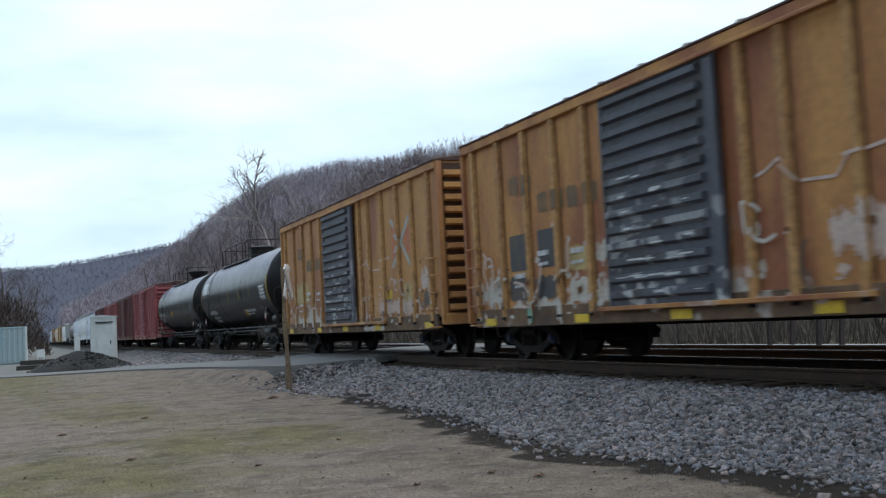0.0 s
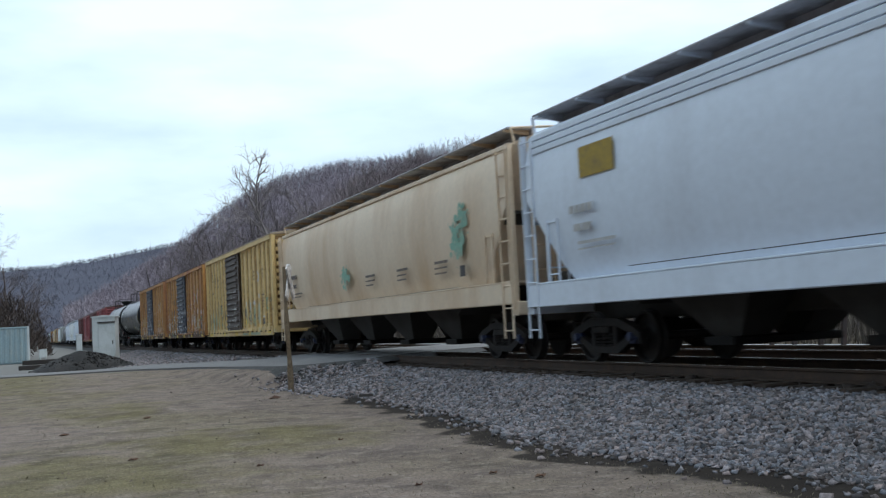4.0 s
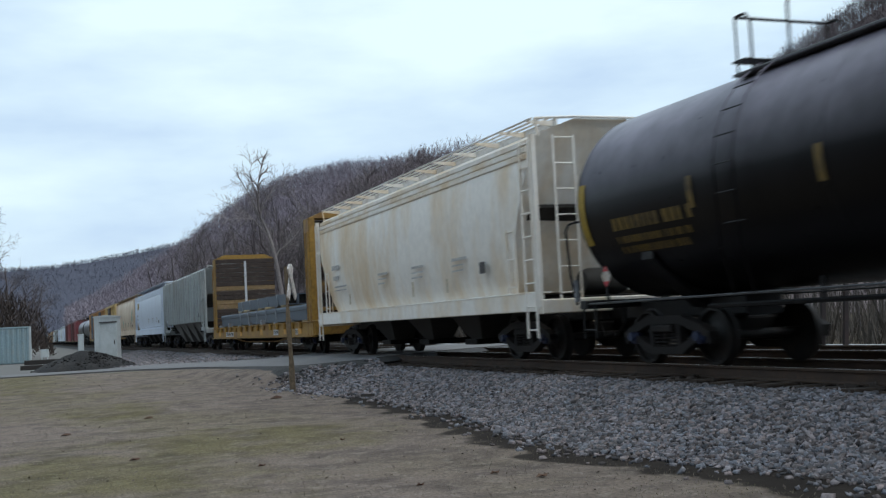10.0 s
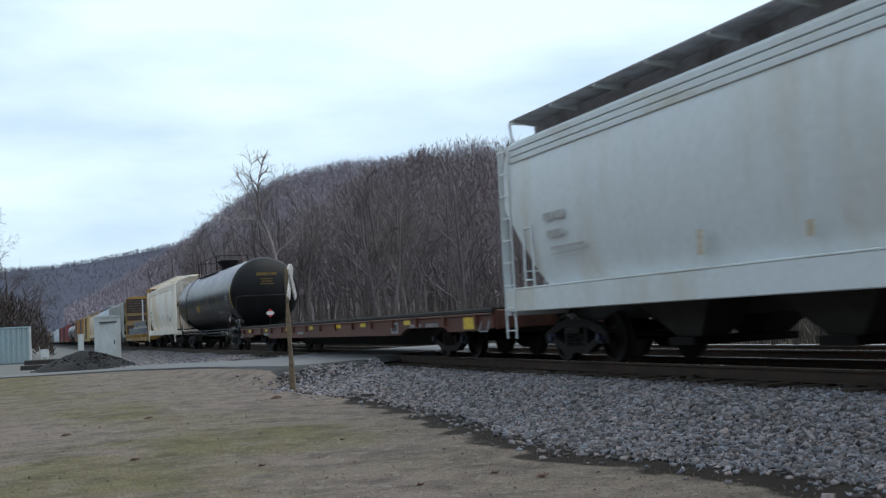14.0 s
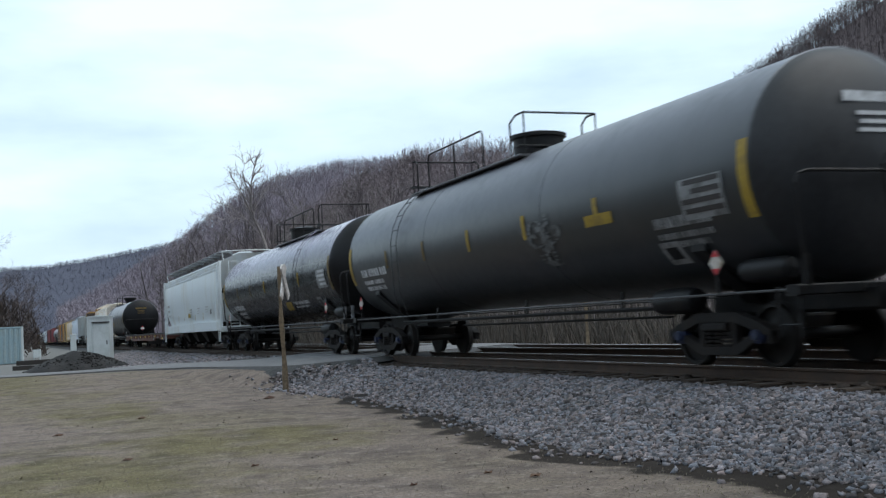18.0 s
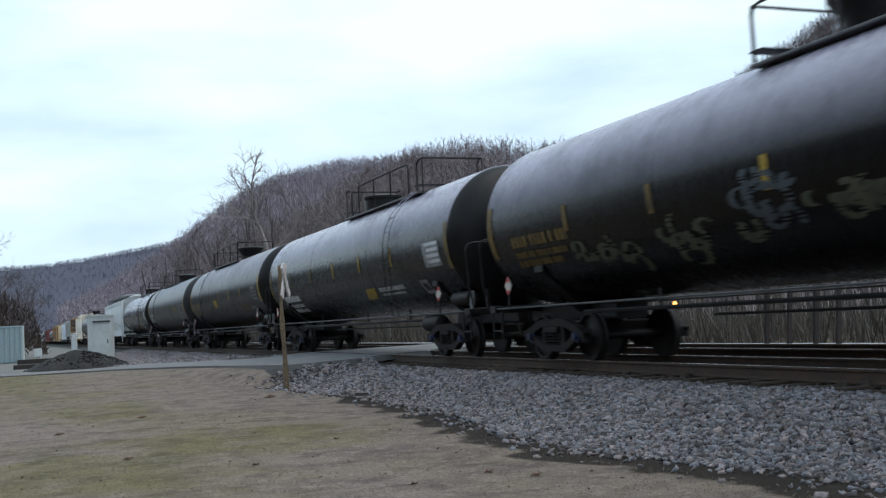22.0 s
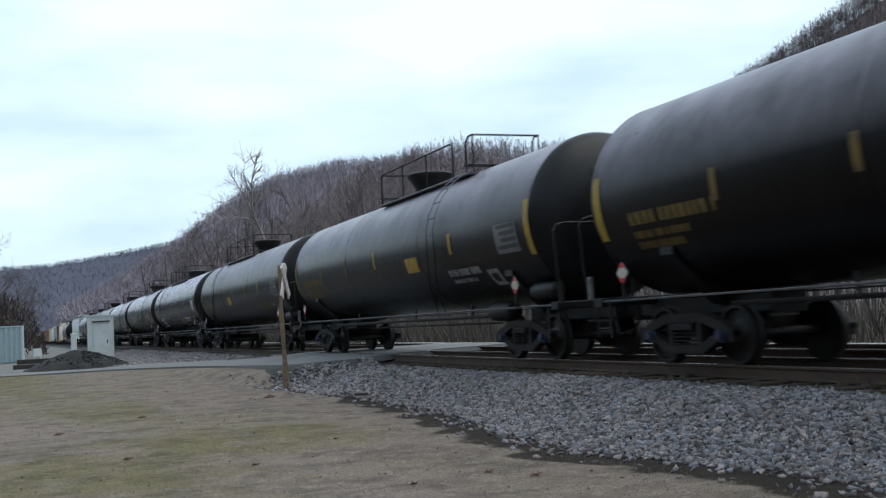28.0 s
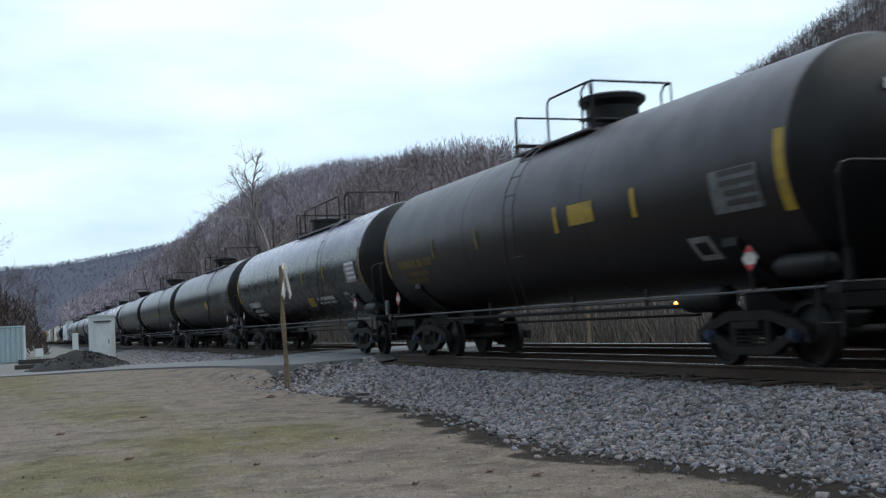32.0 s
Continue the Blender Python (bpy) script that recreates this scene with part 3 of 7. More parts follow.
def build_ballast():
    stone_material()
    # Between the rails: brown stones with the train's shade in their colour.
    surface("shaded_stone", (0.042, 0.030, 0.023), 0.9, 0.0, (0.020, 0.015, 0.012), 0.5, 2.0, 0.3, 30.0)
    surface("stone_bed", (0.036, 0.0352, 0.0352), 0.95, 0.0, (0.0224, 0.0216, 0.0208), 0.5, 3.0, 0.5, 30.0, bump=1.0)
    xs = ticks([(6.2, 8.8, 0.13), (8.8, 15.2, 0.8), (15.2, 17.4, 0.4)])
    ys = ticks([(-40, 4, 4), (4, 60, 0.35), (60, 200, 10), (200, 1600, 100)])
    nx = len(xs)
    verts = np.array([(x, y, ground_z(x, y) - 0.03 + 0.082 * smoothstep(toe_x(y) - 0.1, toe_x(y) + 0.5, x)) for y in ys for x in xs])
    faces = np.array([(j * nx + i, j * nx + i + 1, (j + 1) * nx + i + 1, (j + 1) * nx + i) for j in range(len(ys) - 1) for i in range(nx - 1)])
    bed = tagged(new("ballast", np_mesh("ballast", verts, faces, "stone_bed")), "bank of grey crushed stone under the tracks", "ballast", kind="structure")
    rnd = np.random.RandomState(5)
    shapes = [stone_mesh(i) for i in range(24)]
    far_road = {}

    def covered(x, y):
        key = (int(x * 3), int(y * 2))
        if key not in far_road:
            far_road[key] = on_road(x, y)
        return far_road[key]

    places, sizes = [], []
    for y0, y1, count, lo, hi in ((6.5, 14, 17000, 0.024, 0.056), (14, 22, 13000, 0.028, 0.06), (22, 34, 9500, 0.034, 0.07), (34, 60, 9500, 0.055, 0.10)):
        for _ in range(count):
            y = rnd.uniform(y0, y1)
            t = toe_x(y)
            x = t + 0.05 + (8.95 - t) * rnd.uniform(0, 1) ** 0.9
            if rnd.uniform() < 0.012:
                x = t - abs(rnd.normal(0, 0.3))
            if covered(x, y):
                continue
            places.append((x, y, ground_z(x, y) + 0.01 + 0.062 * smoothstep(t - 0.1, t + 0.5, x)))
            sizes.append(rnd.uniform(lo, hi))
    for _ in range(14000):
        y = rnd.uniform(50, 92)
        x = rnd.uniform(3.2 + 0.03 * (y - 50), 8.9)
        if not covered(x, y):
            places.append((x, y, ground_z(x, y) + 0.02 + 0.062 * smoothstep(6.6, 7.6, x)))
            sizes.append(rnd.uniform(0.035, 0.075))
    places, sizes = np.array(places), np.array(sizes)
    near = np.where((places[:, 1] < 12.5) & (places[:, 0] < 7.6))[0][:280]
    rest = np.setdiff1d(np.arange(len(places)), near)
    v, f = scatter(shapes, places[rest], sizes[rest], rnd)
    tagged(new("loose_stones", np_mesh("loose_stones", v, f, "crushed_stone")), "loose grey crushed stones on the bank", "stones", kind="stuff")
    single = []
    for i in range(8):
        v, f = shapes[i]
        single.append(np_mesh("stone", v, f, "crushed_stone"))
    for i in near:
        ob = part("stone", single[i % 8], "crushed_stone", bed, at=tuple(places[i]))
        ob.scale = (sizes[i],) * 3
        ob.rotation_euler = (rnd.uniform(-0.5, 0.5), rnd.uniform(-0.5, 0.5), rnd.uniform(0, 6.28))
    # ballast between the rails, coarser
    pts = [(rnd.uniform(8.95, 15.2), rnd.uniform(7, 45), -0.215) for _ in range(3500)]
    pts = [p for p in pts if not covered(p[0], p[1])]
    v, f = scatter(shapes, np.array(pts), rnd.uniform(0.05, 0.09, len(pts)), rnd)
    tagged(new("stones_between_rails", np_mesh("stones", v, f, "shaded_stone")), "crushed stones between the ties", "stones", kind="stuff")


def rail_outline(x):
    half = [(0.075, -0.18), (0.075, -0.165), (0.012, -0.145), (0.012, -0.045), (0.036, -0.035), (0.036, -0.008), (0.026, -0.002)]
    return [(x + a, z) for a, z in half] + [(x - a, z) for a, z in reversed(half)]


def build_tracks():
    for name, cx in (("track_near", TRACK), ("track_far", TRACK_FAR)):
        tr = tagged(thing(name, "wooden tie track with worn steel rails", "railway track"), kind="structure")
        for s in (-0.755, 0.755):
            rail = part("rail", Geo().prism(rail_outline(cx + s), "y", -60, 1500), "rail_web", tr, "rusty steel rail with a bright top")
            part("rail_head", Geo().box(cx + s - 0.027, cx + s + 0.027, -60, 1500, -0.0019, 0.0), "rail_top", rail, "bright worn running surface")
        tie = Geo().bar(-1.3, 1.3, -0.115, 0.115, -0.18, 0.0, 0.02).mesh("tie")
        tie.materials.append(MATS["tie_wood"])
        rnd = random.Random(3)
        for i in range(105):
            y = 3 + i * 0.535
            if 23.5 < y < 33 and on_road(cx, y):
                continue
            o = part("tie", tie, "tie_wood", tr, at=(cx + rnd.uniform(-0.05, 0.05), y, -0.183 + rnd.uniform(-0.012, 0.006)))
            o.rotation_euler = (0, 0, rnd.uniform(-0.015, 0.015))
        g = Geo()
        for i in range(400):
            g.bar(cx - 1.3, cx + 1.3, 59.4 + i * 0.6, 59.63 + i * 0.6, -0.36, -0.183, 0.02)
        tagged(part("far_ties", g, "tie_wood", tr), kind="stuff")


build_ground()
build_road()
build_ballast()
build_tracks()

# ---- trees, woods, hills ----
def limbs(rnd, height, spread=0.42, depth=4, thick=0.017, bare_to=0.3, kids=(9, 6, 5), twig=0.0007):
    """A leafless tree as tapered three-sided limbs: (start, end, radius, end radius) each."""
    out = []

    def grow(p, d, length, r, level):
        steps = 4 if level == 0 else 3 if level < 3 else 1
        tips = [(p, d, r)]
        for i in range(steps):
            wob = 0.07 if level == 0 else 0.22
            d = (d + Vector((rnd.gauss(0, wob), rnd.gauss(0, wob), rnd.gauss(0, wob * 0.5) + (0.05 if level else 0)))).normalized()
            q = p + d * (length / steps)
            r2 = r * (1 - 0.62 / steps) if level else r * (1 - 0.8 / steps)
            out.append((p, q, r, r2))
            p, r = q, r2
            tips.append((p, d, r))
        if level + 1 >= depth:
            return
        for k in range(kids[min(level, len(kids) - 1)]):
            f = bare_to + (1 - bare_to) * (k + rnd.random()) / kids[min(level, len(kids) - 1)] if level == 0 else 0.25 + 0.75 * rnd.random()
            i = min(int(f * (len(tips) - 1)), len(tips) - 2)
            a, b = tips[i], tips[i + 1]
            u = f * (len(tips) - 1) - i
            at = a[0].lerp(b[0], u)
            turn = rnd.uniform(0, math.tau)
            side = a[1].orthogonal().normalized()
            side = Matrix.Rotation(turn, 3, a[1]) @ side
            lean = rnd.uniform(0.5, 1.0) * (1.0 if level else 0.75 + spread)
            nd = (a[1] + side * lean).normalized()
            grow(at, nd, length * (rnd.uniform(0.32, 0.52) * (1.15 - 0.55 * f) if level == 0 else rnd.uniform(0.35, 0.6)), max(a[2] * (0.5 if level == 0 else 0.55), height * twig), level + 1)

    grow(Vector((0, 0, -0.2)), Vector((0, 0, 1)), height, height * thick, 0)
    return out


def limb_arrays(segs, sides=3):
    vs, fs = [], []
    for p, q, r, r2 in segs:
        d = (q - p).normalized()
        u = d.orthogonal().normalized()
        w = d.cross(u)
        k = len(vs)
        for c, rad in ((p, r), (q, r2)):
            for i in range(sides):
                a = i * math.tau / sides
                vs.append(c + (u * math.cos(a) + w * math.sin(a)) * rad)
        for i in range(sides):
            j = (i + 1) % sides
            fs.append((k + i, k + j, k + sides + j, k + sides + i))
    return np.array([tuple(v) for v in vs]), np.array(fs)


def tree_meshes(seed, height, mat, **kw):
    """Trunk and crown of one leafless tree."""
    rnd = random.Random(seed)
    segs = limbs(rnd, height, **kw)
    trunk, crown = segs[:4], segs[4:]
    a, b = limb_arrays(trunk, 7), limb_arrays(crown, 3)
    return np_mesh("trunk", a[0], a[1], mat), np_mesh("crown", b[0], b[1], mat)


def put_tree(meshes, x, y, z, scale, turn, label, group="", name="tree"):
    t = thing(name, label, "tree", group, (x, y, z))
    t.scale, t.rotation_euler = (scale, scale, scale), (0, 0, turn)
    part("trunk", meshes[0], "bark", t)
    part("crown", meshes[1], "bark", t)
    return t


RIDGES = (
    # name, tree height, trees, foot distance as a share of the crest's, rise of the crest, crest line
    ("far_ridge", 15, 8000, 0.55, 6, ((-900, 2300, 115), (-520, 2360, 125), (-173, 2394, 138), (-25, 2400, 147), (63, 2399, 151), (177, 2393, 168), (294, 2382, 189), (438, 2360, 225), (607, 2322, 232), (1000, 2200, 240))),
    ("middle_ridge", 14, 11000, 0.40, -4, ((30, 900, 20), (84, 896, 48), (124, 891, 72), (156, 886, 97), (179, 882, 111), (202, 877, 121), (230, 870, 128), (257, 863, 133), (293, 851, 134), (338, 834, 131), (402, 805, 118), (520, 740, 98))),
    ("near_ridge", 15, 4200, 0.30, 2, ((70, 418, 14), (107, 406, 34), (124, 401, 46), (141, 396, 52), (149, 392, 54), (164, 387, 56), (178, 380, 54), (198, 371, 52), (209, 364, 50), (224, 355, 47), (251, 337, 42), (300, 290, 38))),
    ("steep_ridge", 14, 6500, 0.26, 0, ((240, 560, 48), (281, 530, 62), (320, 508, 75), (336, 497, 90), (351, 487, 99), (366, 475, 113), (385, 460, 127), (403, 445, 140), (421, 427, 154), (455, 391, 176), (500, 330, 200), (560, 220, 210))),
    # unseen hills added behind the viewer to keep low sky off the cars
    ("valley_side", 14, 1500, 0.45, 6, ((560, 220, 190), (520, 0, 120), (420, -220, 85), (220, -330, 75), (0, -340, 70), (-200, -260, 72), (-235, -80, 76), (-230, 90, 76), (-250, 260, 72), (-320, 520, 70), (-480, 950, 80), (-800, 1500, 90))),
)


def along(line, u):
    k = len(line) - 1
    i = min(int(u * k), k - 1)
    f = u * k - i
    return [a + (b - a) * f for a, b in zip(line[i], line[i + 1])]


def hill_point(line, foot, u, v, lift=4):
    """u along the ridge, v from the foot (0) over the crest (1) to the back (1.5)."""
    x, y, z = along(line, u)
    s = foot + (1 - foot) * v
    rise = 0.25 * v + 0.75 * smoothstep(0.0, 1.15, v) / smoothstep(0.0, 1.15, 1.0) if v <= 1 else 1 - 1.1 * (v - 1) ** 1.3
    w = noise.noise((x * 0.012, y * 0.012 + v * 2.0, 1.7)) * 0.06 * z * v * (1.2 - v)
    return x * s, y * s, -1.0 + (z + lift) * rise + w


def wood_shapes(seed, count, wide, limbs_each=11, twigs=6):
    """Small forest trees of few faces: trunk, bent limbs and slivers of twigs, one unit high."""
    out = []
    for k in range(count):
        rnd = random.Random(seed + k)
        vs, fs = [], []

        def sliver(p, q, w, ax):
            i = len(vs)
            w = w * wide
            vs.extend([(p[0] - ax[0] * w, p[1] - ax[1] * w, p[2]), (p[0] + ax[0] * w, p[1] + ax[1] * w, p[2]), q])
            fs.append((i, i + 1, i + 2))

        lean = (rnd.uniform(-0.07, 0.07), rnd.uniform(-0.07, 0.07))
        for a in (0, 2.1, 4.2):
            sliver((0, 0, -0.04), (lean[0], lean[1], 0.9), 0.010 / wide ** 0.6, (math.cos(a), math.sin(a)))
        for _ in range(limbs_each):
            h = 0.30 + 0.55 * rnd.random() ** 0.8
            a = rnd.uniform(0, math.tau)
            reach = rnd.uniform(0.12, 0.27) * (1.3 - h) * 1.3
            p = (lean[0] * h, lean[1] * h, h)
            m = (p[0] + math.cos(a) * reach * 0.6, p[1] + math.sin(a) * reach * 0.6, h + rnd.uniform(0.04, 0.10))
            b = a + rnd.uniform(-0.6, 0.6)
            q = (m[0] + math.cos(b) * reach * 0.5, m[1] + math.sin(b) * reach * 0.5, m[2] + rnd.uniform(0.08, 0.17))
            sliver(p, m, 0.0058, (-math.sin(a), math.cos(a)))
            sliver(m, q, 0.0046, (-math.sin(b), math.cos(b)))
            for _ in range(twigs):
                f = rnd.uniform(0.1, 1.0)
                s = tuple(m[i] + (q[i] - m[i]) * f for i in range(3))
                b = a + rnd.uniform(-2.2, 2.2)
                e = rnd.uniform(0.04, 0.11)
                sliver(s, (s[0] + math.cos(b) * e, s[1] + math.sin(b) * e, s[2] + rnd.uniform(-0.03, 0.09)), 0.0036, (-math.sin(b), math.cos(b)))
        out.append((np.array(vs), np.array(fs)))
    return out


def island_shades(m, low=0.72, high=1.28):
    """Lets each loose piece of a joined mesh take its own shade."""
    n, l = m.node_tree.nodes, m.node_tree.links
    b = n["Principled BSDF"]
    base = b.inputs["Base Color"].links[0].from_socket
    geo = n.new("ShaderNodeNewGeometry")
    r = n.new("ShaderNodeMapRange")
    r.inputs[3].default_value, r.inputs[4].default_value = low, high
    l.new(geo.outputs["Random Per Island"], r.inputs[0])
    x = n.new("ShaderNodeVectorMath")
    x.operation = "SCALE"
    l.new(base, x.inputs[0]), l.new(r.outputs[0], x.inputs["Scale"])
    l.new(x.outputs[0], b.inputs["Base Color"])


def build_hills():
    surface("leaf_litter", (0.1003, 0.08415, 0.0867), 1.0, 0.0, (0.0765, 0.0646, 0.06715), 0.55, 0.02, 0.2, 0.35, 1.0, 0.0, spec=0.0)
    # Far and middle woods: blue-grey distance haze put into the colours.
    surface("far_litter_hazy", (0.09184, 0.09676, 0.1246), 1.0, 0.0, (0.07872, 0.082, 0.1066), 0.55, 0.01, 0.2, 0.2, 1.0, 0.0, spec=0.0)
    surface("mid_litter_hazy", (0.1742, 0.153, 0.1802), 1.0, 0.0, (0.1377, 0.1215, 0.1445), 0.55, 0.012, 0.2, 0.25, 1.0, 0.0, spec=0.0)
    surface("mid_twigs_hazy", (0.272, 0.2422, 0.2762), 1.0, 0.0, (0.1997, 0.1768, 0.2023), 0.55, 0.03, 0.15, 0.25, 1.0, 0.0, spec=0.0)
    surface("far_twigs_hazy", (0.1403, 0.1462, 0.1827), 1.0, 0.0, (0.1105, 0.1156, 0.1462), 0.55, 0.01, 0.15, 0.2, 1.0, 0.0, spec=0.0)
    island_shades(surface("wood_haze", (0.1487, 0.1258, 0.1309), 1.0, 0.0, (0.1062, 0.08925, 0.0935), 0.5, 0.04, 0.2, 2.0, 1.0, 0.0, spec=0.0))
    island_shades(surface("spur_twigs", (0.228, 0.194, 0.205), 1.0, 0.0, (0.170, 0.145, 0.152), 0.5, 0.04, 0.2, 2.0, 1.0, 0.0, spec=0.0), 0.8, 1.18)
    surface("spur_litter", (0.182, 0.154, 0.160), 1.0, 0.0, (0.146, 0.124, 0.129), 0.55, 0.03, 0.2, 0.35, 1.0, 0.0, spec=0.0)
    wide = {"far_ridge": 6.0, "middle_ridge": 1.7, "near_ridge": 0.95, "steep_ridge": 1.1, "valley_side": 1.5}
    rnd = np.random.RandomState(11)
    labels = {"far_ridge": "far wooded ridge, blue-grey haze put into its colour", "middle_ridge": "wooded hill of leafless trees",
              "near_ridge": "low wooded spur of leafless trees", "steep_ridge": "steep wooded hillside of leafless trees", "valley_side": "unseen wooded hills added to block the low sky"}
    for name, tall, count, foot, lift, line in RIDGES:
        nu, nv = 70, 34
        verts = np.array([hill_point(line, foot, i / nu, 1.5 * j / nv, lift) for j in range(nv + 1) for i in range(nu + 1)])
        faces = np.array([(j * (nu + 1) + i, j * (nu + 1) + i + 1, (j + 1) * (nu + 1) + i + 1, (j + 1) * (nu + 1) + i) for j in range(nv) for i in range(nu)])
        soil = {"far_ridge": "far_litter_hazy", "middle_ridge": "mid_litter_hazy", "near_ridge": "spur_litter"}
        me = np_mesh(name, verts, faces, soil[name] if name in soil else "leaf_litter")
        me.polygons.foreach_set("use_smooth", [True] * len(me.polygons))
        tagged(new(name, me), labels[name], "hill", kind="structure")
        shapes = wood_shapes(40, 14, wide[name], 5, 2) if name == "far_ridge" else wood_shapes(40, 14, wide[name], 8, 4) if name == "middle_ridge" else wood_shapes(40, 18, wide[name])
        places, sizes = [], []
        for k in range(count):
            v = 1.01 - abs(rnd.normal(0, 0.035)) if k % 4 == 0 else rnd.uniform(0, 1.02) ** 0.8
            places.append(hill_point(line, foot, rnd.uniform(0, 1), v, lift))
            sizes.append(tall * (rnd.uniform(0.35, 1.2) if v > 0.9 else rnd.uniform(0.7, 1.1)))
        places = np.array(places)
        places[:, 2] -= np.array(sizes) * (0.45 if name == "far_ridge" else 0.10)
        v, f = scatter(shapes, places, np.array(sizes), rnd, flat=True)
        tagged(new(name + "_woods", np_mesh(name + "_woods", v, f, {"far_ridge": "far_twigs_hazy", "middle_ridge": "mid_twigs_hazy", "near_ridge": "spur_twigs"}[name] if name in soil else "wood_haze")), "leafless grey-brown woods on the hillside", "woods", kind="stuff")


def build_evergreens():
    """A few dark pines that stand out on the steep ridge."""
    line, foot = RIDGES[3][5], RIDGES[3][3]
    rnd = random.Random(8)
    for u, h in ((0.345, 13), (0.362, 10), (0.432, 15), (0.45, 11), (0.225, 10)):
        x, y, z = hill_point(line, foot, u, 0.985, 0)
        t = thing("pine", "dark evergreen pine on the ridge", "tree", "pines on the ridge", (x, y, z))
        part("trunk", Geo().tube((0, 0, -0.5), (0, 0, h), 0.22, 6, 0.04), "bark", t)
        g = Geo()
        for i in range(70):
            f = 0.2 + 0.8 * i / 70
            a = i * 2.4
            e = h * 0.36 * (1.08 - f) * rnd.uniform(0.6, 1.2) + 0.3
            p = Vector((0, 0, h * f))
            q = p + Vector((math.cos(a) * e, math.sin(a) * e, -0.12 * e))
            g.tube(p, q, 0.55 * (1.2 - f) + 0.2, 4, 0.12)
        part("crown", g, "evergreen", t)


LONE_LIMBS = (
    # points (across, up) of each main limb and its radius at the start
    (((25.4, -1.0), (24.9, 4.0), (24.4, 8.4), (23.7, 11.6), (23.1, 14.2), (23.3, 16.8), (24.0, 19.4)), 0.30),
    (((23.9, 10.8), (22.4, 12.8), (20.9, 14.0), (19.3, 15.0)), 0.11),
    (((23.6, 12.0), (22.6, 14.6), (21.7, 16.6), (20.8, 18.0)), 0.12),
    (((22.4, 12.8), (21.0, 12.9), (19.6, 12.7), (18.4, 13.3)), 0.07),
    (((23.2, 13.6), (24.3, 15.4), (25.2, 16.6), (25.9, 17.6)), 0.10),
    (((23.1, 14.6), (22.6, 16.6), (22.4, 18.0), (22.7, 19.0)), 0.09),
    (((24.4, 8.4), (26.0, 10.0), (27.2, 11.2), (27.9, 12.3)), 0.12),
)


def lone_tree():
    """The tall pale tree that stands clear of the woods: a leaning trunk and a fan of rising limbs."""
    rnd = random.Random(77)
    segs, trunk = [], []

    def twig(p, d, length, r, level):
        for _ in range(2):
            d = (d + Vector((rnd.gauss(0, 0.2), rnd.gauss(0, 0.2), rnd.gauss(0.04, 0.16)))).normalized()
            q = p + d * length / 2
            segs.append((p, q, r, r * 0.75))
            p, r = q, r * 0.75
            if level < 3:
                for _ in range(2 if level < 2 else 1):
                    side = Matrix.Rotation(rnd.uniform(0, 6.28), 3, d) @ d.orthogonal().normalized()
                    twig(p, (d + side * rnd.uniform(0.5, 0.95)).normalized(), length * rnd.uniform(0.45, 0.7), max(0.012, r * 0.6), level + 1)

    for pts, r in ((p, 0.86 * q) for p, q in LONE_LIMBS):
        depth = rnd.uniform(-1.2, 1.2) if r < 0.2 else 0
        line = [Vector((23.6 - 0.05 * max(0, z - 6) + (x - 23.6) * 0.95, 110 + depth * i / len(pts), z - 0.085 * max(0, z - 8))) for i, (x, z) in enumerate(pts)]
        for i, (p, q) in enumerate(zip(line, line[1:])):
            m = p.lerp(q, 0.5) + Vector((rnd.gauss(0, 0.1), 0, rnd.gauss(0, 0.06)))
            f0, f1, f2 = (1 - 0.82 * (i + u) / (len(line) - 1) for u in (0, 0.5, 1))
            (trunk if r > 0.2 and i < 3 else segs).extend([(p, m, r * f0, r * f1), (m, q, r * f1, r * f2)])
            for k in range(7 if not (r > 0.2 and i < 3) else 0):
                d = (q - p).normalized()
                side = Matrix.Rotation(rnd.uniform(0, 6.28), 3, d) @ d.orthogonal().normalized()
                twig(p.lerp(q, rnd.random()), (d * 0.8 + side * rnd.uniform(0.4, 0.9)).normalized(), rnd.uniform(0.7, 1.5), max(0.017, r * 0.30), 1)
    t = thing("tree", "tall pale leafless tree leaning out from the woods", "tree")
    a, b = limb_arrays(trunk, 7), limb_arrays(segs, 3)
    part("trunk", np_mesh("trunk", a[0], a[1], "bark_lone"), "bark_lone", t)
    part("crown", np_mesh("crown", b[0], b[1], "bark_lone"), "bark_lone", t)


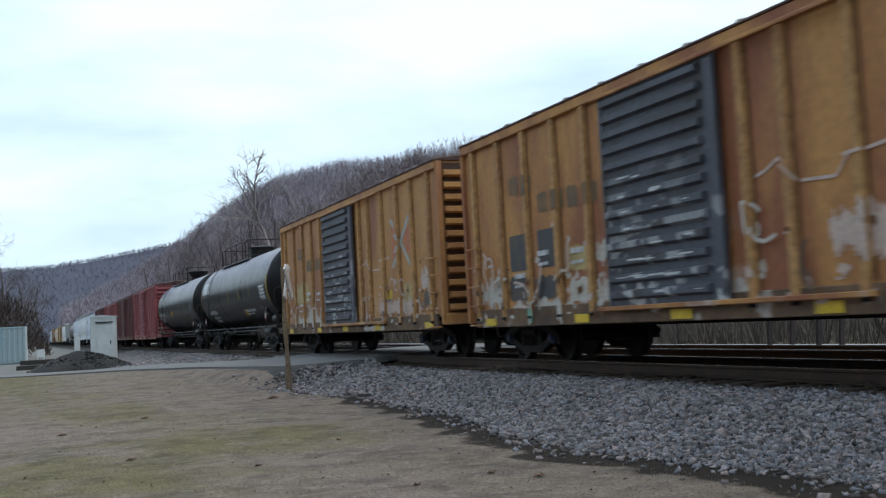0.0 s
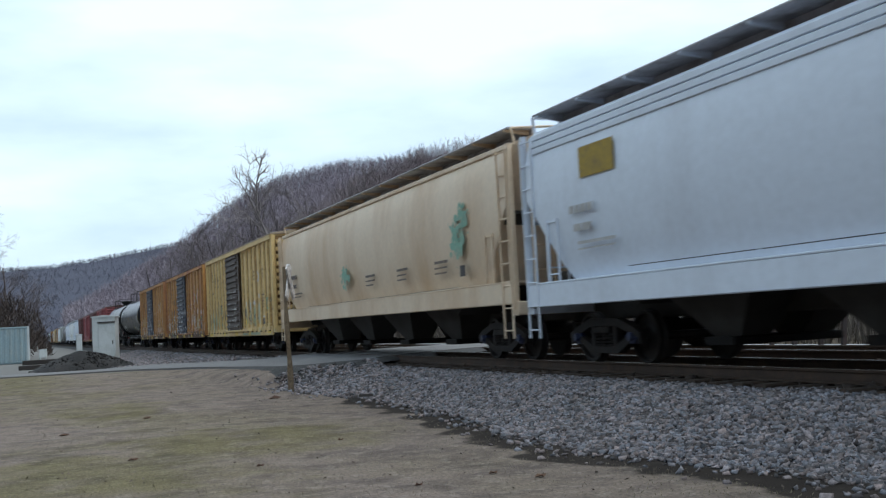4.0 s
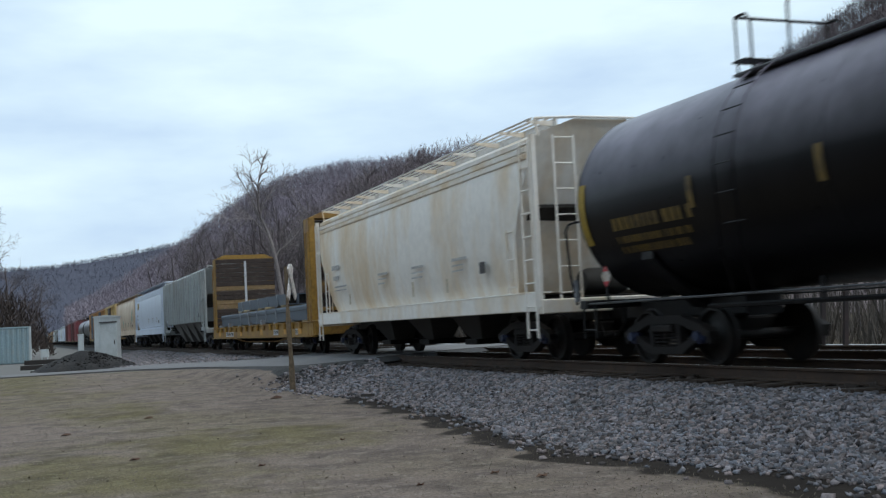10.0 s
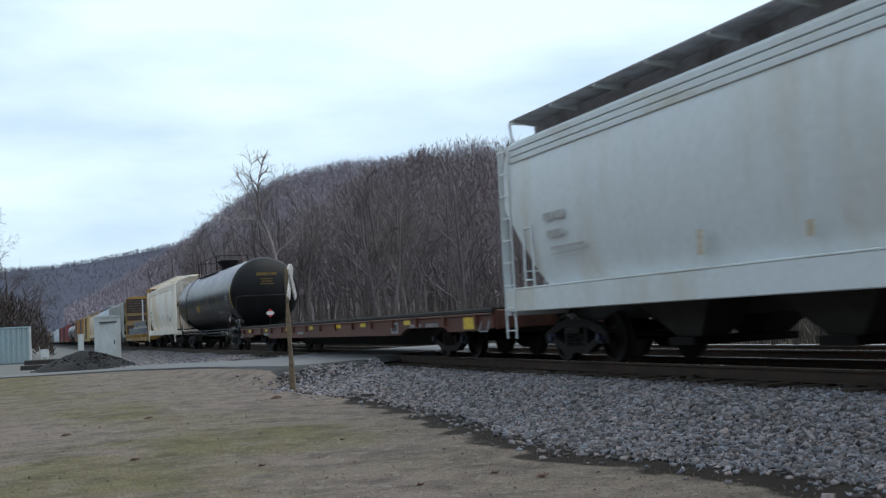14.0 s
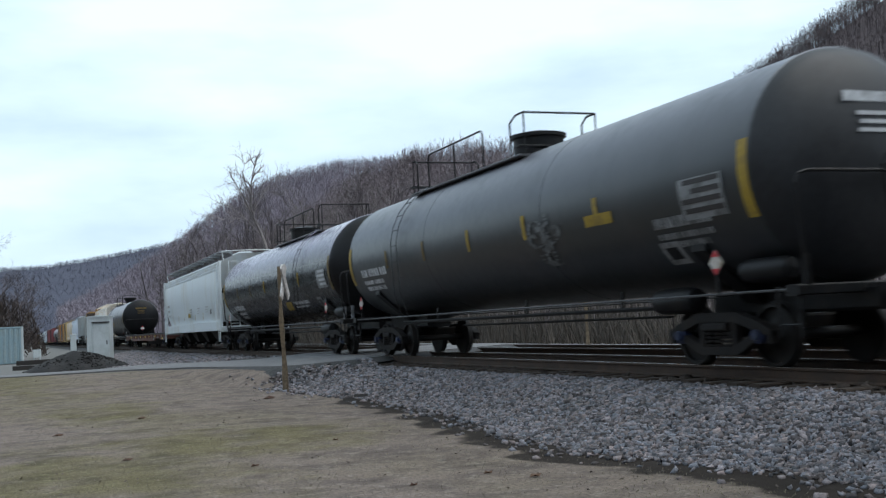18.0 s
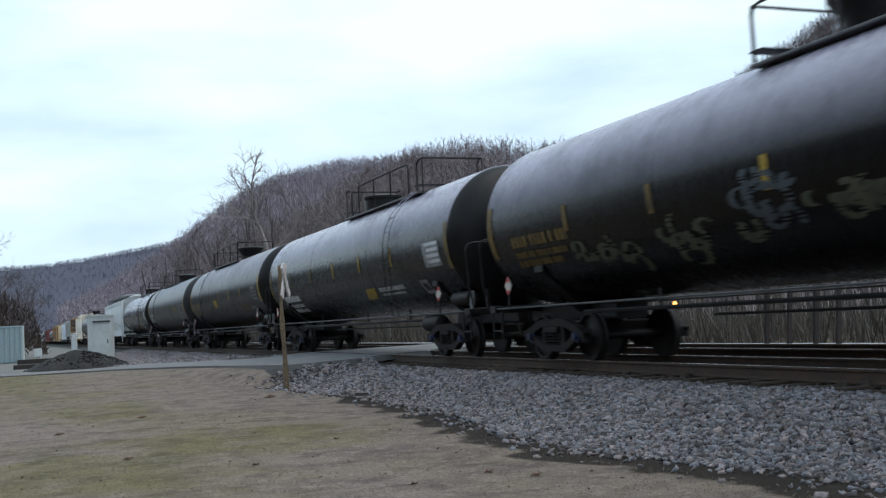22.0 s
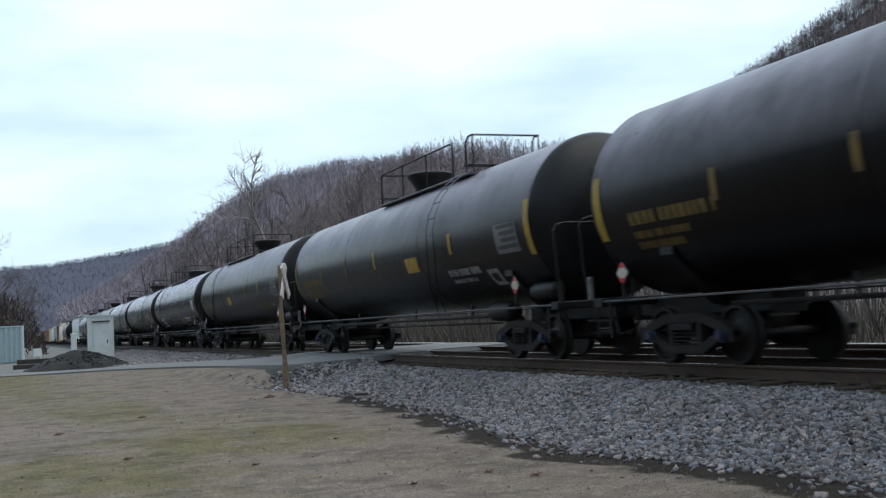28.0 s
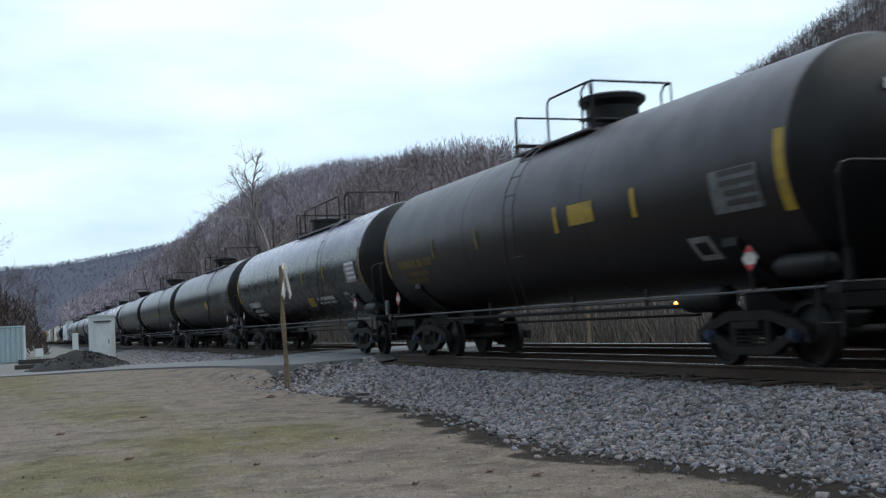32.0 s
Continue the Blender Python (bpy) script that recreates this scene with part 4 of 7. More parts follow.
def build_near_woods():
    """Single trees beyond the tracks, the brush at their feet, the trees by the lot."""
    kinds = [tree_meshes(100 + i, 16.0, "bark_pale" if i == 2 else "bark", bare_to=0.22 if i % 2 else 0.35,
                         spread=0.25 if i % 3 else 0.5, kids=(11, 6, 5) if i % 2 else (9, 7, 5)) for i in range(7)]
    rnd = random.Random(21)
    n = 0
    while n < 150:
        x = 25.5 + 60 * rnd.random() ** 1.4
        y = rnd.uniform(8, 235)
        if y < x * 0.55 or x > 0.66 * y + 26:
            continue
        most = 0.138 * math.hypot(x, y) / 16
        if most < 0.3:
            continue
        put_tree(kinds[rnd.randrange(7)], x, y, -0.8, min(rnd.uniform(0.7, 1.1), most * rnd.uniform(0.75, 1.0)), rnd.uniform(0, 6.28), "leafless grey-brown tree at the foot of the hill", "woods beyond the tracks")
        n += 1
    lone_tree()
    stout = tree_meshes(131, 13.0, "bark_dark", depth=5, bare_to=0.32, spread=0.45, thick=0.020, kids=(9, 6, 4, 3), twig=0.0010)
    put_tree(stout, 30.6, 56.0, -0.8, 0.66, 0.4, "dark stout leafless tree standing out from the woods", "")
    lean = put_tree(tree_meshes(136, 12.0, "bark_dark", bare_to=0.5, spread=0.2, thick=0.013), 45.6, 56.0, -0.8, 1.0, 0.0, "dark leafless tree leaning far over", "")
    lean.rotation_euler = (0, radians(-42), 0)
    lot = tree_meshes(78, 9.0, "bark", depth=5, bare_to=0.12, spread=0.9, kids=(16, 8, 5, 3))
    put_tree(lot, -1.7, 112.0, -0.6, 1.0, 1.0, "bushy leafless tree behind the container", "trees by the lot")
    put_tree(lot, -0.2, 124.0, -0.6, 0.75, 2.6, "bushy leafless tree behind the container", "trees by the lot")
    put_tree(lot, -5.0, 106.0, -0.6, 1.15, 4.1, "bushy leafless tree behind the container", "trees by the lot")
    # a round thicket of brown stems behind the container
    r = np.random.RandomState(6)
    surface("thicket_stem", (0.062, 0.050, 0.045), 1.0, 0.0, (0.06, 0.048, 0.042), 0.5, 0.8, 0.2, 5.0, 1.0, 0.0, spec=0.0)
    for cx, cy, rx, ht in ((-3.4, 98.0, 5.6, 6.3), (-11.0, 103.0, 6.5, 8.0)):
        vs, fs = [], []
        for k in range(5200):
            a, rho = r.uniform(0, 6.28), r.uniform(0, 1) ** 0.6
            reach = ht * math.sqrt(max(0.02, 1 - rho * rho)) * r.uniform(0.25, 1.0)
            px, py = cx + math.cos(a) * rho * rx, cy + math.sin(a) * rho * rx * 0.8
            e = r.uniform(0.3, 0.85)
            dx, dy, dz = r.normal(0, 0.5, 3)
            w = r.uniform(0.02, 0.06)
            i = len(vs)
            vs += [(px - w, py, -0.6 + reach), (px + w, py, -0.6 + reach), (px + dx * e, py + dy * e, -0.6 + reach + abs(dz) * e + 0.5 * e)]
            fs.append((i, i + 1, i + 2))
        for k in range(60):
            a, rho = r.uniform(0, 6.28), r.uniform(0, 0.9)
            px, py = math.cos(a) * rho * rx, math.sin(a) * rho * rx * 0.8
            i = len(vs)
            vs += [(cx + px * 0.3 - 0.08, cy + py * 0.3, -0.6), (cx + px * 0.3 + 0.08, cy + py * 0.3, -0.6), (cx + px, cy + py, -0.6 + ht * math.sqrt(1 - rho * rho))]
            fs.append((i, i + 1, i + 2))
        tagged(new("thicket", np_mesh("thicket", np.array(vs), np.array(fs), "thicket_stem")), "round brown leafless thicket behind the container", "bush", "thickets by the lot")
    # standing brush and saplings
    r = np.random.RandomState(4)
    vs, fs = [], []
    for k in range(16000):
        x = 24.2 + abs(r.normal(0, 7))
        y = r.uniform(8, 150)
        h = r.uniform(0.5, 2.8) * (1 if k % 6 else 2.0)
        a = r.uniform(0, 6.28)
        w = r.uniform(0.012, 0.035) * (1 + y / 90)
        lx, ly = r.normal(0, 0.28, 2) * h
        i = len(vs)
        vs += [(x - math.cos(a) * w, y - math.sin(a) * w, -0.8), (x + math.cos(a) * w, y + math.sin(a) * w, -0.8), (x + lx, y + ly, -0.8 + h)]
        fs.append((i, i + 1, i + 2))
    m = surface("dead_brush", (0.082, 0.069, 0.058), 1.0, 0.0, (0.050, 0.042, 0.036), 0.5, 0.6, 0.3, 5.0, 1.0, 0.0)
    tagged(new("brush", np_mesh("brush", np.array(vs), np.array(fs), "dead_brush")), "dry standing brush and saplings beyond the lane", "brush", kind="stuff")


build_hills()
build_evergreens()
build_near_woods()

# ---- railway cars: local y points ahead, z = 0 on the rail tops, the viewer's side is -x ----
def truck(car, y):
    """Two wheelsets between cast side frames."""
    tr = part("truck", Geo().bar(-1.0, 1.0, -0.2, 0.2, 0.42, 0.68, 0.04).bar(-0.25, 0.25, -0.3, 0.3, 0.6, 0.86, 0.04), "steel_dark", car, at=(0, y, 0))
    for s in (-1, 1):
        if "side_frame" not in SHARED:
            g = Geo()
            g.prism([(-1.16, 0.50), (-0.95, 0.60), (-0.45, 0.75), (0.45, 0.75), (0.95, 0.60), (1.16, 0.50), (1.16, 0.42), (0.92, 0.47), (0.42, 0.62), (-0.42, 0.62), (-0.92, 0.47), (-1.16, 0.42)], "x", -0.08, 0.08)
            g.prism([(-1.02, 0.45), (-0.76, 0.45), (-0.34, 0.28), (0.34, 0.28), (0.76, 0.45), (1.02, 0.45), (0.44, 0.17), (-0.44, 0.17)], "x", -0.075, 0.075)
            for yy in (-1, 1):
                g.bar(-0.07, 0.07, yy * 0.36 - 0.055, yy * 0.36 + 0.055, 0.25, 0.66, 0.015)
                g.bar(-0.07, 0.07, yy * 1.11 - 0.05, yy * 1.11 + 0.05, 0.33, 0.48, 0.015)
            g.bar(-0.12, 0.12, -0.25, 0.25, 0.50, 0.61, 0.02)
            for yy in (-0.2, 0.0, 0.2):
                for k in range(4):
                    z = 0.285 + 0.055 * k
                    g.tube((0.0, yy, z), (0.0, yy, z + 0.032), 0.085, 8)
            SHARED["side_frame"] = g.mesh("side_frame")
            SHARED["side_frame"].materials.append(MATS["cast_steel"])
            g = Geo()
            g.smooth = True
            g.lathe([(0.0, 0.11), (0.07, 0.11), (0.075, 0.06), (0.12, 0.05), (0.12, -0.05)], "x", (0, 0, 0), 12)
            SHARED["bearing_cap"] = g.mesh("bearing_cap")
            SHARED["bearing_cap"].materials.append(MATS["bearing_blue"])
            g = Geo()
            g.smooth = True
            for e in (-1, 1):
                k = e * 0.70
                g.lathe([(0.0, k + e * 0.13), (0.13, k + e * 0.13), (0.15, k + e * 0.09), (0.24, k + e * 0.05), (0.36, k + e * 0.055), (0.375, k + e * 0.115), (0.42, k + e * 0.115),
                         (0.428, k + e * 0.02), (0.455, k + e * 0.0), (0.45, k - e * 0.03), (0.36, k - e * 0.03), (0.2, k), (0.0, k)], "x", (0, 0, 0), 28)
            g.tube((-1.05, 0, 0), (1.05, 0, 0), 0.075, 10)
            for e in (-1, 1):
                for a in range(3):
                    c, d = math.cos(a * 2.094) * 0.065, math.sin(a * 2.094) * 0.065
                    g.box(e * 1.05 - 0.02, e * 1.05 + 0.02, c - 0.015, c + 0.015, d - 0.015, d + 0.015)
            SHARED["wheelset"] = g.mesh("wheelset")
            SHARED["wheelset"].materials.append(MATS["wheel_steel"])
        part("side_frame", SHARED["side_frame"], "cast_steel", tr, at=(s * 1.0, 0, 0))
        for e in (-0.89, 0.89):
            c = part("bearing_cap", SHARED["bearing_cap"], "bearing_blue", tr, "dark blue bearing cap", at=(s * 1.02, e, 0.44))
            c.rotation_euler = (0, 0, 0 if s > 0 else math.pi)
    for e in (-0.89, 0.89):
        w = part("wheelset", SHARED["wheelset"], "wheel_steel", tr, "steel wheels on their axle", at=(0, e, 0.425))
        WHEELS.append((car, w))


SHARED, WHEELS, CARS = {}, [], []


def coupler(car, y, reach):
    """Draft sill end, knuckle and air hose."""
    e = 1 if y > 0 else -1
    part("coupler", Geo().bar(-0.12, 0.12, min(y, y + e * reach), max(y, y + e * reach), 0.72, 0.98, 0.03)
         .bar(-0.18, 0.16, min(y + e * reach * 0.75, y + e * reach), max(y + e * reach * 0.75, y + e * reach), 0.66, 1.02, 0.05)
         .pipe([(-0.35, y, 0.7), (-0.4, y + e * reach * 0.5, 0.42), (-0.3, y + e * reach, 0.5)], 0.025), "steel_dark", car)


def ladder(car, x, y, z0, z1, mat, wide=0.42, across=True, parent_name="ladder"):
    """A ladder of two stiles with rungs; across the car's side if across, else on its end."""
    g = Geo()
    a, b = ((x, y - wide / 2), (x, y + wide / 2)) if across else ((x - wide / 2, y), (x + wide / 2, y))
    for p in (a, b):
        g.bar(p[0] - 0.018, p[0] + 0.018, p[1] - 0.018, p[1] + 0.018, z0, z1, 0.005)
    n = max(2, int((z1 - z0) / 0.38))
    for i in range(n):
        z = z0 + 0.15 + i * (z1 - z0 - 0.2) / max(1, n - 1)
        g.tube((a[0], a[1], z), (b[0], b[1], z), 0.014, 5)
    return part(parent_name, g, mat, car)


def plate(car, name, mat, y0, y1, z0, z1, x, label="", thick=0.006):
    """A flat painted panel or bar on the viewer's side."""
    return part(name, Geo().box(x - thick, x, min(y0, y1), max(y0, y1), z0, z1), mat, car, label)


def bars(car, y0, y1, z, x, mat, rows=2, height=0.09, seed=1, name="lettering", curve=None):
    """Unreadable lettering as rows of plain bars of uneven length."""
    rnd = random.Random(seed)
    g = Geo()
    for r in range(rows):
        a, zz = y1, z - r * height * 1.9
        while a > y0:
            w = rnd.uniform(0.8, 2.4) * height
            b = max(a - w, y0)
            xo = x if curve is None else curve(zz + height / 2)
            g.box(xo - 0.006, xo, b, a, zz, zz + height * (1 if r == 0 else 0.6))
            a = b - height * 0.35
        y0 += rnd.uniform(0, 0.25) * (y1 - y0)
    return tagged(part(name, g, mat, car), kind="stuff")


# ---- tank cars ----
TANK_R, TANK_Z, TANK_HALF = 1.55, 2.61, 8.75


def tank_patch(g, y0, y1, z0, z1, lift=0.012, steps=5, side=-1, skew=0.0):
    """A sheet that follows the shell between two heights; skew leans it along the car."""
    rows = []
    for i in range(steps + 1):
        z = z0 + (z1 - z0) * i / steps
        x = side * (math.sqrt(max(0.01, TANK_R ** 2 - (z - TANK_Z) ** 2)) + lift)
        s = skew * (i / steps - 0.5)
        rows.append(((x, y0 + s, z), (x, y1 + s, z)))
    verts = [p for r in rows for p in r]
    g.add(verts, [(2 * i, 2 * i + 1, 2 * i + 3, 2 * i + 2) for i in range(steps)])
    return g


def tank_letters(car, y0, y1, z, mat, rows=1, height=0.2, seed=1, label="faded lettering"):
    rnd = random.Random(seed)
    g = Geo()
    for r in range(rows):
        h = height if r == 0 else height * 0.55
        a = y1
        while a > y0 + 0.03:
            b = max(a - rnd.uniform(0.55, 0.8) * h, y0)
            tank_patch(g, b, a, z - h, z, steps=2)
            a = b - h * 0.22 * (1 if rnd.random() > 0.2 else 3)
        z -= h * 1.5
        y0 += (y1 - y0) * rnd.uniform(0.0, 0.35)
    return tagged(part("lettering", g, mat, car, label), kind="stuff")


def tank_car(label, body="tank_black", letters="mark_dull_yellow", style="a", way=1, half=TANK_HALF, pitch=20.05, seed=1, scrawl=False, placard="yellow", stripes="mark_yellow"):
    """A long black tank on stub sills, with a top platform, rails, ladder and painted marks."""
    rnd = random.Random(seed)
    car = thing("tank_car", label, "railway tank car", "train")
    g = Geo()
    g.smooth = True
    prof = []
    bowl = [(TANK_R * math.sin(i / 6 * math.pi / 2), -half - 0.62 * math.cos(i / 6 * math.pi / 2)) for i in range(7)]
    rings = [-half + 0.12, -half + 0.13, -half / 3, half / 3, half - 0.13, half - 0.12]
    prof += [(TANK_R, y) for y in rings]
    prof = [(TANK_R, -half)] + prof + [(TANK_R, half)]
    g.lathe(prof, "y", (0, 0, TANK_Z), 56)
    shell = part("tank", g, body, car, "long rounded tank, dust and sky sheen painted on top")
    for e in (-1, 1):
        g = Geo()
        g.smooth = True
        g.lathe([(r, y * -e) for r, y in bowl], "y", (0, 0, TANK_Z), 56)
        part("tank_head", g, "tank_head_grey" if body == "tank_grey" else "tank_head", shell, "rounded dark tank end")
    for y in (-half + 0.02, -half / 3, half / 3, half - 0.02):
        g = Geo()
        g.lathe([(TANK_R - 0.01, y - 0.05), (TANK_R + 0.005, y - 0.03), (TANK_R + 0.005, y + 0.03), (TANK_R - 0.01, y + 0.05)], "y", (0, 0, TANK_Z), 56)
        part("weld_seam", g, body, shell)
    # underframe
    for e in (-1, 1):
        g = Geo().bar(-0.32, 0.32, e * (half - 2.6) if e > 0 else -half - 0.75, half + 0.75 if e > 0 else -(half - 2.6), 0.70, 1.02, 0.04)
        g.bar(-1.35, 1.35, e * (half + 0.42) - 0.12, e * (half + 0.42) + 0.12, 0.92, 1.06, 0.02)
        part("stub_sill", g, "black_iron", car)
        saddle = Geo()
        y = e * (half - 1.55)
        out = [(-1.32, 1.06), (-1.28, 1.62)] + [(-1.28 + 2.56 * i / 8, TANK_Z - math.sqrt(TANK_R ** 2 - (-1.28 + 2.56 * i / 8) ** 2)) for i in range(9)] + [(1.28, 1.62), (1.32, 1.06), (0.4, 0.86), (-0.4, 0.86)]
        saddle.prism(out[1:], "y", y - 0.16, y + 0.16)
        part("saddle", saddle, "black_iron", car)
        coupler(car, e * (half + 0.75), (pitch / 2 - half - 0.75))
        truck(car, e * (half - 1.55))
        g = Geo()
        x = 1.30
        yy = e * (half + 0.72)
        g.pipe([(-x, yy, 1.0), (-x - 0.10, yy, 1.5), (-x - 0.14, yy, 2.26), (-x - 0.08, yy, 2.38), (-x + 0.06, yy, 2.42), (x - 0.06, yy, 2.42), (x + 0.08, yy, 2.38), (x + 0.14, yy, 2.26), (x + 0.10, yy, 1.5), (x, yy, 1.0)], 0.022)
        part("end_handrail", g, "black_iron", car)
        ladder(car, -x, e * (half + 0.3), 0.42, 1.05, "black_iron", 0.4, True, "step")
        g = Geo().bar(-1.36, -1.28, yy - e * 0.05 - 0.03, yy - e * 0.05 + 0.03, 1.05, 1.42, 0.01)
        part("grab_post", g, "pipe_grey" if rnd.random() > 0.4 else "black_iron", car)
    g = Geo()
    for s in (-1, 1):
        g.tube((s * 1.30, -half - 0.4, 1.0), (s * 1.30, half + 0.4, 1.0), 0.018, 6)
    part("side_rail", g, "pipe_dark", car, "thin dark side pipe under the tank")
    g = Geo()
    g.tube((-0.95, -half + 2.6, 0.86), (-0.95, half - 2.6, 0.86), 0.035, 6)
    g.tube((-0.8, -half + 3.0, 0.72), (-0.8, half * 0.3, 0.72), 0.022, 6)
    for y in (-half + 4.2, -1.0, half - 5.0):
        g.box(-0.97, -0.93, y - 0.03, y + 0.03, 0.84, 1.16)
    part("brake_pipe", g, "black_iron", car)
    g = Geo()
    g.smooth = True
    yb = -half + 2.75
    g.lathe([(0.0, -0.55), (0.17, -0.5), (0.2, -0.38), (0.2, 0.38), (0.17, 0.5), (0.0, 0.55)], "y", (-0.85, yb, 0.78 if style == "b" else 0.95), 14)
    part("brake_reservoir", g, "black_iron", car)
    g = Geo()
    g.smooth = True
    g.lathe([(0.0, -0.5), (0.13, -0.46), (0.16, -0.36), (0.16, 0.36), (0.13, 0.46), (0.0, 0.5)], "y", (-1.1, -half + 0.3, 1.28), 14)
    part("air_tank", g, "black_iron", car)
    # platform on top: it runs from the dome to the ladder, ahead of it or behind it
    back, front, gap = (-1.17, 1.85, 0.2) if style == "c" else ((-1.0, 5.6, 4.5) if style == "b" else (-1.0, 5.3, 4.2)) if way > 0 else (-1.0, 5.5, 4.55) if style == "b" else (-1.3 if scrawl else -1.55, 4.7, 3.6)
    pz = TANK_Z + math.sqrt(TANK_R ** 2 - 0.75 ** 2) + 0.04
    top = pz + 0.83

    def at(y):
        return way * y

    for s in (-1, 1):
        a, b = sorted((at(back), at(front)))
        part("platform", Geo().bar(s * 0.75 - 0.16, s * 0.75 + 0.16, a, b, pz - 0.03, pz + 0.015, 0.01), "pipe_dark", car, "narrow grated walkway")
        for y in (back + 0.3, (back + front) / 2, front - 0.4):
            part("platform_foot", Geo().box(s * 0.75 - 0.04, s * 0.75 + 0.04, at(y) - 0.05, at(y) + 0.05, pz - 0.22, pz - 0.03), "black_iron", car)
    for y in (back, front):
        a, b = sorted((at(y), at(y - 0.3 if y > 0 else y + 0.3)))
        part("end_step", Geo().bar(-0.91, 0.91, a, b, pz + 0.16, pz + 0.19, 0.01), "black_iron", car)
    crown = TANK_Z + TANK_R
    yd = rnd.uniform(-0.12, 0.12) - (1.2 if style == "c" else 0)
    g = Geo()
    g.smooth = True
    if style == "c":
        g.lathe([(0.47, crown - 0.08), (0.48, crown + 0.34), (0.60, crown + 0.44), (0.61, crown + 0.52), (0.54, crown + 0.56), (0.0, crown + 0.58)], "z", (0, yd, 0), 24)
    elif style == "a":
        g.lathe([(0.38, crown - 0.08), (0.40, crown + 0.14), (0.48, crown + 0.26), (0.60, crown + 0.42), (0.60, crown + 0.48), (0.54, crown + 0.52), (0.0, crown + 0.54)], "z", (0, yd, 0), 24)
    else:
        g.lathe([(0.52, crown - 0.08), (0.52, crown + 0.32), (0.58, crown + 0.33), (0.58, crown + 0.40), (0.3, crown + 0.46), (0.0, crown + 0.47)], "z", (0, yd, 0), 24)
    part("dome_housing", g, "black_iron", car, "black valve housing on top")

    def run(x, ya, yb):
        """A length of handrail with posts, its ends bent down."""
        g = Geo()
        d = 0.12 * (1 if yb > ya else -1)
        g.pipe([(x, ya, pz), (x, ya, top - 0.14), (x, ya + d * 0.35, top - 0.04), (x, ya + d, top), (x, yb - d, top), (x, yb - d * 0.35, top - 0.04), (x, yb, top - 0.14), (x, yb, pz)], 0.021)
        n = max(1, round(abs(yb - ya) / 1.6))
        for k in range(1, n):
            y = ya + (yb - ya) * k / n
            g.tube((x, y, pz), (x, y, top), 0.019, 5)
        part("handrail", g, "black_iron", car)

    if style == "c":
        run(-0.82, at(front), at(gap))
    else:
        run(-0.82, at({"b": 0.25, "b2": 0.94}.get(style, back)), at(gap))
    for y in (back, front):
        g = Geo()
        hz = top - (0.06 if style == "c" and y < 0 else 0)
        yy = at(y) + (0.02 * way if y > 0 else -0.02 * way)
        inner = yy - (0.35 * way if y > 0 else -0.6 * way if style in ("b", "b2") else 0)
        g.pipe([(-0.82, inner, pz), (-0.82, inner, hz - 0.12), (-0.80, yy + (inner - yy) * 0.6, hz), (-0.80, yy, hz), (0.80, yy, hz), (0.80, yy + (inner - yy) * 0.6, hz), (0.82, inner, hz - 0.12), (0.82, inner, pz)], 0.021)
        g.tube((-0.80, yy, hz), (-0.80, yy, pz), 0.018, 5).tube((0.80, yy, hz), (0.80, yy, pz), 0.018, 5)
        part("end_rail", g, "black_iron", car)
    # ladder that follows the shell below the gap
    g = Geo()
    yl = at((front + gap) / 2 - 0.1) if style != "c" else 0.0
    for s in (-0.21, 0.21):
        pts = [(-(TANK_R + 0.12) * math.cos(a), yl + s, TANK_Z + (TANK_R + 0.12) * math.sin(a)) for a in [math.radians(d) for d in (62, 48, 34, 20, 6, -8)]]
        pts += [(-1.62, yl + s, 1.6), (-1.45, yl + s, 1.0)]
        g.pipe(pts, 0.013, 5)
    rails = part("ladder", g, body, car)
    if "tank_rung" not in SHARED:
        SHARED["tank_rung"] = Geo().tube((0, -0.21, 0), (0, 0.21, 0), 0.010, 5).mesh("rung")
        SHARED["tank_rung"].materials.append(MATS["black_iron"])
    for d in (55, 42, 29, 16, 3, -10, -24):
        a = math.radians(d)
        part("rung", SHARED["tank_rung"], "black_iron", rails, at=(-(TANK_R + 0.12) * math.cos(a), yl, TANK_Z + (TANK_R + 0.12) * math.sin(a)))
    # painted marks
    zs = TANK_Z - 0.19
    for y in (-half + 0.10, half - 0.10):
        part("end_stripe", tank_patch(Geo(), y - 0.10, y + 0.10, zs - 0.48, zs + 0.52, steps=8), stripes if rnd.random() > 0.3 else "mark_dull_yellow", car, "yellow reflective stripe")
    for k in range(6):
        y = (5.6 - 2.62 * k) * half / TANK_HALF if style != "c" else (4.29, 1.85, -1.64, -4.15, 0, 0)[k]
        if style == "c" and k > 3:
            continue
        if k == 5 or style == "a" and abs(y - (1.45 if way > 0 else -2.25)) < 0.45:
            continue
        part("stripe", tank_patch(Geo(), y - 0.07, y + 0.07, zs - 0.20, zs + 0.24, steps=4), stripes if k > 1 else "mark_dull_yellow", car, "yellow reflective stripe")
    tank_letters(car, half - (3.5 if style == "b" else 3.1), half - (1.5 if style == "b" else 0.95), zs - 0.13 if style != "b" else zs - 0.50, letters, 3, 0.19, seed)
    if style == "a":
        part("placard", tank_patch(Geo(), (0.95 if way > 0 else -2.75), (1.72 if way > 0 else -1.95), zs - 0.44, zs - 0.10, steps=4), "mark_yellow", car, "yellow rectangular panel")
        tank_letters(car, -half + 2.7, -half + 4.4, zs - 0.52, "mark_dull_yellow" if seed % 2 and seed != 11 else "mark_pale", 2, 0.14, seed + 5)
    elif style == "c":
        part("placard", tank_patch(Geo(), -2.94, -2.10, zs - 0.13, zs + 0.21, steps=4), "mark_yellow", car, "yellow rectangular panel")
    elif style == "b2":
        part("placard", tank_patch(Geo(), -5.35, -4.5, zs - 0.20, zs - 0.02, steps=4), "mark_yellow", car, "yellow rectangular panel")
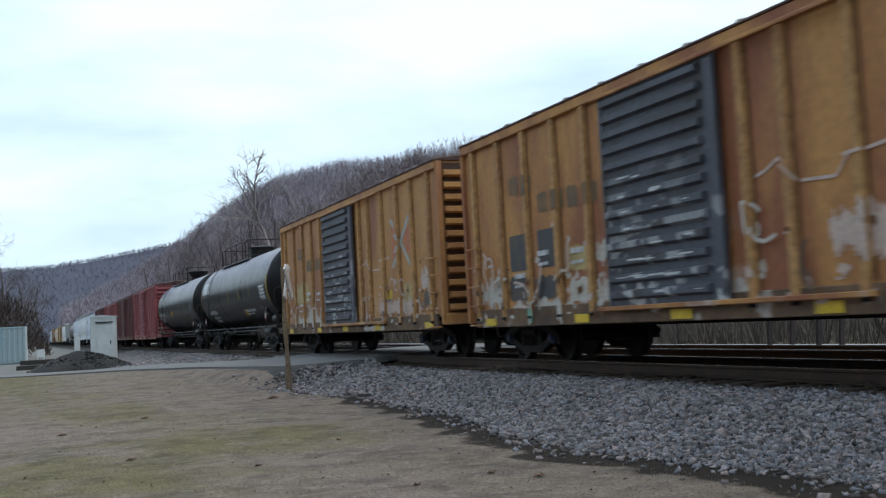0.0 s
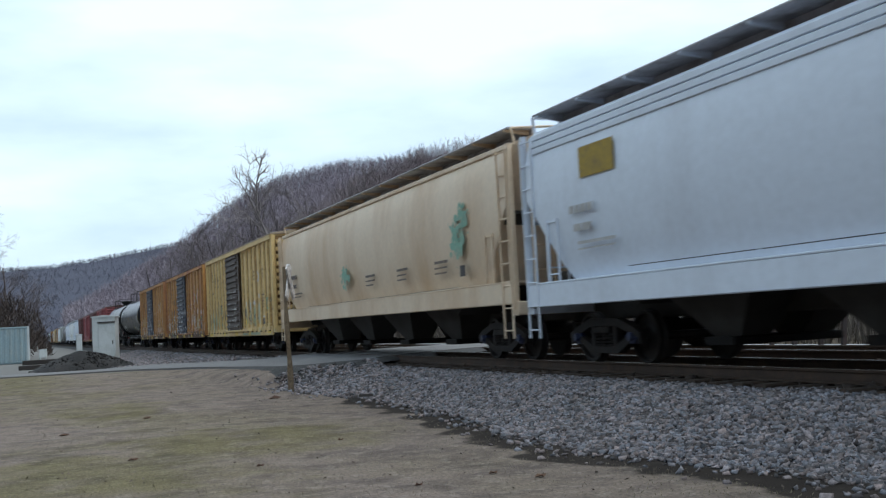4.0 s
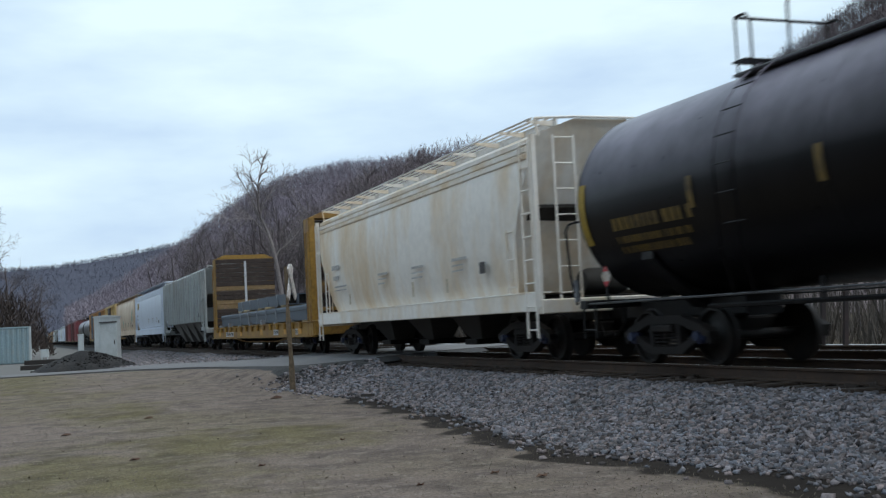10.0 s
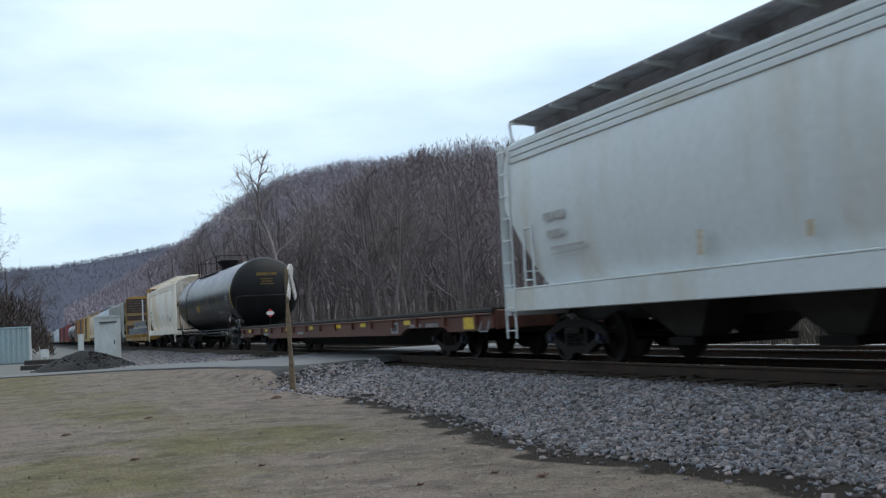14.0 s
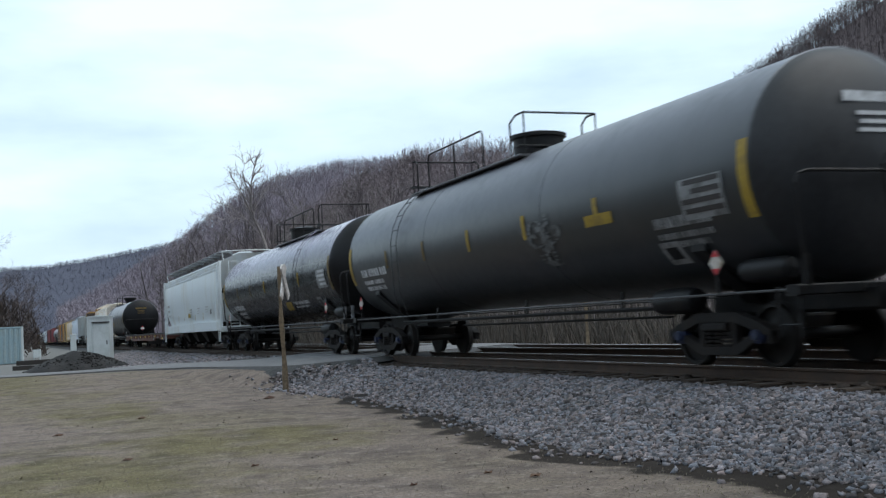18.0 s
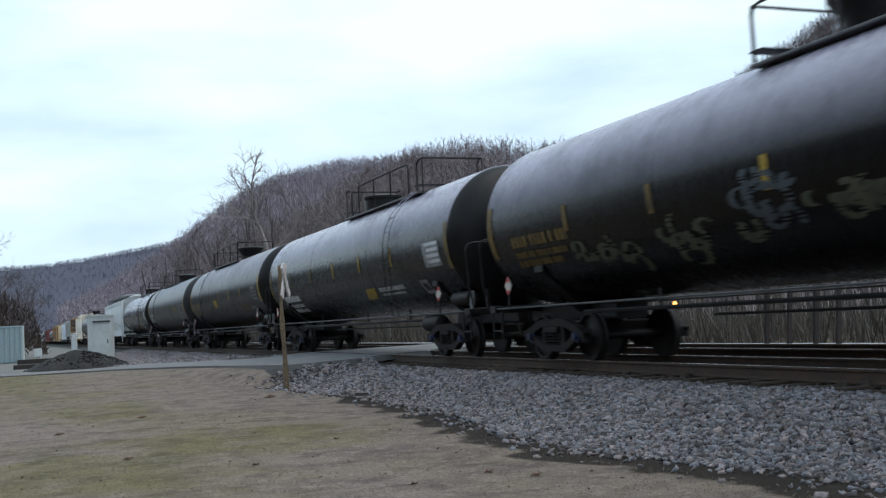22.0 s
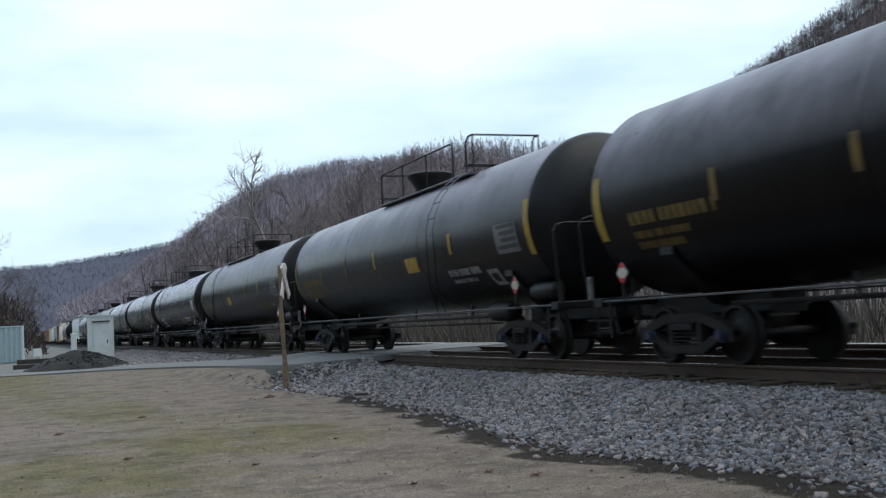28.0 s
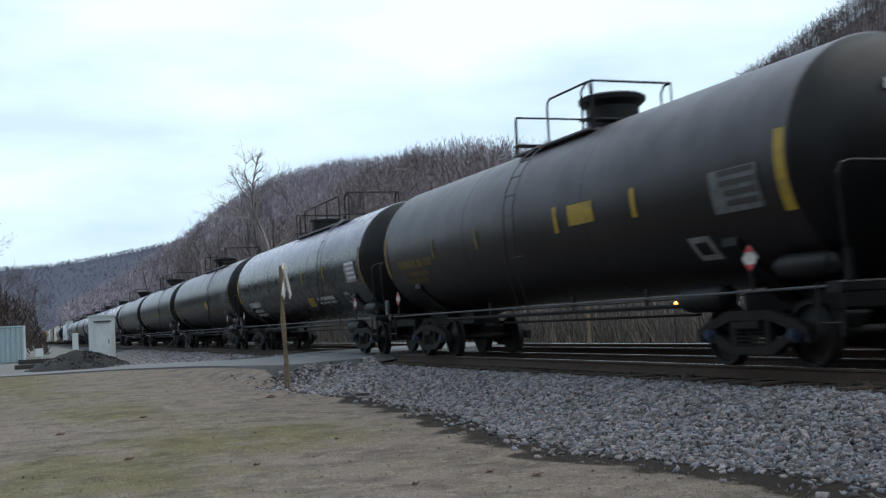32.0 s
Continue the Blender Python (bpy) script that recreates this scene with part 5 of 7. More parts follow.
        tank_letters(car, -7.9, -6.4, zs - 0.28, "mark_pale", 3, 0.15, seed + 5)
    else:
        part("placard", tank_patch(Geo(), -2.7, -1.9, zs - 0.92, zs - 0.64, steps=4, skew=-0.36), "mark_yellow", car, "slanted yellow panel")
        tank_letters(car, -half + 3.6, -half + 5.6, zs - 0.66, "mark_white", 2, 0.10, seed + 5)
    pan = part("stencil_panel", tank_patch(Geo(), -half + 0.55, -half + 1.55, zs - 0.38, zs + 0.18, steps=5), "mark_grey" if style in "ac" else "mark_pale", car, "grey panel of small print")
    g = Geo()
    for k in range(4):
        tank_patch(g, -half + 0.6, -half + 1.5 - rnd.uniform(0, 0.3), zs - 0.30 + k * 0.13, zs - 0.23 + k * 0.13, 0.018, 1)
    part("print", g, "mark_white" if style == "b" else "mark_dark", pan)
    g = Geo()
    tank_patch(g, -half + 1.95, -half + 2.45, zs - 0.94, zs - 0.62, steps=3)
    small = part("small_panel", g, "mark_pale", car, "small pale panel with a dark middle")
    part("print", tank_patch(Geo(), -half + 2.05, -half + 2.36, zs - 0.87, zs - 0.70, 0.018, 2), "tank_head", small)
    for y, e in ((-half + 0.95, -1), (half - 0.55, 1)):
        d = Geo().prism([(0, -0.17), (0.15, 0), (0, 0.17), (-0.15, 0)], "x", -1.46, -1.45)
        dm = part("hazard_placard", d, "paint_white", car, "white hazard diamond edged in red", at=(0.02, y, 1.42))
        part("edge", Geo().prism([(0, -0.17), (0.085, -0.08), (-0.085, -0.08)], "x", -1.466, -1.4605), "mark_red", dm)
        part("edge", Geo().prism([(0, 0.17), (0.085, 0.08), (-0.085, 0.08)], "x", -1.466, -1.4605), "mark_red", dm)
        part("placard_post", Geo().bar(-1.44, -1.40, y - 0.02, y + 0.02, 1.0, 1.3, 0.005), "black_iron", car)
    # marks on the rear head
    ye = -half - 0.62
    g = Geo()
    for k, (w, z) in enumerate(((0.46, 3.32), (0.30, 3.14), (0.26, 3.03), (0.30, 2.92))):
        y = -half - 0.62 * math.sqrt(max(0, 1 - ((z - TANK_Z) / TANK_R) ** 2 - (w / TANK_R / 1.6) ** 2)) - 0.012
        h = 0.13 if k == 0 else 0.05
        g.box(-w, w, y - 0.006, y, z, z + h)
    part("end_lettering", g, letters if style == "a" else "mark_white", car)
    d = Geo().prism([(0, -0.19), (0.19, 0), (0, 0.19), (-0.19, 0)], "y", -0.01, 0)
    rear = part("hazard_placard", d, "mark_white", car, "white hazard diamond with red edges", at=(0.05, -half - 0.80, 1.62))
    for k in (-1, 1):
        part("edge", Geo().prism([(0, k * 0.19), (0.105, k * 0.085), (-0.105, k * 0.085)], "y", -0.016, -0.0105), "mark_red", rear)
    part("placard_post", Geo().bar(0.03, 0.07, -half - 0.79, -half - 0.75, 1.0, 1.6, 0.005), "black_iron", car)
    if scrawl:
        for cy, cz, long, mat in ((-3.0, -0.1, 0.35, "mark_grey"),) if body == "tank_grey" else ((2.3, -0.42, 0.75, "scrawl_olive"), (0.5, -0.1, 0.65, "scrawl_blue"), (-1.3, -0.25, 0.5, "scrawl_olive"), (4.6, -0.5, 0.6, "scrawl_olive"), (-3.6, -0.2, 0.6, "scrawl_olive")):
            g = Geo()
            for k in range(12):
                y, z = rnd.gauss(cy, long * 0.8), TANK_Z - 0.38 + cz + rnd.gauss(0, 0.12)
                a, r = rnd.uniform(0, 6), rnd.uniform(0.05, 0.19)
                for j in range(rnd.randint(6, 12)):
                    b = a + j * 0.42
                    yy, zz = y + math.cos(b) * r * 1.5, z + math.sin(b) * r
                    w = 0.022 + 0.012 * math.sin(j + a)
                    tank_patch(g, yy - 0.07, yy + 0.07, zz - w, zz + w, 0.011 + 0.0006 * k, 2)
            tagged(part("scrawl", g, mat, car), "faded spray-painted scrawl", kind="stuff")
    return car


# ---- box cars ----
def side_x(y, W, posts, lift):
    """The viewer's side of a ribbed wall: out on the posts, back between them."""
    return -W - lift - (0.071 if any(abs(y - p) < 0.085 for p in posts) else 0)


def spray_stroke(g, rnd, y, z, size, lo, hi, W, posts, lift):
    """A looping painted line: a wandering ribbon of short pieces on the wall."""
    a = rnd.uniform(0, 6.28)
    bend = rnd.uniform(-1, 1) * 7
    wide = size * rnd.uniform(0.05, 0.11)
    last = None
    for i in range(int(26 * rnd.uniform(0.5, 1.2))):
        step = size * 0.09
        a += bend * 0.05 + rnd.gauss(0, 0.16)
        if rnd.random() < 0.06:
            bend = rnd.uniform(-1, 1) * 9
        y2, z2 = y + math.cos(a) * step, z + math.sin(a) * step * 1.1
        if not (lo < y2 < hi and 1.0 < z2 < 2.15):
            a += 1.6
            continue
        ny, nz = -math.sin(a) * wide / 2, math.cos(a) * wide / 2
        x = side_x((y + y2) / 2, W, posts, lift)
        here = ((x, y2 + ny, z2 + nz), (x, y2 - ny, z2 - nz))
        if last is None:
            last = ((x, y + ny, z + nz), (x, y - ny, z - nz))
        g.add([(x, *last[0][1:]), (x, *last[1][1:]), here[1], here[0]], [(0, 1, 2, 3)])
        last, y, z = here, y2, z2


def spray_fill(g, rnd, y, z, w, h, W, posts, lift, rag=1.0):
    """A filled painted patch on the wall and its posts, in thin upright strips; rag: how worn its outline is."""
    n = max(4, int(w / 0.035))
    top_off, low_off = 0.0, 0.0
    for i in range(n):
        a, b = y + w * i / n, y + w * (i + 1) / n
        top_off = 0.6 * top_off + rag * rnd.uniform(-0.22, 0.10) * h
        low_off = 0.6 * low_off + rag * rnd.uniform(-0.10, 0.20) * h
        close = 1 - rag * max(0, 0.5 - min(i, n - 1 - i) / 4)
        top, low = z + h * (0.5 + 0.5 * close) + top_off, z + h * (0.5 - 0.5 * close) + low_off
        if top - low < 0.02:
            continue
        x = side_x((a + b) / 2, W, posts, lift)
        g.add([(x, a, low), (x, b, low), (x, b, top), (x, a, top)], [(0, 1, 2, 3)])


def painted_slash(g, y0, z0, y1, z1, wide, W, posts, lift):
    """A straight painted band across the wall, following wall and posts."""
    n = 24
    for i in range(n):
        a, b = i / n, (i + 1) / n
        ya, yb, za, zb = y0 + (y1 - y0) * a, y0 + (y1 - y0) * b, z0 + (z1 - z0) * a, z0 + (z1 - z0) * b
        x = side_x((ya + yb) / 2, W, posts, lift)
        g.add([(x, ya - wide / 2, za), (x, ya + wide / 2, za), (x, yb + wide / 2, zb), (x, yb - wide / 2, zb)], [(0, 1, 2, 3)])


FEW_POSTS = ((7.1, 5.88, 4.75, 3.6, 2.5), (-1.6, -2.4, -3.55, -4.75, -5.8, -6.95))
MANY_POSTS = ((7.2, 6.4, 5.57, 4.78, 3.96, 3.13, 2.4), (-1.75, -2.68, -3.56, -4.43, -5.29, -6.12, -6.88))
# painted marks: material, rear and front edge, bottom and top, wear of the outline
MARKS_FIRST = (
    ("paint_straw", 4.2, 5.9, 1.60, 2.35, 0.5), ("paint_white", 2.7, 5.9, 0.70, 1.30, 1.0), ("paint_white", 3.3, 4.4, 0.9, 1.6, 1.0),
    ("paint_white", -3.5, -1.75, 0.68, 0.84, 0.6), ("reflector_yellow", -4.1, -3.6, 1.45, 1.68, 0.2), ("paint_straw", -5.66, -5.0, 1.19, 1.85, 0.3),
    ("paint_dark", -6.7, -6.35, 1.16, 1.6, 0.6), ("paint_pink", -6.9, -6.2, 1.5, 2.1, 1.0), ("paint_pink", -5.6, -3.0, 1.0, 1.5, 1.0),
)
MARKS_SECOND = (
    ("paint_slate", 4.78, 5.60, 1.68, 2.36, 0.05), ("paint_slate", 3.74, 4.42, 1.68, 2.36, 0.05), ("paint_slate", 4.82, 5.68, 1.12, 1.60, 0.3), ("paint_slate", 3.80, 4.52, 1.12, 1.56, 0.3),
    ("paint_straw", 2.67, 3.26, 1.54, 2.0, 0.3), ("paint_white", 2.6, 3.32, 1.0, 1.44, 0.4), ("paint_slate", 2.6, 3.3, 0.72, 0.97, 0.2),
    ("paint_white", 5.9, 7.0, 0.95, 1.62, 1.0), ("paint_white", 3.2, 5.7, 0.69, 1.12, 0.9), ("mark_teal", 4.3, 5.5, 0.72, 1.0, 1.0), ("paint_white", 1.75, 2.35, 1.55, 2.1, 1.0),
    ("paint_white", 1.75, 2.4, 0.8, 1.5, 1.0),
)
MARKS_SECOND_REAR = (
    ("paint_slate", -6.80, -6.08, 1.10, 1.86, 0.25), ("paint_green", -6.3, -6.1, 1.62, 1.78, 0.8), ("mark_pale", -6.62, -6.24, 1.30, 1.58, 0.1),
    ("paint_pink", -7.55, -6.98, 0.9, 2.13, 0.6), ("paint_pink", -6.95, -6.05, 1.85, 2.1, 1.0), ("paint_pink", -5.8, -4.9, 1.9, 2.25, 1.0), ("paint_straw", -5.7, -4.75, 1.05, 1.95, 0.7), ("paint_pink", -4.6, -3.0, 1.3, 1.9, 1.0),
)
MARKS_THIRD = (
    ("paint_slate", 2.49, 3.14, 1.40, 1.82, 0.1), ("paint_slate", 3.47, 3.70, 1.39, 1.58, 0.2), ("paint_sage", 4.5, 6.75, 0.86, 1.72, 0.8), ("paint_pale_sage", 4.9, 6.2, 0.75, 1.3, 1.0),
    ("paint_white", 2.48, 3.07, 0.68, 0.80, 0.6), ("reflector_yellow", 4.0, 4.12, 1.1, 1.6, 0.3), ("reflector_yellow", 6.25, 6.37, 1.1, 1.75, 0.3), ("mark_white", 1.78, 2.0, 2.36, 2.56, 0.1),
)
MARKS_THIRD_REAR = (
    ("paint_sage", -2.55, -2.15, 1.05, 1.9, 0.3), ("mark_white", -2.5, -2.15, 1.86, 2.1, 0.6), ("paint_sage", -3.38, -3.0, 1.05, 1.7, 0.3), ("mark_white", -3.4, -2.95, 1.72, 2.05, 0.7),
    ("paint_sage", -4.32, -3.65, 1.02, 1.88, 0.3), ("mark_white", -4.3, -3.7, 1.88, 2.08, 0.6), ("mark_white", -5.2, -4.72, 2.12, 2.30, 0.3), ("paint_pale_sage", -5.15, -4.5, 1.08, 1.95, 0.5),
    ("paint_slate", -5.8, -5.46, 1.10, 1.34, 0.1), ("mark_white", -5.8, -5.46, 1.36, 1.42, 0.1), ("reflector_yellow", -6.86, -6.74, 1.05, 1.85, 0.2),
    ("paint_slate", -7.4, -7.2, 1.55, 1.8, 0.8), ("paint_sage", -5.1, -1.5, 0.70, 0.80, 0.2), ("paint_slate", -2.1, -1.86, 1.45, 1.85, 0.6), ("reflector_yellow", -2.2, -2.0, 1.1, 1.4, 0.3),
)
SPRAY_RUST = (("paint_pink", 4, 0.6), ("paint_white", 2, 0.5), ("paint_dark", 3, 0.45))
SPRAY_TEAL = (("mark_teal", 2, 0.6), ("paint_dark", 5, 0.55), ("paint_pale_sage", 3, 0.5))


def box_car(label, body, door_mat, half=7.6, pitch=16.45, seed=1, door_y=0.32, marks=(), logo="", rib_mat=None, spray=(), posts=FEW_POSTS, end_mat="end_shade_dirt", flakes=(("paint_white", 46), ("paint_pink", 40), ("seam_shade_rust", 60))):
    """A ribbed steel box car with a corrugated sliding door."""
    rnd = random.Random(seed)
    rib_mat = rib_mat or body
    car = thing("box_car", label, "railway box car", "train")
    W, Z0, Z1 = 1.52, 0.98, 4.36
    side = Geo().box(-W, W, -half, half, Z0, Z1)
    part("body", side, body, car)
    dw = 1.5
    every = posts[0] + posts[1]
    for s in (-1, 1):
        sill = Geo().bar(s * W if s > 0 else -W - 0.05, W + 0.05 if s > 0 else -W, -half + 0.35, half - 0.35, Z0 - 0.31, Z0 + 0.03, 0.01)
        part("side_sill", sill, "sill_brown" if "orange" in body else body, car, "side sill below the wall")
        part("top_chord", Geo().bar(s * W - (0.085 if s < 0 else 0), s * W + (0.085 if s > 0 else 0), -half, half, Z1 - 0.16, Z1 + 0.005, 0.012), body, car)
        for y in every:
            out = [(y - 0.085, W), (y - 0.07, W + 0.07), (y + 0.07, W + 0.07), (y + 0.085, W)]
            part("rib", Geo().prism([(s * p[1], p[0]) for p in out], "z", Z0 - 0.12, Z1 - 0.16), rib_mat, car, "rusty outside post")
            # strip where each post's shadow line falls, rust mixed into its colour
            part("rust_seam", Geo().box(min(s * W, s * (W + 0.003)), max(s * W, s * (W + 0.003)), y - 0.135, y - 0.086, Z0 + 0.05, Z1 - 0.17), "seam_shade_rust", car, "dark strip of painted shade and rust along the post")
            part("post_foot", Geo().bar(s * (W + 0.075) - 0.02, s * (W + 0.075) + 0.02, y - 0.06, y + 0.06, Z0 - 0.17, Z0 - 0.125, 0.01), "steel_dark", car)
        d = part("door", Geo().bar(s * (W + 0.09) - 0.03, s * (W + 0.09) + 0.03, door_y - dw, door_y + dw, Z0 - 0.05, Z1 - 0.17, 0.01), door_mat, car, "dark sliding door with pressed ridges")
        for k in range(13):
            z = Z0 + 0.12 + k * (Z1 - Z0 - 0.44) / 12
            x = s * (W + 0.12)
            part("door_ridge", Geo().prism([(x, z - 0.085), (x + s * 0.075, z - 0.05), (x + s * 0.075, z + 0.04), (x, z + 0.06)], "y", door_y - dw + 0.32, door_y + dw - 0.14), door_mat, d)
        for y, w in ((door_y - dw + 0.10, 0.10), (door_y + dw - 0.06, 0.05)):
            part("door_post", Geo().bar(s * (W + 0.12) - 0.02, s * (W + 0.12) + 0.045, y - w, y + w, Z0 - 0.05, Z1 - 0.17, 0.01), door_mat, d)
        part("door_rail", Geo().bar(s * (W + 0.13) - 0.03, s * (W + 0.13) + 0.03, door_y - dw - 2.6, door_y + dw + 0.3, Z0 - 0.12, Z0 - 0.05, 0.01), body, car)
        part("door_top_rail", Geo().bar(s * (W + 0.16) - 0.03, s * (W + 0.16) + 0.02, door_y - dw - 2.4, door_y + dw + 0.1, Z1 - 0.22, Z1 - 0.165, 0.01), body, car)
    for e in (-1, 1):
        # dark sheet added between the ridges for the shaded, dirty recesses
        part("end_panel", Geo().box(-W + 0.10, W - 0.10, min(e * half, e * (half + 0.012)), max(e * half, e * (half + 0.012)), Z0 + 0.05, Z1 - 0.05), end_mat, car, "recessed end sheet, shade and dirt put into its colour")
        for k in range(12):
            z = Z0 + 0.16 + k * (Z1 - Z0 - 0.3) / 11.5
            out = [(e * (half + 0.0125), z - 0.085), (e * (half + 0.13), z - 0.05), (e * (half + 0.13), z + 0.05), (e * (half + 0.0125), z + 0.075)]
            part("end_ridge", Geo().prism(out, "x", -W + 0.10, W - 0.10), body, car)
        for s in (-1, 1):
            part("corner_post", Geo().bar(s * W - 0.07, s * W + 0.07, e * half - 0.06, e * half + 0.06, Z0 - 0.2, Z1, 0.02), body, car)
            for z in (0.72, 1.10, 1.48, 1.86, 2.24):
                g = Geo().pipe([(s * (W + 0.02), e * (half - 0.18), z), (s * (W + 0.13), e * (half - 0.20), z), (s * (W + 0.13), e * (half - 0.66), z), (s * (W + 0.02), e * (half - 0.68), z)], 0.016, 5)
                part("grab_iron", g, body, car)
            part("step", Geo().pipe([(s * (W + 0.03), e * (half - 0.2), 0.7), (s * (W + 0.03), e * (half - 0.2), 0.42), (s * (W + 0.03), e * (half - 0.62), 0.42), (s * (W + 0.03), e * (half - 0.62), 0.7)], 0.02, 5), "steel_dark", car)
        part("end_sill", Geo().bar(-W, W, e * half - 0.1, e * half + 0.12, Z0 - 0.22, Z0 + 0.02, 0.02), body, car)
        coupler(car, e * half, pitch / 2 - half)
        truck(car, e * (half - 1.75))
    roof = Geo()
    n = 13
    roof.prism([(-W - 0.10, Z1 + 0.01), (-W - 0.10, Z1 + 0.04), (0, Z1 + 0.24), (W + 0.10, Z1 + 0.04), (W + 0.10, Z1 + 0.01)], "y", -half - 0.05, half + 0.05)
    rf = part("roof", roof, "roof_tan" if body == "box_yellow" else "roof_edge", car, "low peaked steel roof with pale ridges")
    for k in range(n + 1):
        y = -half + k * 2 * half / n
        part("roof_rib", Geo().prism([(-W - 0.11, Z1 + 0.02), (-W - 0.11, Z1 + 0.065), (0, Z1 + 0.265), (W + 0.11, Z1 + 0.065), (W + 0.11, Z1 + 0.02), (0, Z1 + 0.2)], "y", y - 0.04, y + 0.04), "roof_galv", rf)
    part("center_sill", Geo().bar(-0.3, 0.3, -half, half, 0.6, Z0 - 0.02, 0.03).bar(-1.3, 1.3, -half + 3.0, -half + 3.2, 0.75, Z0 - 0.02, 0.02).bar(-1.3, 1.3, half - 3.2, half - 3.0, 0.75, Z0 - 0.02, 0.02), "steel_dark", car)
    for y, w in ((-6.73, 0.52), (-2.95, 0.46), (0.0, 0.5), (2.86, 0.46), (6.52, 0.5)):
        plate(car, "reflector", "reflector_yellow", y - w / 2, y + w / 2, 0.70, 0.84, -W - 0.052, "yellow reflector panel", 0.012)
    rg = random.Random(seed + 40)
    order = 0
    for mat, y0, y1, z0, z1, rag in marks:
        order += 1
        g = Geo()
        spray_fill(g, rg, y0, z0, y1 - y0, z1 - z0, W + (0.052 if z1 < 0.9 else 0), every if z1 > 0.9 else (), 0.003 + 0.0004 * order, rag)
        tagged(part("paint_patch", g, mat, car), "worn patch of paint", kind="stuff")
    if logo == "cross":
        # faded emblem: orange fields behind a pale blue cross
        g = Geo()
        spray_fill(g, rg, -5.75, 2.45, 0.55, 0.85, W, every, 0.010, 0.6)
        spray_fill(g, rg, -4.72, 2.45, 0.5, 0.85, W, every, 0.010, 0.6)
        part("emblem_ground", g, "paint_orange", car, "faded orange fields beside the cross")
        g = Geo()
        painted_slash(g, -4.22, 3.42, -5.58, 2.20, 0.19, W, every, 0.012)
        painted_slash(g, -5.62, 3.42, -4.26, 2.22, 0.19, W, every, 0.0125)
        part("emblem", g, "paint_blue", car, "pale blue painted cross")
        # a thin wavering white line behind the door
        wave = ((-1.75, 2.43), (-1.96, 2.48), (-2.21, 2.60), (-2.29, 2.50), (-2.59, 2.27), (-3.17, 2.24), (-3.37, 2.45), (-3.66, 2.47), (-4.04, 2.51))
        g = Geo()
        for (ya, za), (yb, zb) in zip(wave, wave[1:]):
            x = side_x((ya + yb) / 2, W, every, 0.013)
            g.add([(x, ya, za - 0.022), (x, ya, za + 0.022), (x, yb, zb + 0.022), (x, yb, zb - 0.022)], [(0, 1, 2, 3)])
        part("spray_line", g, "paint_pink", car, "thin wavering pale spray line")
        # broad faded lettering as plain bars
        g = Geo()
        for k, (y, z) in enumerate(((5.1, 3.3), (4.55, 3.25), (3.95, 2.85), (3.35, 2.83), (2.85, 2.82), (2.2, 2.80))):
            spray_fill(g, rg, y, z - 0.22, 0.38, 0.40, W, every, 0.009, 0.35)
        tagged(part("lettering", g, "letter_faded", car, "faded dark lettering"), kind="stuff")
    if logo == "bars":
        # the maker's mark as plain dark shapes: short uprights, squares and long bars
        g = Geo()
        for y0, y1, z0, z1 in ((6.13, 6.21, 3.42, 3.68), (5.8, 6.13, 3.60, 3.68), (4.95, 5.33, 3.38, 3.66), (4.28, 4.40, 3.42, 3.60), (3.36, 3.48, 3.38, 3.72), (3.24, 3.60, 2.93, 3.20), (2.49, 2.85, 2.93, 3.20), (1.92, 2.22, 2.93, 3.20)):
            spray_fill(g, rg, y0, z0, y1 - y0, z1 - z0, W, every, 0.008, 0.03)
        for y0, y1, z in ((4.3, 6.04, 3.27), (4.95, 5.39, 3.17), (4.44, 5.09, 2.98), (5.51, 6.19, 2.70)):
            spray_fill(g, rg, y0, z, y1 - y0, 0.06, W, every, 0.008, 0.0)
        part("emblem", g, "mark_dark", car, "dark painted shapes and long bars")
        g = Geo()
        for y0, y1, z0, z1 in ((5.04, 5.24, 3.46, 3.58), (3.33, 3.51, 3.0, 3.12), (2.58, 2.76, 3.0, 3.12)):
            spray_fill(g, rg, y0, z0, y1 - y0, z1 - z0, W, every, 0.011, 0.0)
        part("emblem_core", g, body, car)
        g = Geo()
        painted_slash(g, -4.66, 3.18, -5.22, 2.78, 0.16, W, every, 0.012)
        painted_slash(g, -5.22, 3.18, -4.66, 2.78, 0.16, W, every, 0.0125)
        part("cross_mark", g, "mark_white", car, "white painted cross")
        for y in (-4.2, -5.95):
            bars(car, y, y + 0.34, 3.16, -W - 0.012, "letter_faded", 3, 0.07, seed, "small_print")
        for y, z, r in ((4.5, 2.16, 2), (4.6, 1.75, 3), (3.5, 2.05, 2), (-5.9, 2.2, 5)):
            bars(car, y, y + 0.6, z, -W - 0.014, "letter_faded", r, 0.06, seed + r, "small_print")
    else:
        for y, z, r in ((5.0, 1.55, 2), (4.0, 1.9, 2), (2.75, 1.85, 2)):
            if marks:
                bars(car, y, y + 0.42, z, -W - 0.016, "mark_white", r, 0.09, seed + int(y), "small_print")
    # flaking paint and rust spots, thicker towards the sill
    if marks:
        for mat, count in flakes:
            g = Geo()
            for _ in range(count):
                order += 1
                y, z = rg.uniform(-half + 0.2, half - 0.2), 0.72 + abs(rg.gauss(0, 0.55))
                if abs(y - door_y) > dw + 0.15 or z < 0.85:
                    low = z < 0.92
                    spray_fill(g, rg, y, z, rg.uniform(0.05, 0.22), min(rg.uniform(0.04, 0.25), 0.2 if low else 1), W + (0.052 if low else 0), () if low else every, 0.004 + 0.0001 * order, 1.0)
            tagged(part("flaking_paint", g, mat, car), "flaking paint low on the side", kind="stuff")
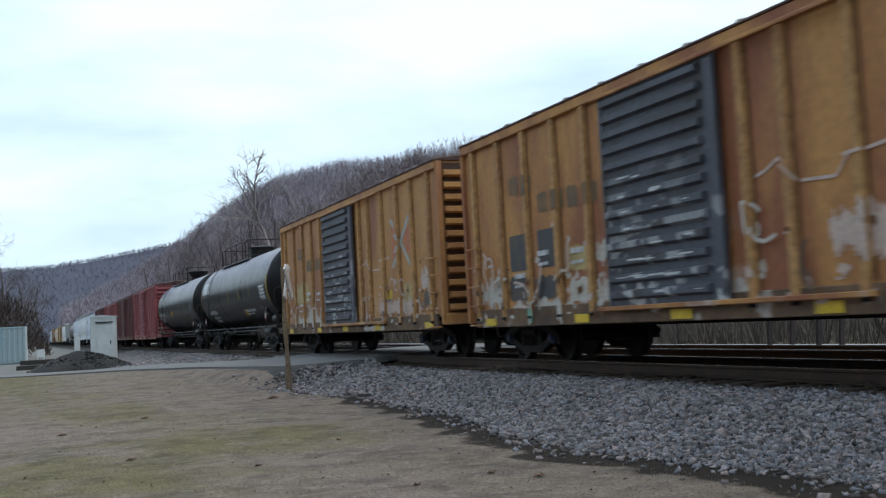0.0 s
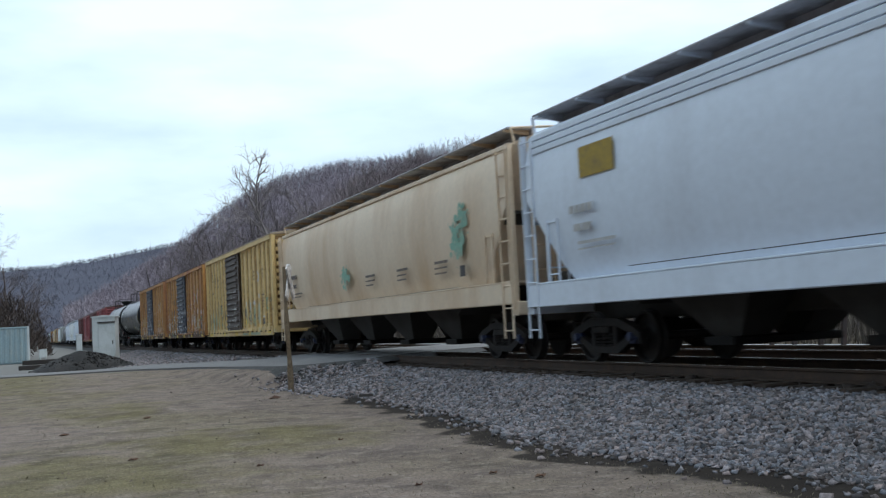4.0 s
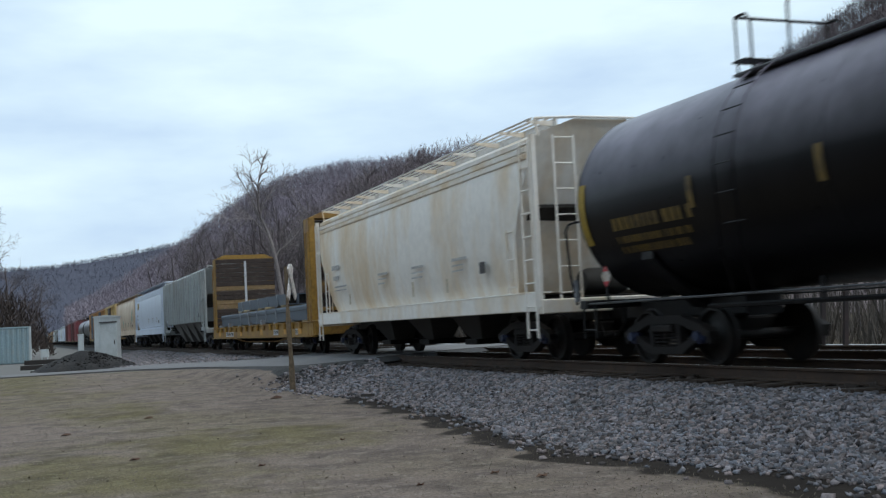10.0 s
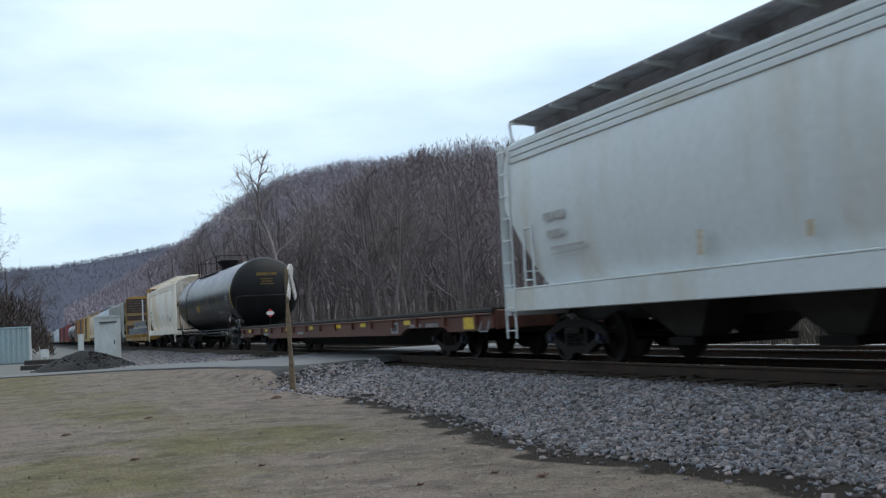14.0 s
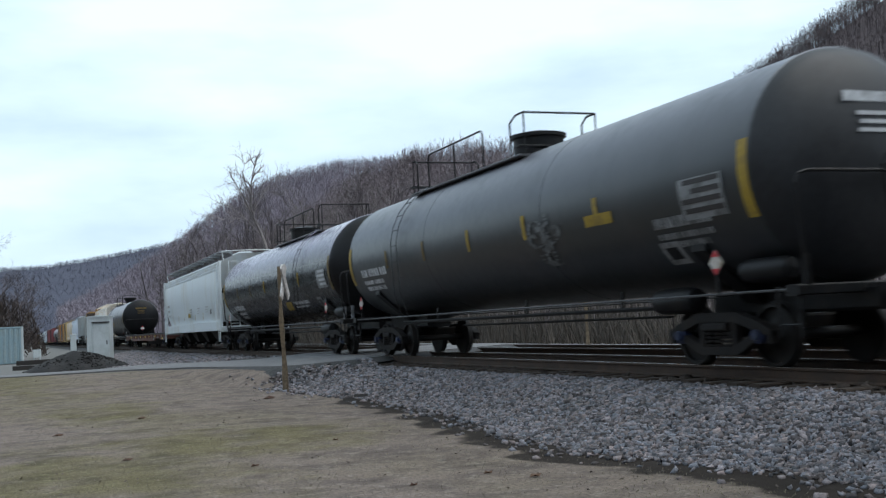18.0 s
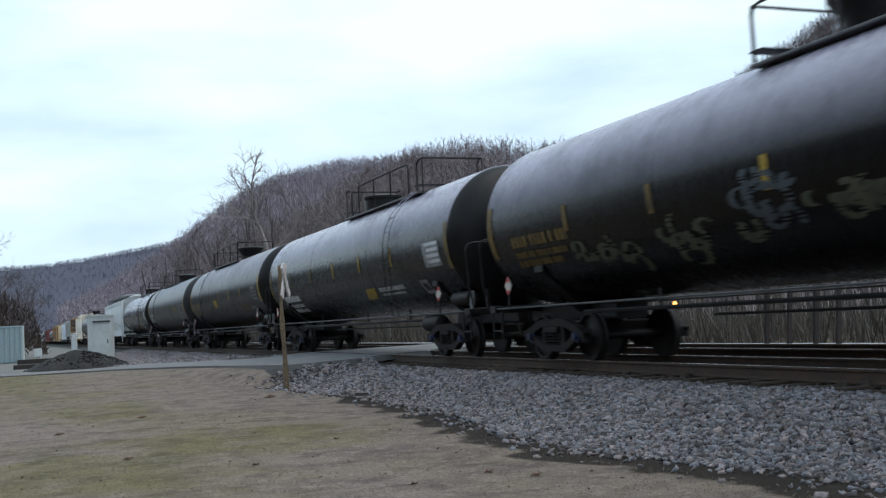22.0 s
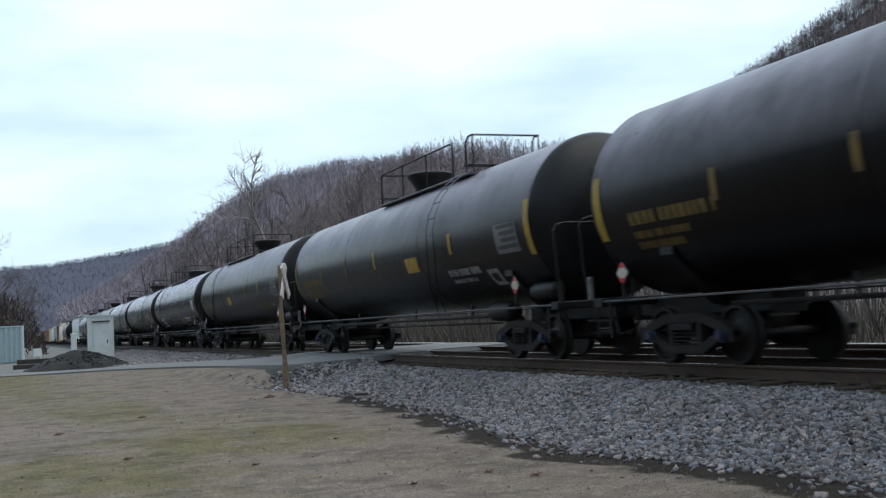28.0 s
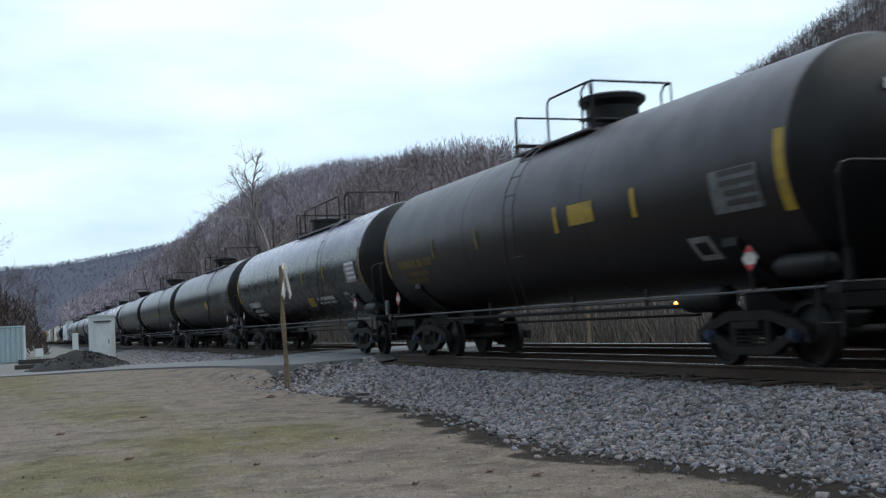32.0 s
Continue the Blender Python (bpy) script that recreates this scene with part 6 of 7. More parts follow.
    # looping spray paint low on both halves
    for lo, hi in ((door_y + 1.9, half - 0.3), (-half + 0.3, door_y - 1.9)):
        for mat, count, size in spray:
            g = Geo()
            for _ in range(count):
                order += 1
                spray_stroke(g, rg, rg.uniform(lo + 0.3, hi - 0.3), rg.uniform(1.05, 1.9), size, lo, hi, W, every, 0.006 + 0.0004 * order)
            tagged(part("spray_paint", g, mat, car, "looping spray-painted strokes"), "looping spray-painted strokes", kind="stuff")
    if spray:
        g = Geo()
        for k in range(26):
            row = rg.choice((0, 1, 1, 2, 2, 3, 3, 4, 5, 6, 7))
            z = Z0 + 0.12 + row * (Z1 - Z0 - 0.44) / 12 - 0.045 + rg.uniform(0, 0.05)
            y = door_y + rg.uniform(-1.15, 0.9)
            g.box(-W - 0.200, -W - 0.1955, y, y + rg.uniform(0.08, 0.45), z, z + rg.uniform(0.012, 0.04))
        tagged(part("door_scuffs", g, "mark_white", car), "white paint smears on the door", kind="stuff")
    return car


# ---- covered hoppers ----
def hopper_car(label, body, half=9.15, pitch=19.7, seed=1, grooves=False, ribs=0, bays=4, logo=None, sill=(1.09, 1.50), eave=4.12, walk_mat="walk_grey", blotch=False, ink="mark_faint", cut_top=2.95, streaks=(), badge=False, walk_up=0.0, grate=False):
    """A covered hopper: bulging or ribbed sides, open ladder ends, hatches and a roof walk, outlet bays below."""
    rnd = random.Random(seed)
    car = thing("hopper_car", label, "covered hopper car", "train")
    W = 1.55
    Z0 = sill[1] + 0.02 if sill else 1.50
    top = eave + (0.22 if ribs else 0.34)

    def outline(w, z0, z1, zt):
        """Half-rounded section: side bulging outwards and roof falling to the eaves."""
        if ribs:
            pts = [(w - 0.03, z0), (w, z0 + 0.1), (w, z1 - 0.02), (w - 0.06, z1 + 0.03), (0.55, zt)]
        else:
            pts = [(w - 0.20, z0), (w - 0.10, z0 + 0.35), (w - 0.02, z0 + 0.9), (w + 0.02, (z0 + z1) / 2 + 0.15), (w - 0.01, z1 - 0.55), (w - 0.10, z1 - 0.12), (w - 0.22, z1 + 0.05), (0.55, zt)]
        return pts + [(-a, b) for a, b in reversed(pts)]

    # the side sheets are cut back towards the ends at the bottom: rings lean in plan
    g = Geo()
    g.smooth = True
    pts = outline(W, Z0, eave, top)
    rings = []
    h = half - 0.12
    cut = 1.3 if not ribs else 1.75
    zc = cut_top

    def ring(e, deep):
        r = []
        for x, z in pts:
            pull = cut * (smoothstep(zc, Z0, z) if ribs else min(1, (zc - z) / (zc - Z0))) if z < zc else 0
            r.append((x, e * (h - pull - deep), z))
        return r

    rings = [ring(-1, 0.0), ring(-1, 0.01)] + [[(x, y, z) for x, z in pts] for y in (-h + cut + 0.4, -2.5, 2.5, h - cut - 0.4)] + [ring(1, 0.01), ring(1, 0.0)]
    g.loft(rings)
    shell = part("body", g, body, car)
    if ribs:
        for s in (-1, 1):
            for k in range(ribs):
                y = -h + 0.35 + k * (2 * h - 0.7) / (ribs - 1)
                z0 = Z0 + 0.02
                if abs(y) > h - cut:
                    z0 = Z0 + (zc - Z0) * min(1, (abs(y) - h + cut) / cut)
                if z0 < eave - 0.5:
                    out = [(y - 0.10, W - 0.01), (y - 0.085, W + 0.10), (y + 0.085, W + 0.10), (y + 0.10, W - 0.01)]
                    part("rib", Geo().prism([(s * p[1], p[0]) for p in out], "z", z0, eave - 0.05), body, car)
    if grooves:
        for s in (-1, 1):
            for k in range(3):
                z = eave - 0.40 + k * 0.13
                x = s * (W - 0.035 - 0.022 * k)
                part("groove_band", Geo().bar(x - 0.022, x + 0.022, -h + 0.15, h - 0.15, z, z + 0.10, 0.010), body, car)
    if not ribs and not grooves:
        for s in (-1, 1):
            part("eave_lip", Geo().bar(s * (W - 0.14) - 0.05, s * (W - 0.14) + 0.05, -h, h, eave - 0.07, eave + 0.03, 0.015), body, car)
    for s in (-1, 1):
        if sill:
            part("sill_ledge", Geo().bar(s * (W - 0.12) - 0.15, s * (W - 0.12) + 0.155, -half, half, sill[1] - 0.005, sill[1] + 0.028, 0.008), body, car)
            part("side_sill", Geo().bar(s * (W - 0.02) - 0.045, s * (W - 0.02) + 0.045, -half, half, sill[0], sill[1], 0.015), body, car)
        else:
            for e in (-1, 1):
                part("side_sill", Geo().bar(s * (W - 0.1) - 0.05, s * (W - 0.1) + 0.05, min(e * half, e * (half - 1.9)), max(e * half, e * (half - 1.9)), 1.02, 1.2, 0.015), body, car)
    # slope sheets and outlet bays
    for e in (-1, 1):
        g = Geo()
        a = e * (half - 0.45)
        b = e * (half - 3.4)
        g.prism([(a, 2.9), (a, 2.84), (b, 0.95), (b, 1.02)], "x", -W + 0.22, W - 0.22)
        part("slope_sheet", g, "hop_under", car, "sloping end sheet, shade put into its dark colour")
        for s in (-1, 1):
            ladder(car, s * (W + 0.03), e * (half - 0.22), 0.45, eave - 0.1, body, 0.40)
            ladder(car, s * (W + 0.0), e * (half - 1.05), sill[1] if sill else 1.2, 2.5, body, 0.36)
            part("corner_post", Geo().bar(s * (W - 0.04) - 0.05, s * (W - 0.04) + 0.05, e * half - 0.06, e * half + 0.06, 1.0, eave, 0.015), body, car)
        part("end_sill", Geo().bar(-W + 0.02, W - 0.02, e * half - 0.12, e * half + 0.12, 0.88, 1.14, 0.02), body, car)
        ladder(car, -0.9, e * (half + 0.05), 1.1, eave, body, 0.42, False)
        g = Geo().bar(-1.0, 1.0, e * (half - 0.35) - 0.3, e * (half - 0.35) + 0.3, 1.14, 1.18, 0.01)
        part("end_platform", g, "steel_dark", car)
        g = Geo()
        g.smooth = True
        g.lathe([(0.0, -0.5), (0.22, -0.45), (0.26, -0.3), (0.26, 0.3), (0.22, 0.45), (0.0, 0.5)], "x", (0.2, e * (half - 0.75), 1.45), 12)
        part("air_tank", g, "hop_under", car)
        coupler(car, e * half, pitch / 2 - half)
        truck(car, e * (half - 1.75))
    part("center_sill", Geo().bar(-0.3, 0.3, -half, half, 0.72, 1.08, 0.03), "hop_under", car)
    span = 2 * (half - 3.2)
    for k in range(bays):
        y = -half + 3.2 + span * (k + 0.5) / bays
        w = span / bays / 2 - 0.03
        g = Geo()
        for s in (-1, 1):
            x0, x1 = (0.12, W - 0.16)
            top_r = [(s * x0, y - w, 1.55), (s * x1, y - w, 1.55), (s * x1, y + w, 1.55), (s * x0, y + w, 1.55)]
            bot_r = [(s * 0.30, y - 0.3, 0.42), (s * 0.80, y - 0.3, 0.42), (s * 0.80, y + 0.3, 0.42), (s * 0.30, y + 0.3, 0.42)]
            g.loft([top_r, bot_r])
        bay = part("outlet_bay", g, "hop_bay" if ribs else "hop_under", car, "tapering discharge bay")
        part("outlet_gate", Geo().bar(-0.95, 0.95, y - 0.34, y + 0.34, 0.30, 0.42, 0.02), "steel_dark", bay)
    # roof walk and hatches
    wz = eave + (0.33 if not ribs else 0.17) + walk_up
    for s in (-1, 1):
        x = s * (1.12 if not ribs else 0.85)
        walk_part = Geo().bar(x - 0.28, x + 0.28, -h + 0.1, h - 0.1, wz, wz + 0.035, 0.01)
        if grate:
            walk_part = Geo()
            for k in range(4):
                walk_part.bar(x - 0.28 + 0.17 * k, x - 0.23 + 0.17 * k, -h + 0.1, h - 0.1, wz, wz + 0.03, 0.006)
        rw = part("roof_walk", walk_part, walk_mat, car, "grated roof walk")
        part("walk_riser", Geo().bar(x - s * 0.26 - 0.012, x - s * 0.26 + 0.012, -h + 0.1, h - 0.1, wz - 0.22, wz - 0.002, 0.004), walk_mat, rw)
        n = 13
        for k in range(n):
            y = -h + 0.25 + k * (2 * h - 0.5) / (n - 1)
            part("walk_bracket", Geo().prism([(x - 0.28, wz), (x + 0.29, wz), (x + 0.28, wz - 0.035), (x - 0.24, wz - 0.10)] if s > 0 else
                                             [(x + 0.28, wz), (x - 0.29, wz), (x - 0.28, wz - 0.035), (x + 0.24, wz - 0.10)], "y", y - 0.03, y + 0.03), body, rw)
    for k in range(5):
        y = -h + 1.4 + k * (2 * h - 2.8) / 4.4
        part("hatch_cover", Geo().bar(-0.33, 0.33, y, y + 2.9, top - 0.02, top + 0.16, 0.05), body, car)
    for e in (-1, 1):
        part("walk_rail", Geo().pipe([(-1.3, e * h, eave), (-1.36, e * (h - 0.02), wz), (-0.6, e * (h + 0.1), wz + 0.02), (0.6, e * (h + 0.1), wz + 0.02), (1.36, e * (h - 0.02), wz), (1.3, e * h, eave)], 0.025), body, car)
    # marks
    x = -W - 0.045 if not ribs else -W - 0.012
    bars(car, half - 2.6, half - 1.8, 2.50, x, ink, 1, 0.13, seed, "lettering")
    bars(car, half - 2.5, half - 1.9, 2.20, x + 0.01, ink, 1, 0.12, seed + 2, "lettering")
    bars(car, half - 3.2, half - 2.0, 1.98, x + 0.02, ink, 2, 0.05, seed + 1, "small_print")
    for k in range(3):
        y = -half + 3.2 + k * 2.6
        bars(car, y, y + 0.8, 2.1, x + 0.015, ink, 3, 0.06, seed + 6 + k, "small_print")
    plate(car, "notice_panel", "mark_dark", -half + 2.25, -half + 2.5, 1.75, 1.98, x + 0.02, "small dark notice panel", 0.02)
    if logo:
        plate(car, "emblem", logo, half - 3.3, half - 2.2, 3.05, 3.55, x + 0.01, "solid coloured emblem panel")
    if badge:
        plate(car, "small_emblem", "mark_yellow", -0.8, -0.18, 1.72, 1.95, x + 0.02, "small yellow panel on the side", 0.02)
    if streaks:
        for y, z0, z1 in streaks:
            part("rust_streak", Geo().box(x - 0.006, x, y - 0.07, y + 0.07, z0, z1), "streak_tan", car, "pale brown rust streak")
    if blotch:
        rg = random.Random(seed)
        for cy, cz, s in ((1.4, 2.2, 0.45), (-half + 2.6, 2.5, 0.55), (-half + 2.2, 2.95, 0.4)):
            g = Geo()
            for k in range(110):
                a, z, r = rg.gauss(cy, s * 0.34), rg.gauss(cz, s * 0.34), s * abs(rg.gauss(0, 0.08)) + 0.006
                ring = [(a + r * math.cos(j * 0.785), z + r * math.sin(j * 0.785)) for j in range(8)]
                g.add([(x - 0.004 - k * 0.00004, p, q) for p, q in ring], [tuple(range(8))])
            tagged(part("spray_cloud", g, "mark_teal", car), "soft cloud of green spray paint", kind="stuff")
    return car


# ---- flat cars ----
def bulkhead_flat(label, half=9.9, pitch=20.9):
    """A yellow bulkhead flat car; its load is chained down with it."""
    car = thing("bulkhead_flat_car", label, "railway flat car", "train")
    W = 1.45
    part("deck", Geo().bar(-W, W, -half, half, 0.98, 1.04, 0.02), "deck_wood", car)
    for s in (-1, 1):
        part("side_sill", Geo().bar(s * W - 0.04, s * W + 0.04, -half, half, 0.60, 1.04, 0.02), "flat_yellow", car)
        part("lower_flange", Geo().bar(s * W - 0.1, s * W + 0.1, -half, half, 0.57, 0.60, 0.01), "flat_yellow", car)
        part("upper_flange", Geo().bar(s * W - 0.1, s * W + 0.1, -half, half, 1.042, 1.075, 0.01), "flat_yellow", car)
        for k in range(15):
            y = -half + 1.5 + k * (2 * half - 3.0) / 14
            part("stake_pocket", Geo().bar(s * (W + 0.10) - 0.05, s * (W + 0.10) + 0.05, y - 0.08, y + 0.08, 0.86, 1.09, 0.02), "flat_yellow", car)
            if k % 2:
                part("chain_ratchet", Geo().bar(s * (W + 0.02) - 0.07, s * (W + 0.02) + 0.07, y + 0.4, y + 0.6, 1.076, 1.13 + 0.07 * (k % 3), 0.03), "pipe_grey", car)
        part("truss_rod", Geo().pipe([(s * 1.2, -half + 3.4, 0.6), (s * 1.2, -3.0, 0.42), (s * 1.2, 3.0, 0.42), (s * 1.2, half - 3.4, 0.6)], 0.025), "flat_yellow", car)
    for y, w in ((-1.7, 0.4), (-5.85, 0.45), (-6.48, 0.4), (-8.1, 0.5), (2.6, 0.4), (5.4, 0.45), (8.0, 0.5)):
        plate(car, "reflector", "paint_amber", y - w / 2, y + w / 2, 0.68, 0.92, -W - 0.043, "faded amber paint panel")
    for y0, y1 in ((-4.75, -3.95), (-7.8, -7.45), (4.4, 5.0), (5.1, 6.3)):
        board = plate(car, "notice_panel", "mark_white", y0, y1, 0.66, 0.86, -W - 0.043, "white stencilled panel")
        g = Geo()
        n = max(2, int((y1 - y0) / 0.16))
        for k in range(n):
            a = y0 + 0.04 + k * (y1 - y0 - 0.06) / n
            g.box(-W - 0.054, -W - 0.0495, a, a + 0.09, 0.71, 0.82)
        tagged(part("lettering", g, "mark_dark", board), kind="stuff")
    part("center_sill", Geo().bar(-0.35, 0.35, -half, half, 0.5, 1.0, 0.03), "steel_dark", car)
    for e in (-1, 1):
        y = e * (half - 0.55)
        b = part("bulkhead", Geo().prism([(-W, 4.42), (-W + 0.45, 4.62), (W - 0.45, 4.62), (W, 4.42)], "y", y - 0.36, y + 0.36), "flat_yellow", car, "tall yellow steel bulkhead")
        for s in (-1, 1):
            part("upright", Geo().bar(s * (W - 0.11) - 0.11, s * (W - 0.11) + 0.11, y - 0.35, y + 0.35, 1.10, 4.42, 0.03), "flat_yellow", b)
        part("center_post", Geo().bar(-0.07, 0.07, y - 0.1, y + 0.1, 1.1, 4.42, 0.02), "flat_yellow", b)
        for k in range(4):
            z = 1.4 + k * 0.8
            part("cross_beam", Geo().bar(-W + 0.22, W - 0.22, y + e * 0.05 - 0.08, y + e * 0.05 + 0.08, z, z + 0.12, 0.02), "flat_yellow", b)
        rnd = random.Random(4 + e)
        for k in range(15):
            z = 1.12 + k * 0.22
            mat = "plank_new" if k in (4, 5, 8) else "plank_brown"
            part("plank", Geo().bar(-W + 0.02, W - 0.02, y - e * 0.42 - 0.035 + rnd.uniform(-0.008, 0.008), y - e * 0.42 + 0.035, z, z + 0.205, 0.012), mat, b)
        part("load_strap", Geo().bar(-0.06, 0.05, y - e * 0.47 - 0.015, y - e * 0.47 + 0.015, 1.4, 4.3, 0.004), "mark_white", b, "white vertical strip")
        ladder(car, -W - 0.03, y + e * 0.1, 0.6, 4.0, "flat_yellow", 0.4)
        coupler(car, e * half, pitch / 2 - half)
        truck(car, e * (half - 2.4))
        part("end_sill", Geo().bar(-W, W, e * half - 0.1, e * half + 0.08, 0.62, 1.1, 0.02), "flat_yellow", car)
    # steel sections on timbers: beams below, hollow sections above
    ld = part("steel_bundle", Geo().bar(-0.9, 0.9, -8.5, 8.5, 1.2, 1.55, 0.02), "steel_dark", car, "blue-grey steel beams lashed together")
    for k in range(5):
        x = -1.28 + k * 0.51
        out = [(x, 1.14), (x + 0.46, 1.14), (x + 0.46, 1.19), (x + 0.26, 1.20), (x + 0.26, 1.60), (x + 0.46, 1.61), (x + 0.46, 1.66), (x, 1.66), (x, 1.61), (x + 0.10, 1.60), (x + 0.10, 1.20), (x, 1.19)]
        if k == 0:
            out = [(x, 1.14), (x + 0.46, 1.14), (x + 0.46, 1.66), (x, 1.66), (x - 0.03, 1.60), (x - 0.03, 1.49), (x, 1.47), (x, 1.20)]
        part("steel_section", Geo().prism(out, "y", -8.55 + 0.06 * (k % 2), 8.55 - 0.1 * (k % 2)), "load_steel", ld)
    for k in range(8):
        y = -8.1 + k * 2.3
        part("timber", Geo().bar(-1.38, 1.25, y - 0.07, y + 0.07, 1.045, 1.138, 0.01), "lumber", ld)
    up = part("steel_bundle", Geo().bar(-1.0, 0.8, -4.2, 4.6, 1.80, 2.10, 0.02), "steel_dark", car, "blue-grey hollow steel sections stacked on the beams")
    for k in range(5):
        x = -1.14 + k * 0.42
        g = Geo()
        y0, y1 = -4.85, 5.0
        g.box(x, x + 0.03, y0, y1, 1.76, 2.16).box(x + 0.37, x + 0.40, y0, y1, 1.76, 2.16).box(x + 0.03, x + 0.37, y0, y1, 1.76, 1.79).box(x + 0.03, x + 0.37, y0, y1, 2.13, 2.16)
        part("steel_section", g, "load_steel", up)
        # solid dark block stands in for the shade inside the section
        part("section_hollow", Geo().box(x + 0.031, x + 0.369, y0 + 0.12, y1 - 0.12, 1.791, 2.129), "steel_dark", up, "dark block for the shade inside the section")
    for k in range(5):
        y = -4.4 + k * 2.15
        part("timber", Geo().bar(-1.42 if k % 2 else -1.26, 1.2, y - 0.08, y + 0.08, 1.664, 1.756, 0.01), "lumber", up)
    for y in (-3.4, -1.6, 0.2, 2.0, 3.8):
        part("strap", Geo().pipe([(-1.40, y - 0.55, 1.1), (-1.335, y - 0.42, 1.30), (-1.335, y - 0.18, 1.66), (-1.16, y, 1.77), (-1.16, y + 0.22, 2.165), (0.95, y + 0.24, 2.18)], 0.018, 5), "strap_pale", car)
    return car


def empty_flat(label, half=13.35, pitch=27.0):
    """A long low rust-red flat car with nothing on it."""
    car = thing("flat_car", label, "railway flat car", "train")
    W = 1.48
    part("deck", Geo().bar(-W - 0.07, W + 0.07, -half, half, 0.968, 1.06, 0.02), "deck_wood", car, "dark plank deck")
    for s in (-1, 1):
        x = s * W
        low = [(half, 0.67), (half - 0.55, 0.62), (half - 2.4, 0.60), (half - 2.75, 0.71), (half - 5.2, 0.71), (half - 5.75, 0.55)]
        out = [(-y, z) for y, z in low] + low[::-1] + [(half, 0.955), (-half, 0.955)]
        part("side_sill", Geo().prism(out, "x", x - 0.05, x + 0.05), "flat_red", car)
        part("sill_lip", Geo().bar(x - 0.09, x + 0.09, -half, half, 0.915, 0.965, 0.015), "flat_red", car)
        for k in range(15):
            y = -half + 0.8 + k * (2 * half - 1.6) / 14
            part("stake_pocket", Geo().bar(x + s * 0.08 - 0.04, x + s * 0.08 + 0.04, y - 0.06, y + 0.06, 0.74, 0.95, 0.012), "flat_red", car)
    for y in (11.4, 8.2, 4.6, 1.2, -2.1, -4.56, -8.2):
        plate(car, "reflector", "reflector_yellow", y - 0.24, y + 0.24, 0.80, 0.91, -W - 0.053, "bright yellow reflector")
    plate(car, "end_reflector", "reflector_yellow", -12.38, -11.82, 0.65, 0.90, -W - 0.055, "large bright yellow panel")
    for y in (half - 5.2, 2.6, -8.85, -9.95):
        bars(car, y - 0.35, y + 0.45, 0.66 if y > -8 else 0.73, -W - 0.053, "mark_pale", 1, 0.08, int(y * 7) % 9, "lettering")
    plate(car, "notice_panel", "mark_pale", -7.52, -6.96, 0.60, 0.88, -W - 0.053, "pale notice panel")
    plate(car, "notice", "mark_dark", -7.42, -7.06, 0.66, 0.82, -W - 0.060, "dark sheet on the notice panel")
    part("center_sill", Geo().prism([(-half, 0.55), (-half + 5.4, 0.5), (-half + 6.6, 0.26), (half - 6.6, 0.26), (half - 5.4, 0.5), (half, 0.55), (half, 0.95), (-half, 0.95)], "x", -0.35, 0.35), "steel_dark", car)
    for e in (-1, 1):
        part("end_sill", Geo().bar(-W, W, e * half - 0.1, e * half + 0.06, 0.64, 1.02, 0.02), "flat_red", car)
        coupler(car, e * half, pitch / 2 - half)
        truck(car, e * (half - 3.6))
        part("grab_iron", Geo().pipe([(-W - 0.02, e * (half - 0.2), 0.9), (-W - 0.1, e * (half - 0.2), 0.6), (-W - 0.1, e * (half - 0.6), 0.6), (-W - 0.02, e * (half - 0.6), 0.9)], 0.014, 5), "pipe_grey", car)
    return car


# ---- the train: front end of each car at the start, in metres along the track ----
def place(car, front, pitch):
    y = front - pitch / 2 + (1.1 if "tank" in car.name else 0.5 if "box" in car.name else 0.35)
    car.location = (TRACK, y, 0)
    CARS.append((car, y))
    return car


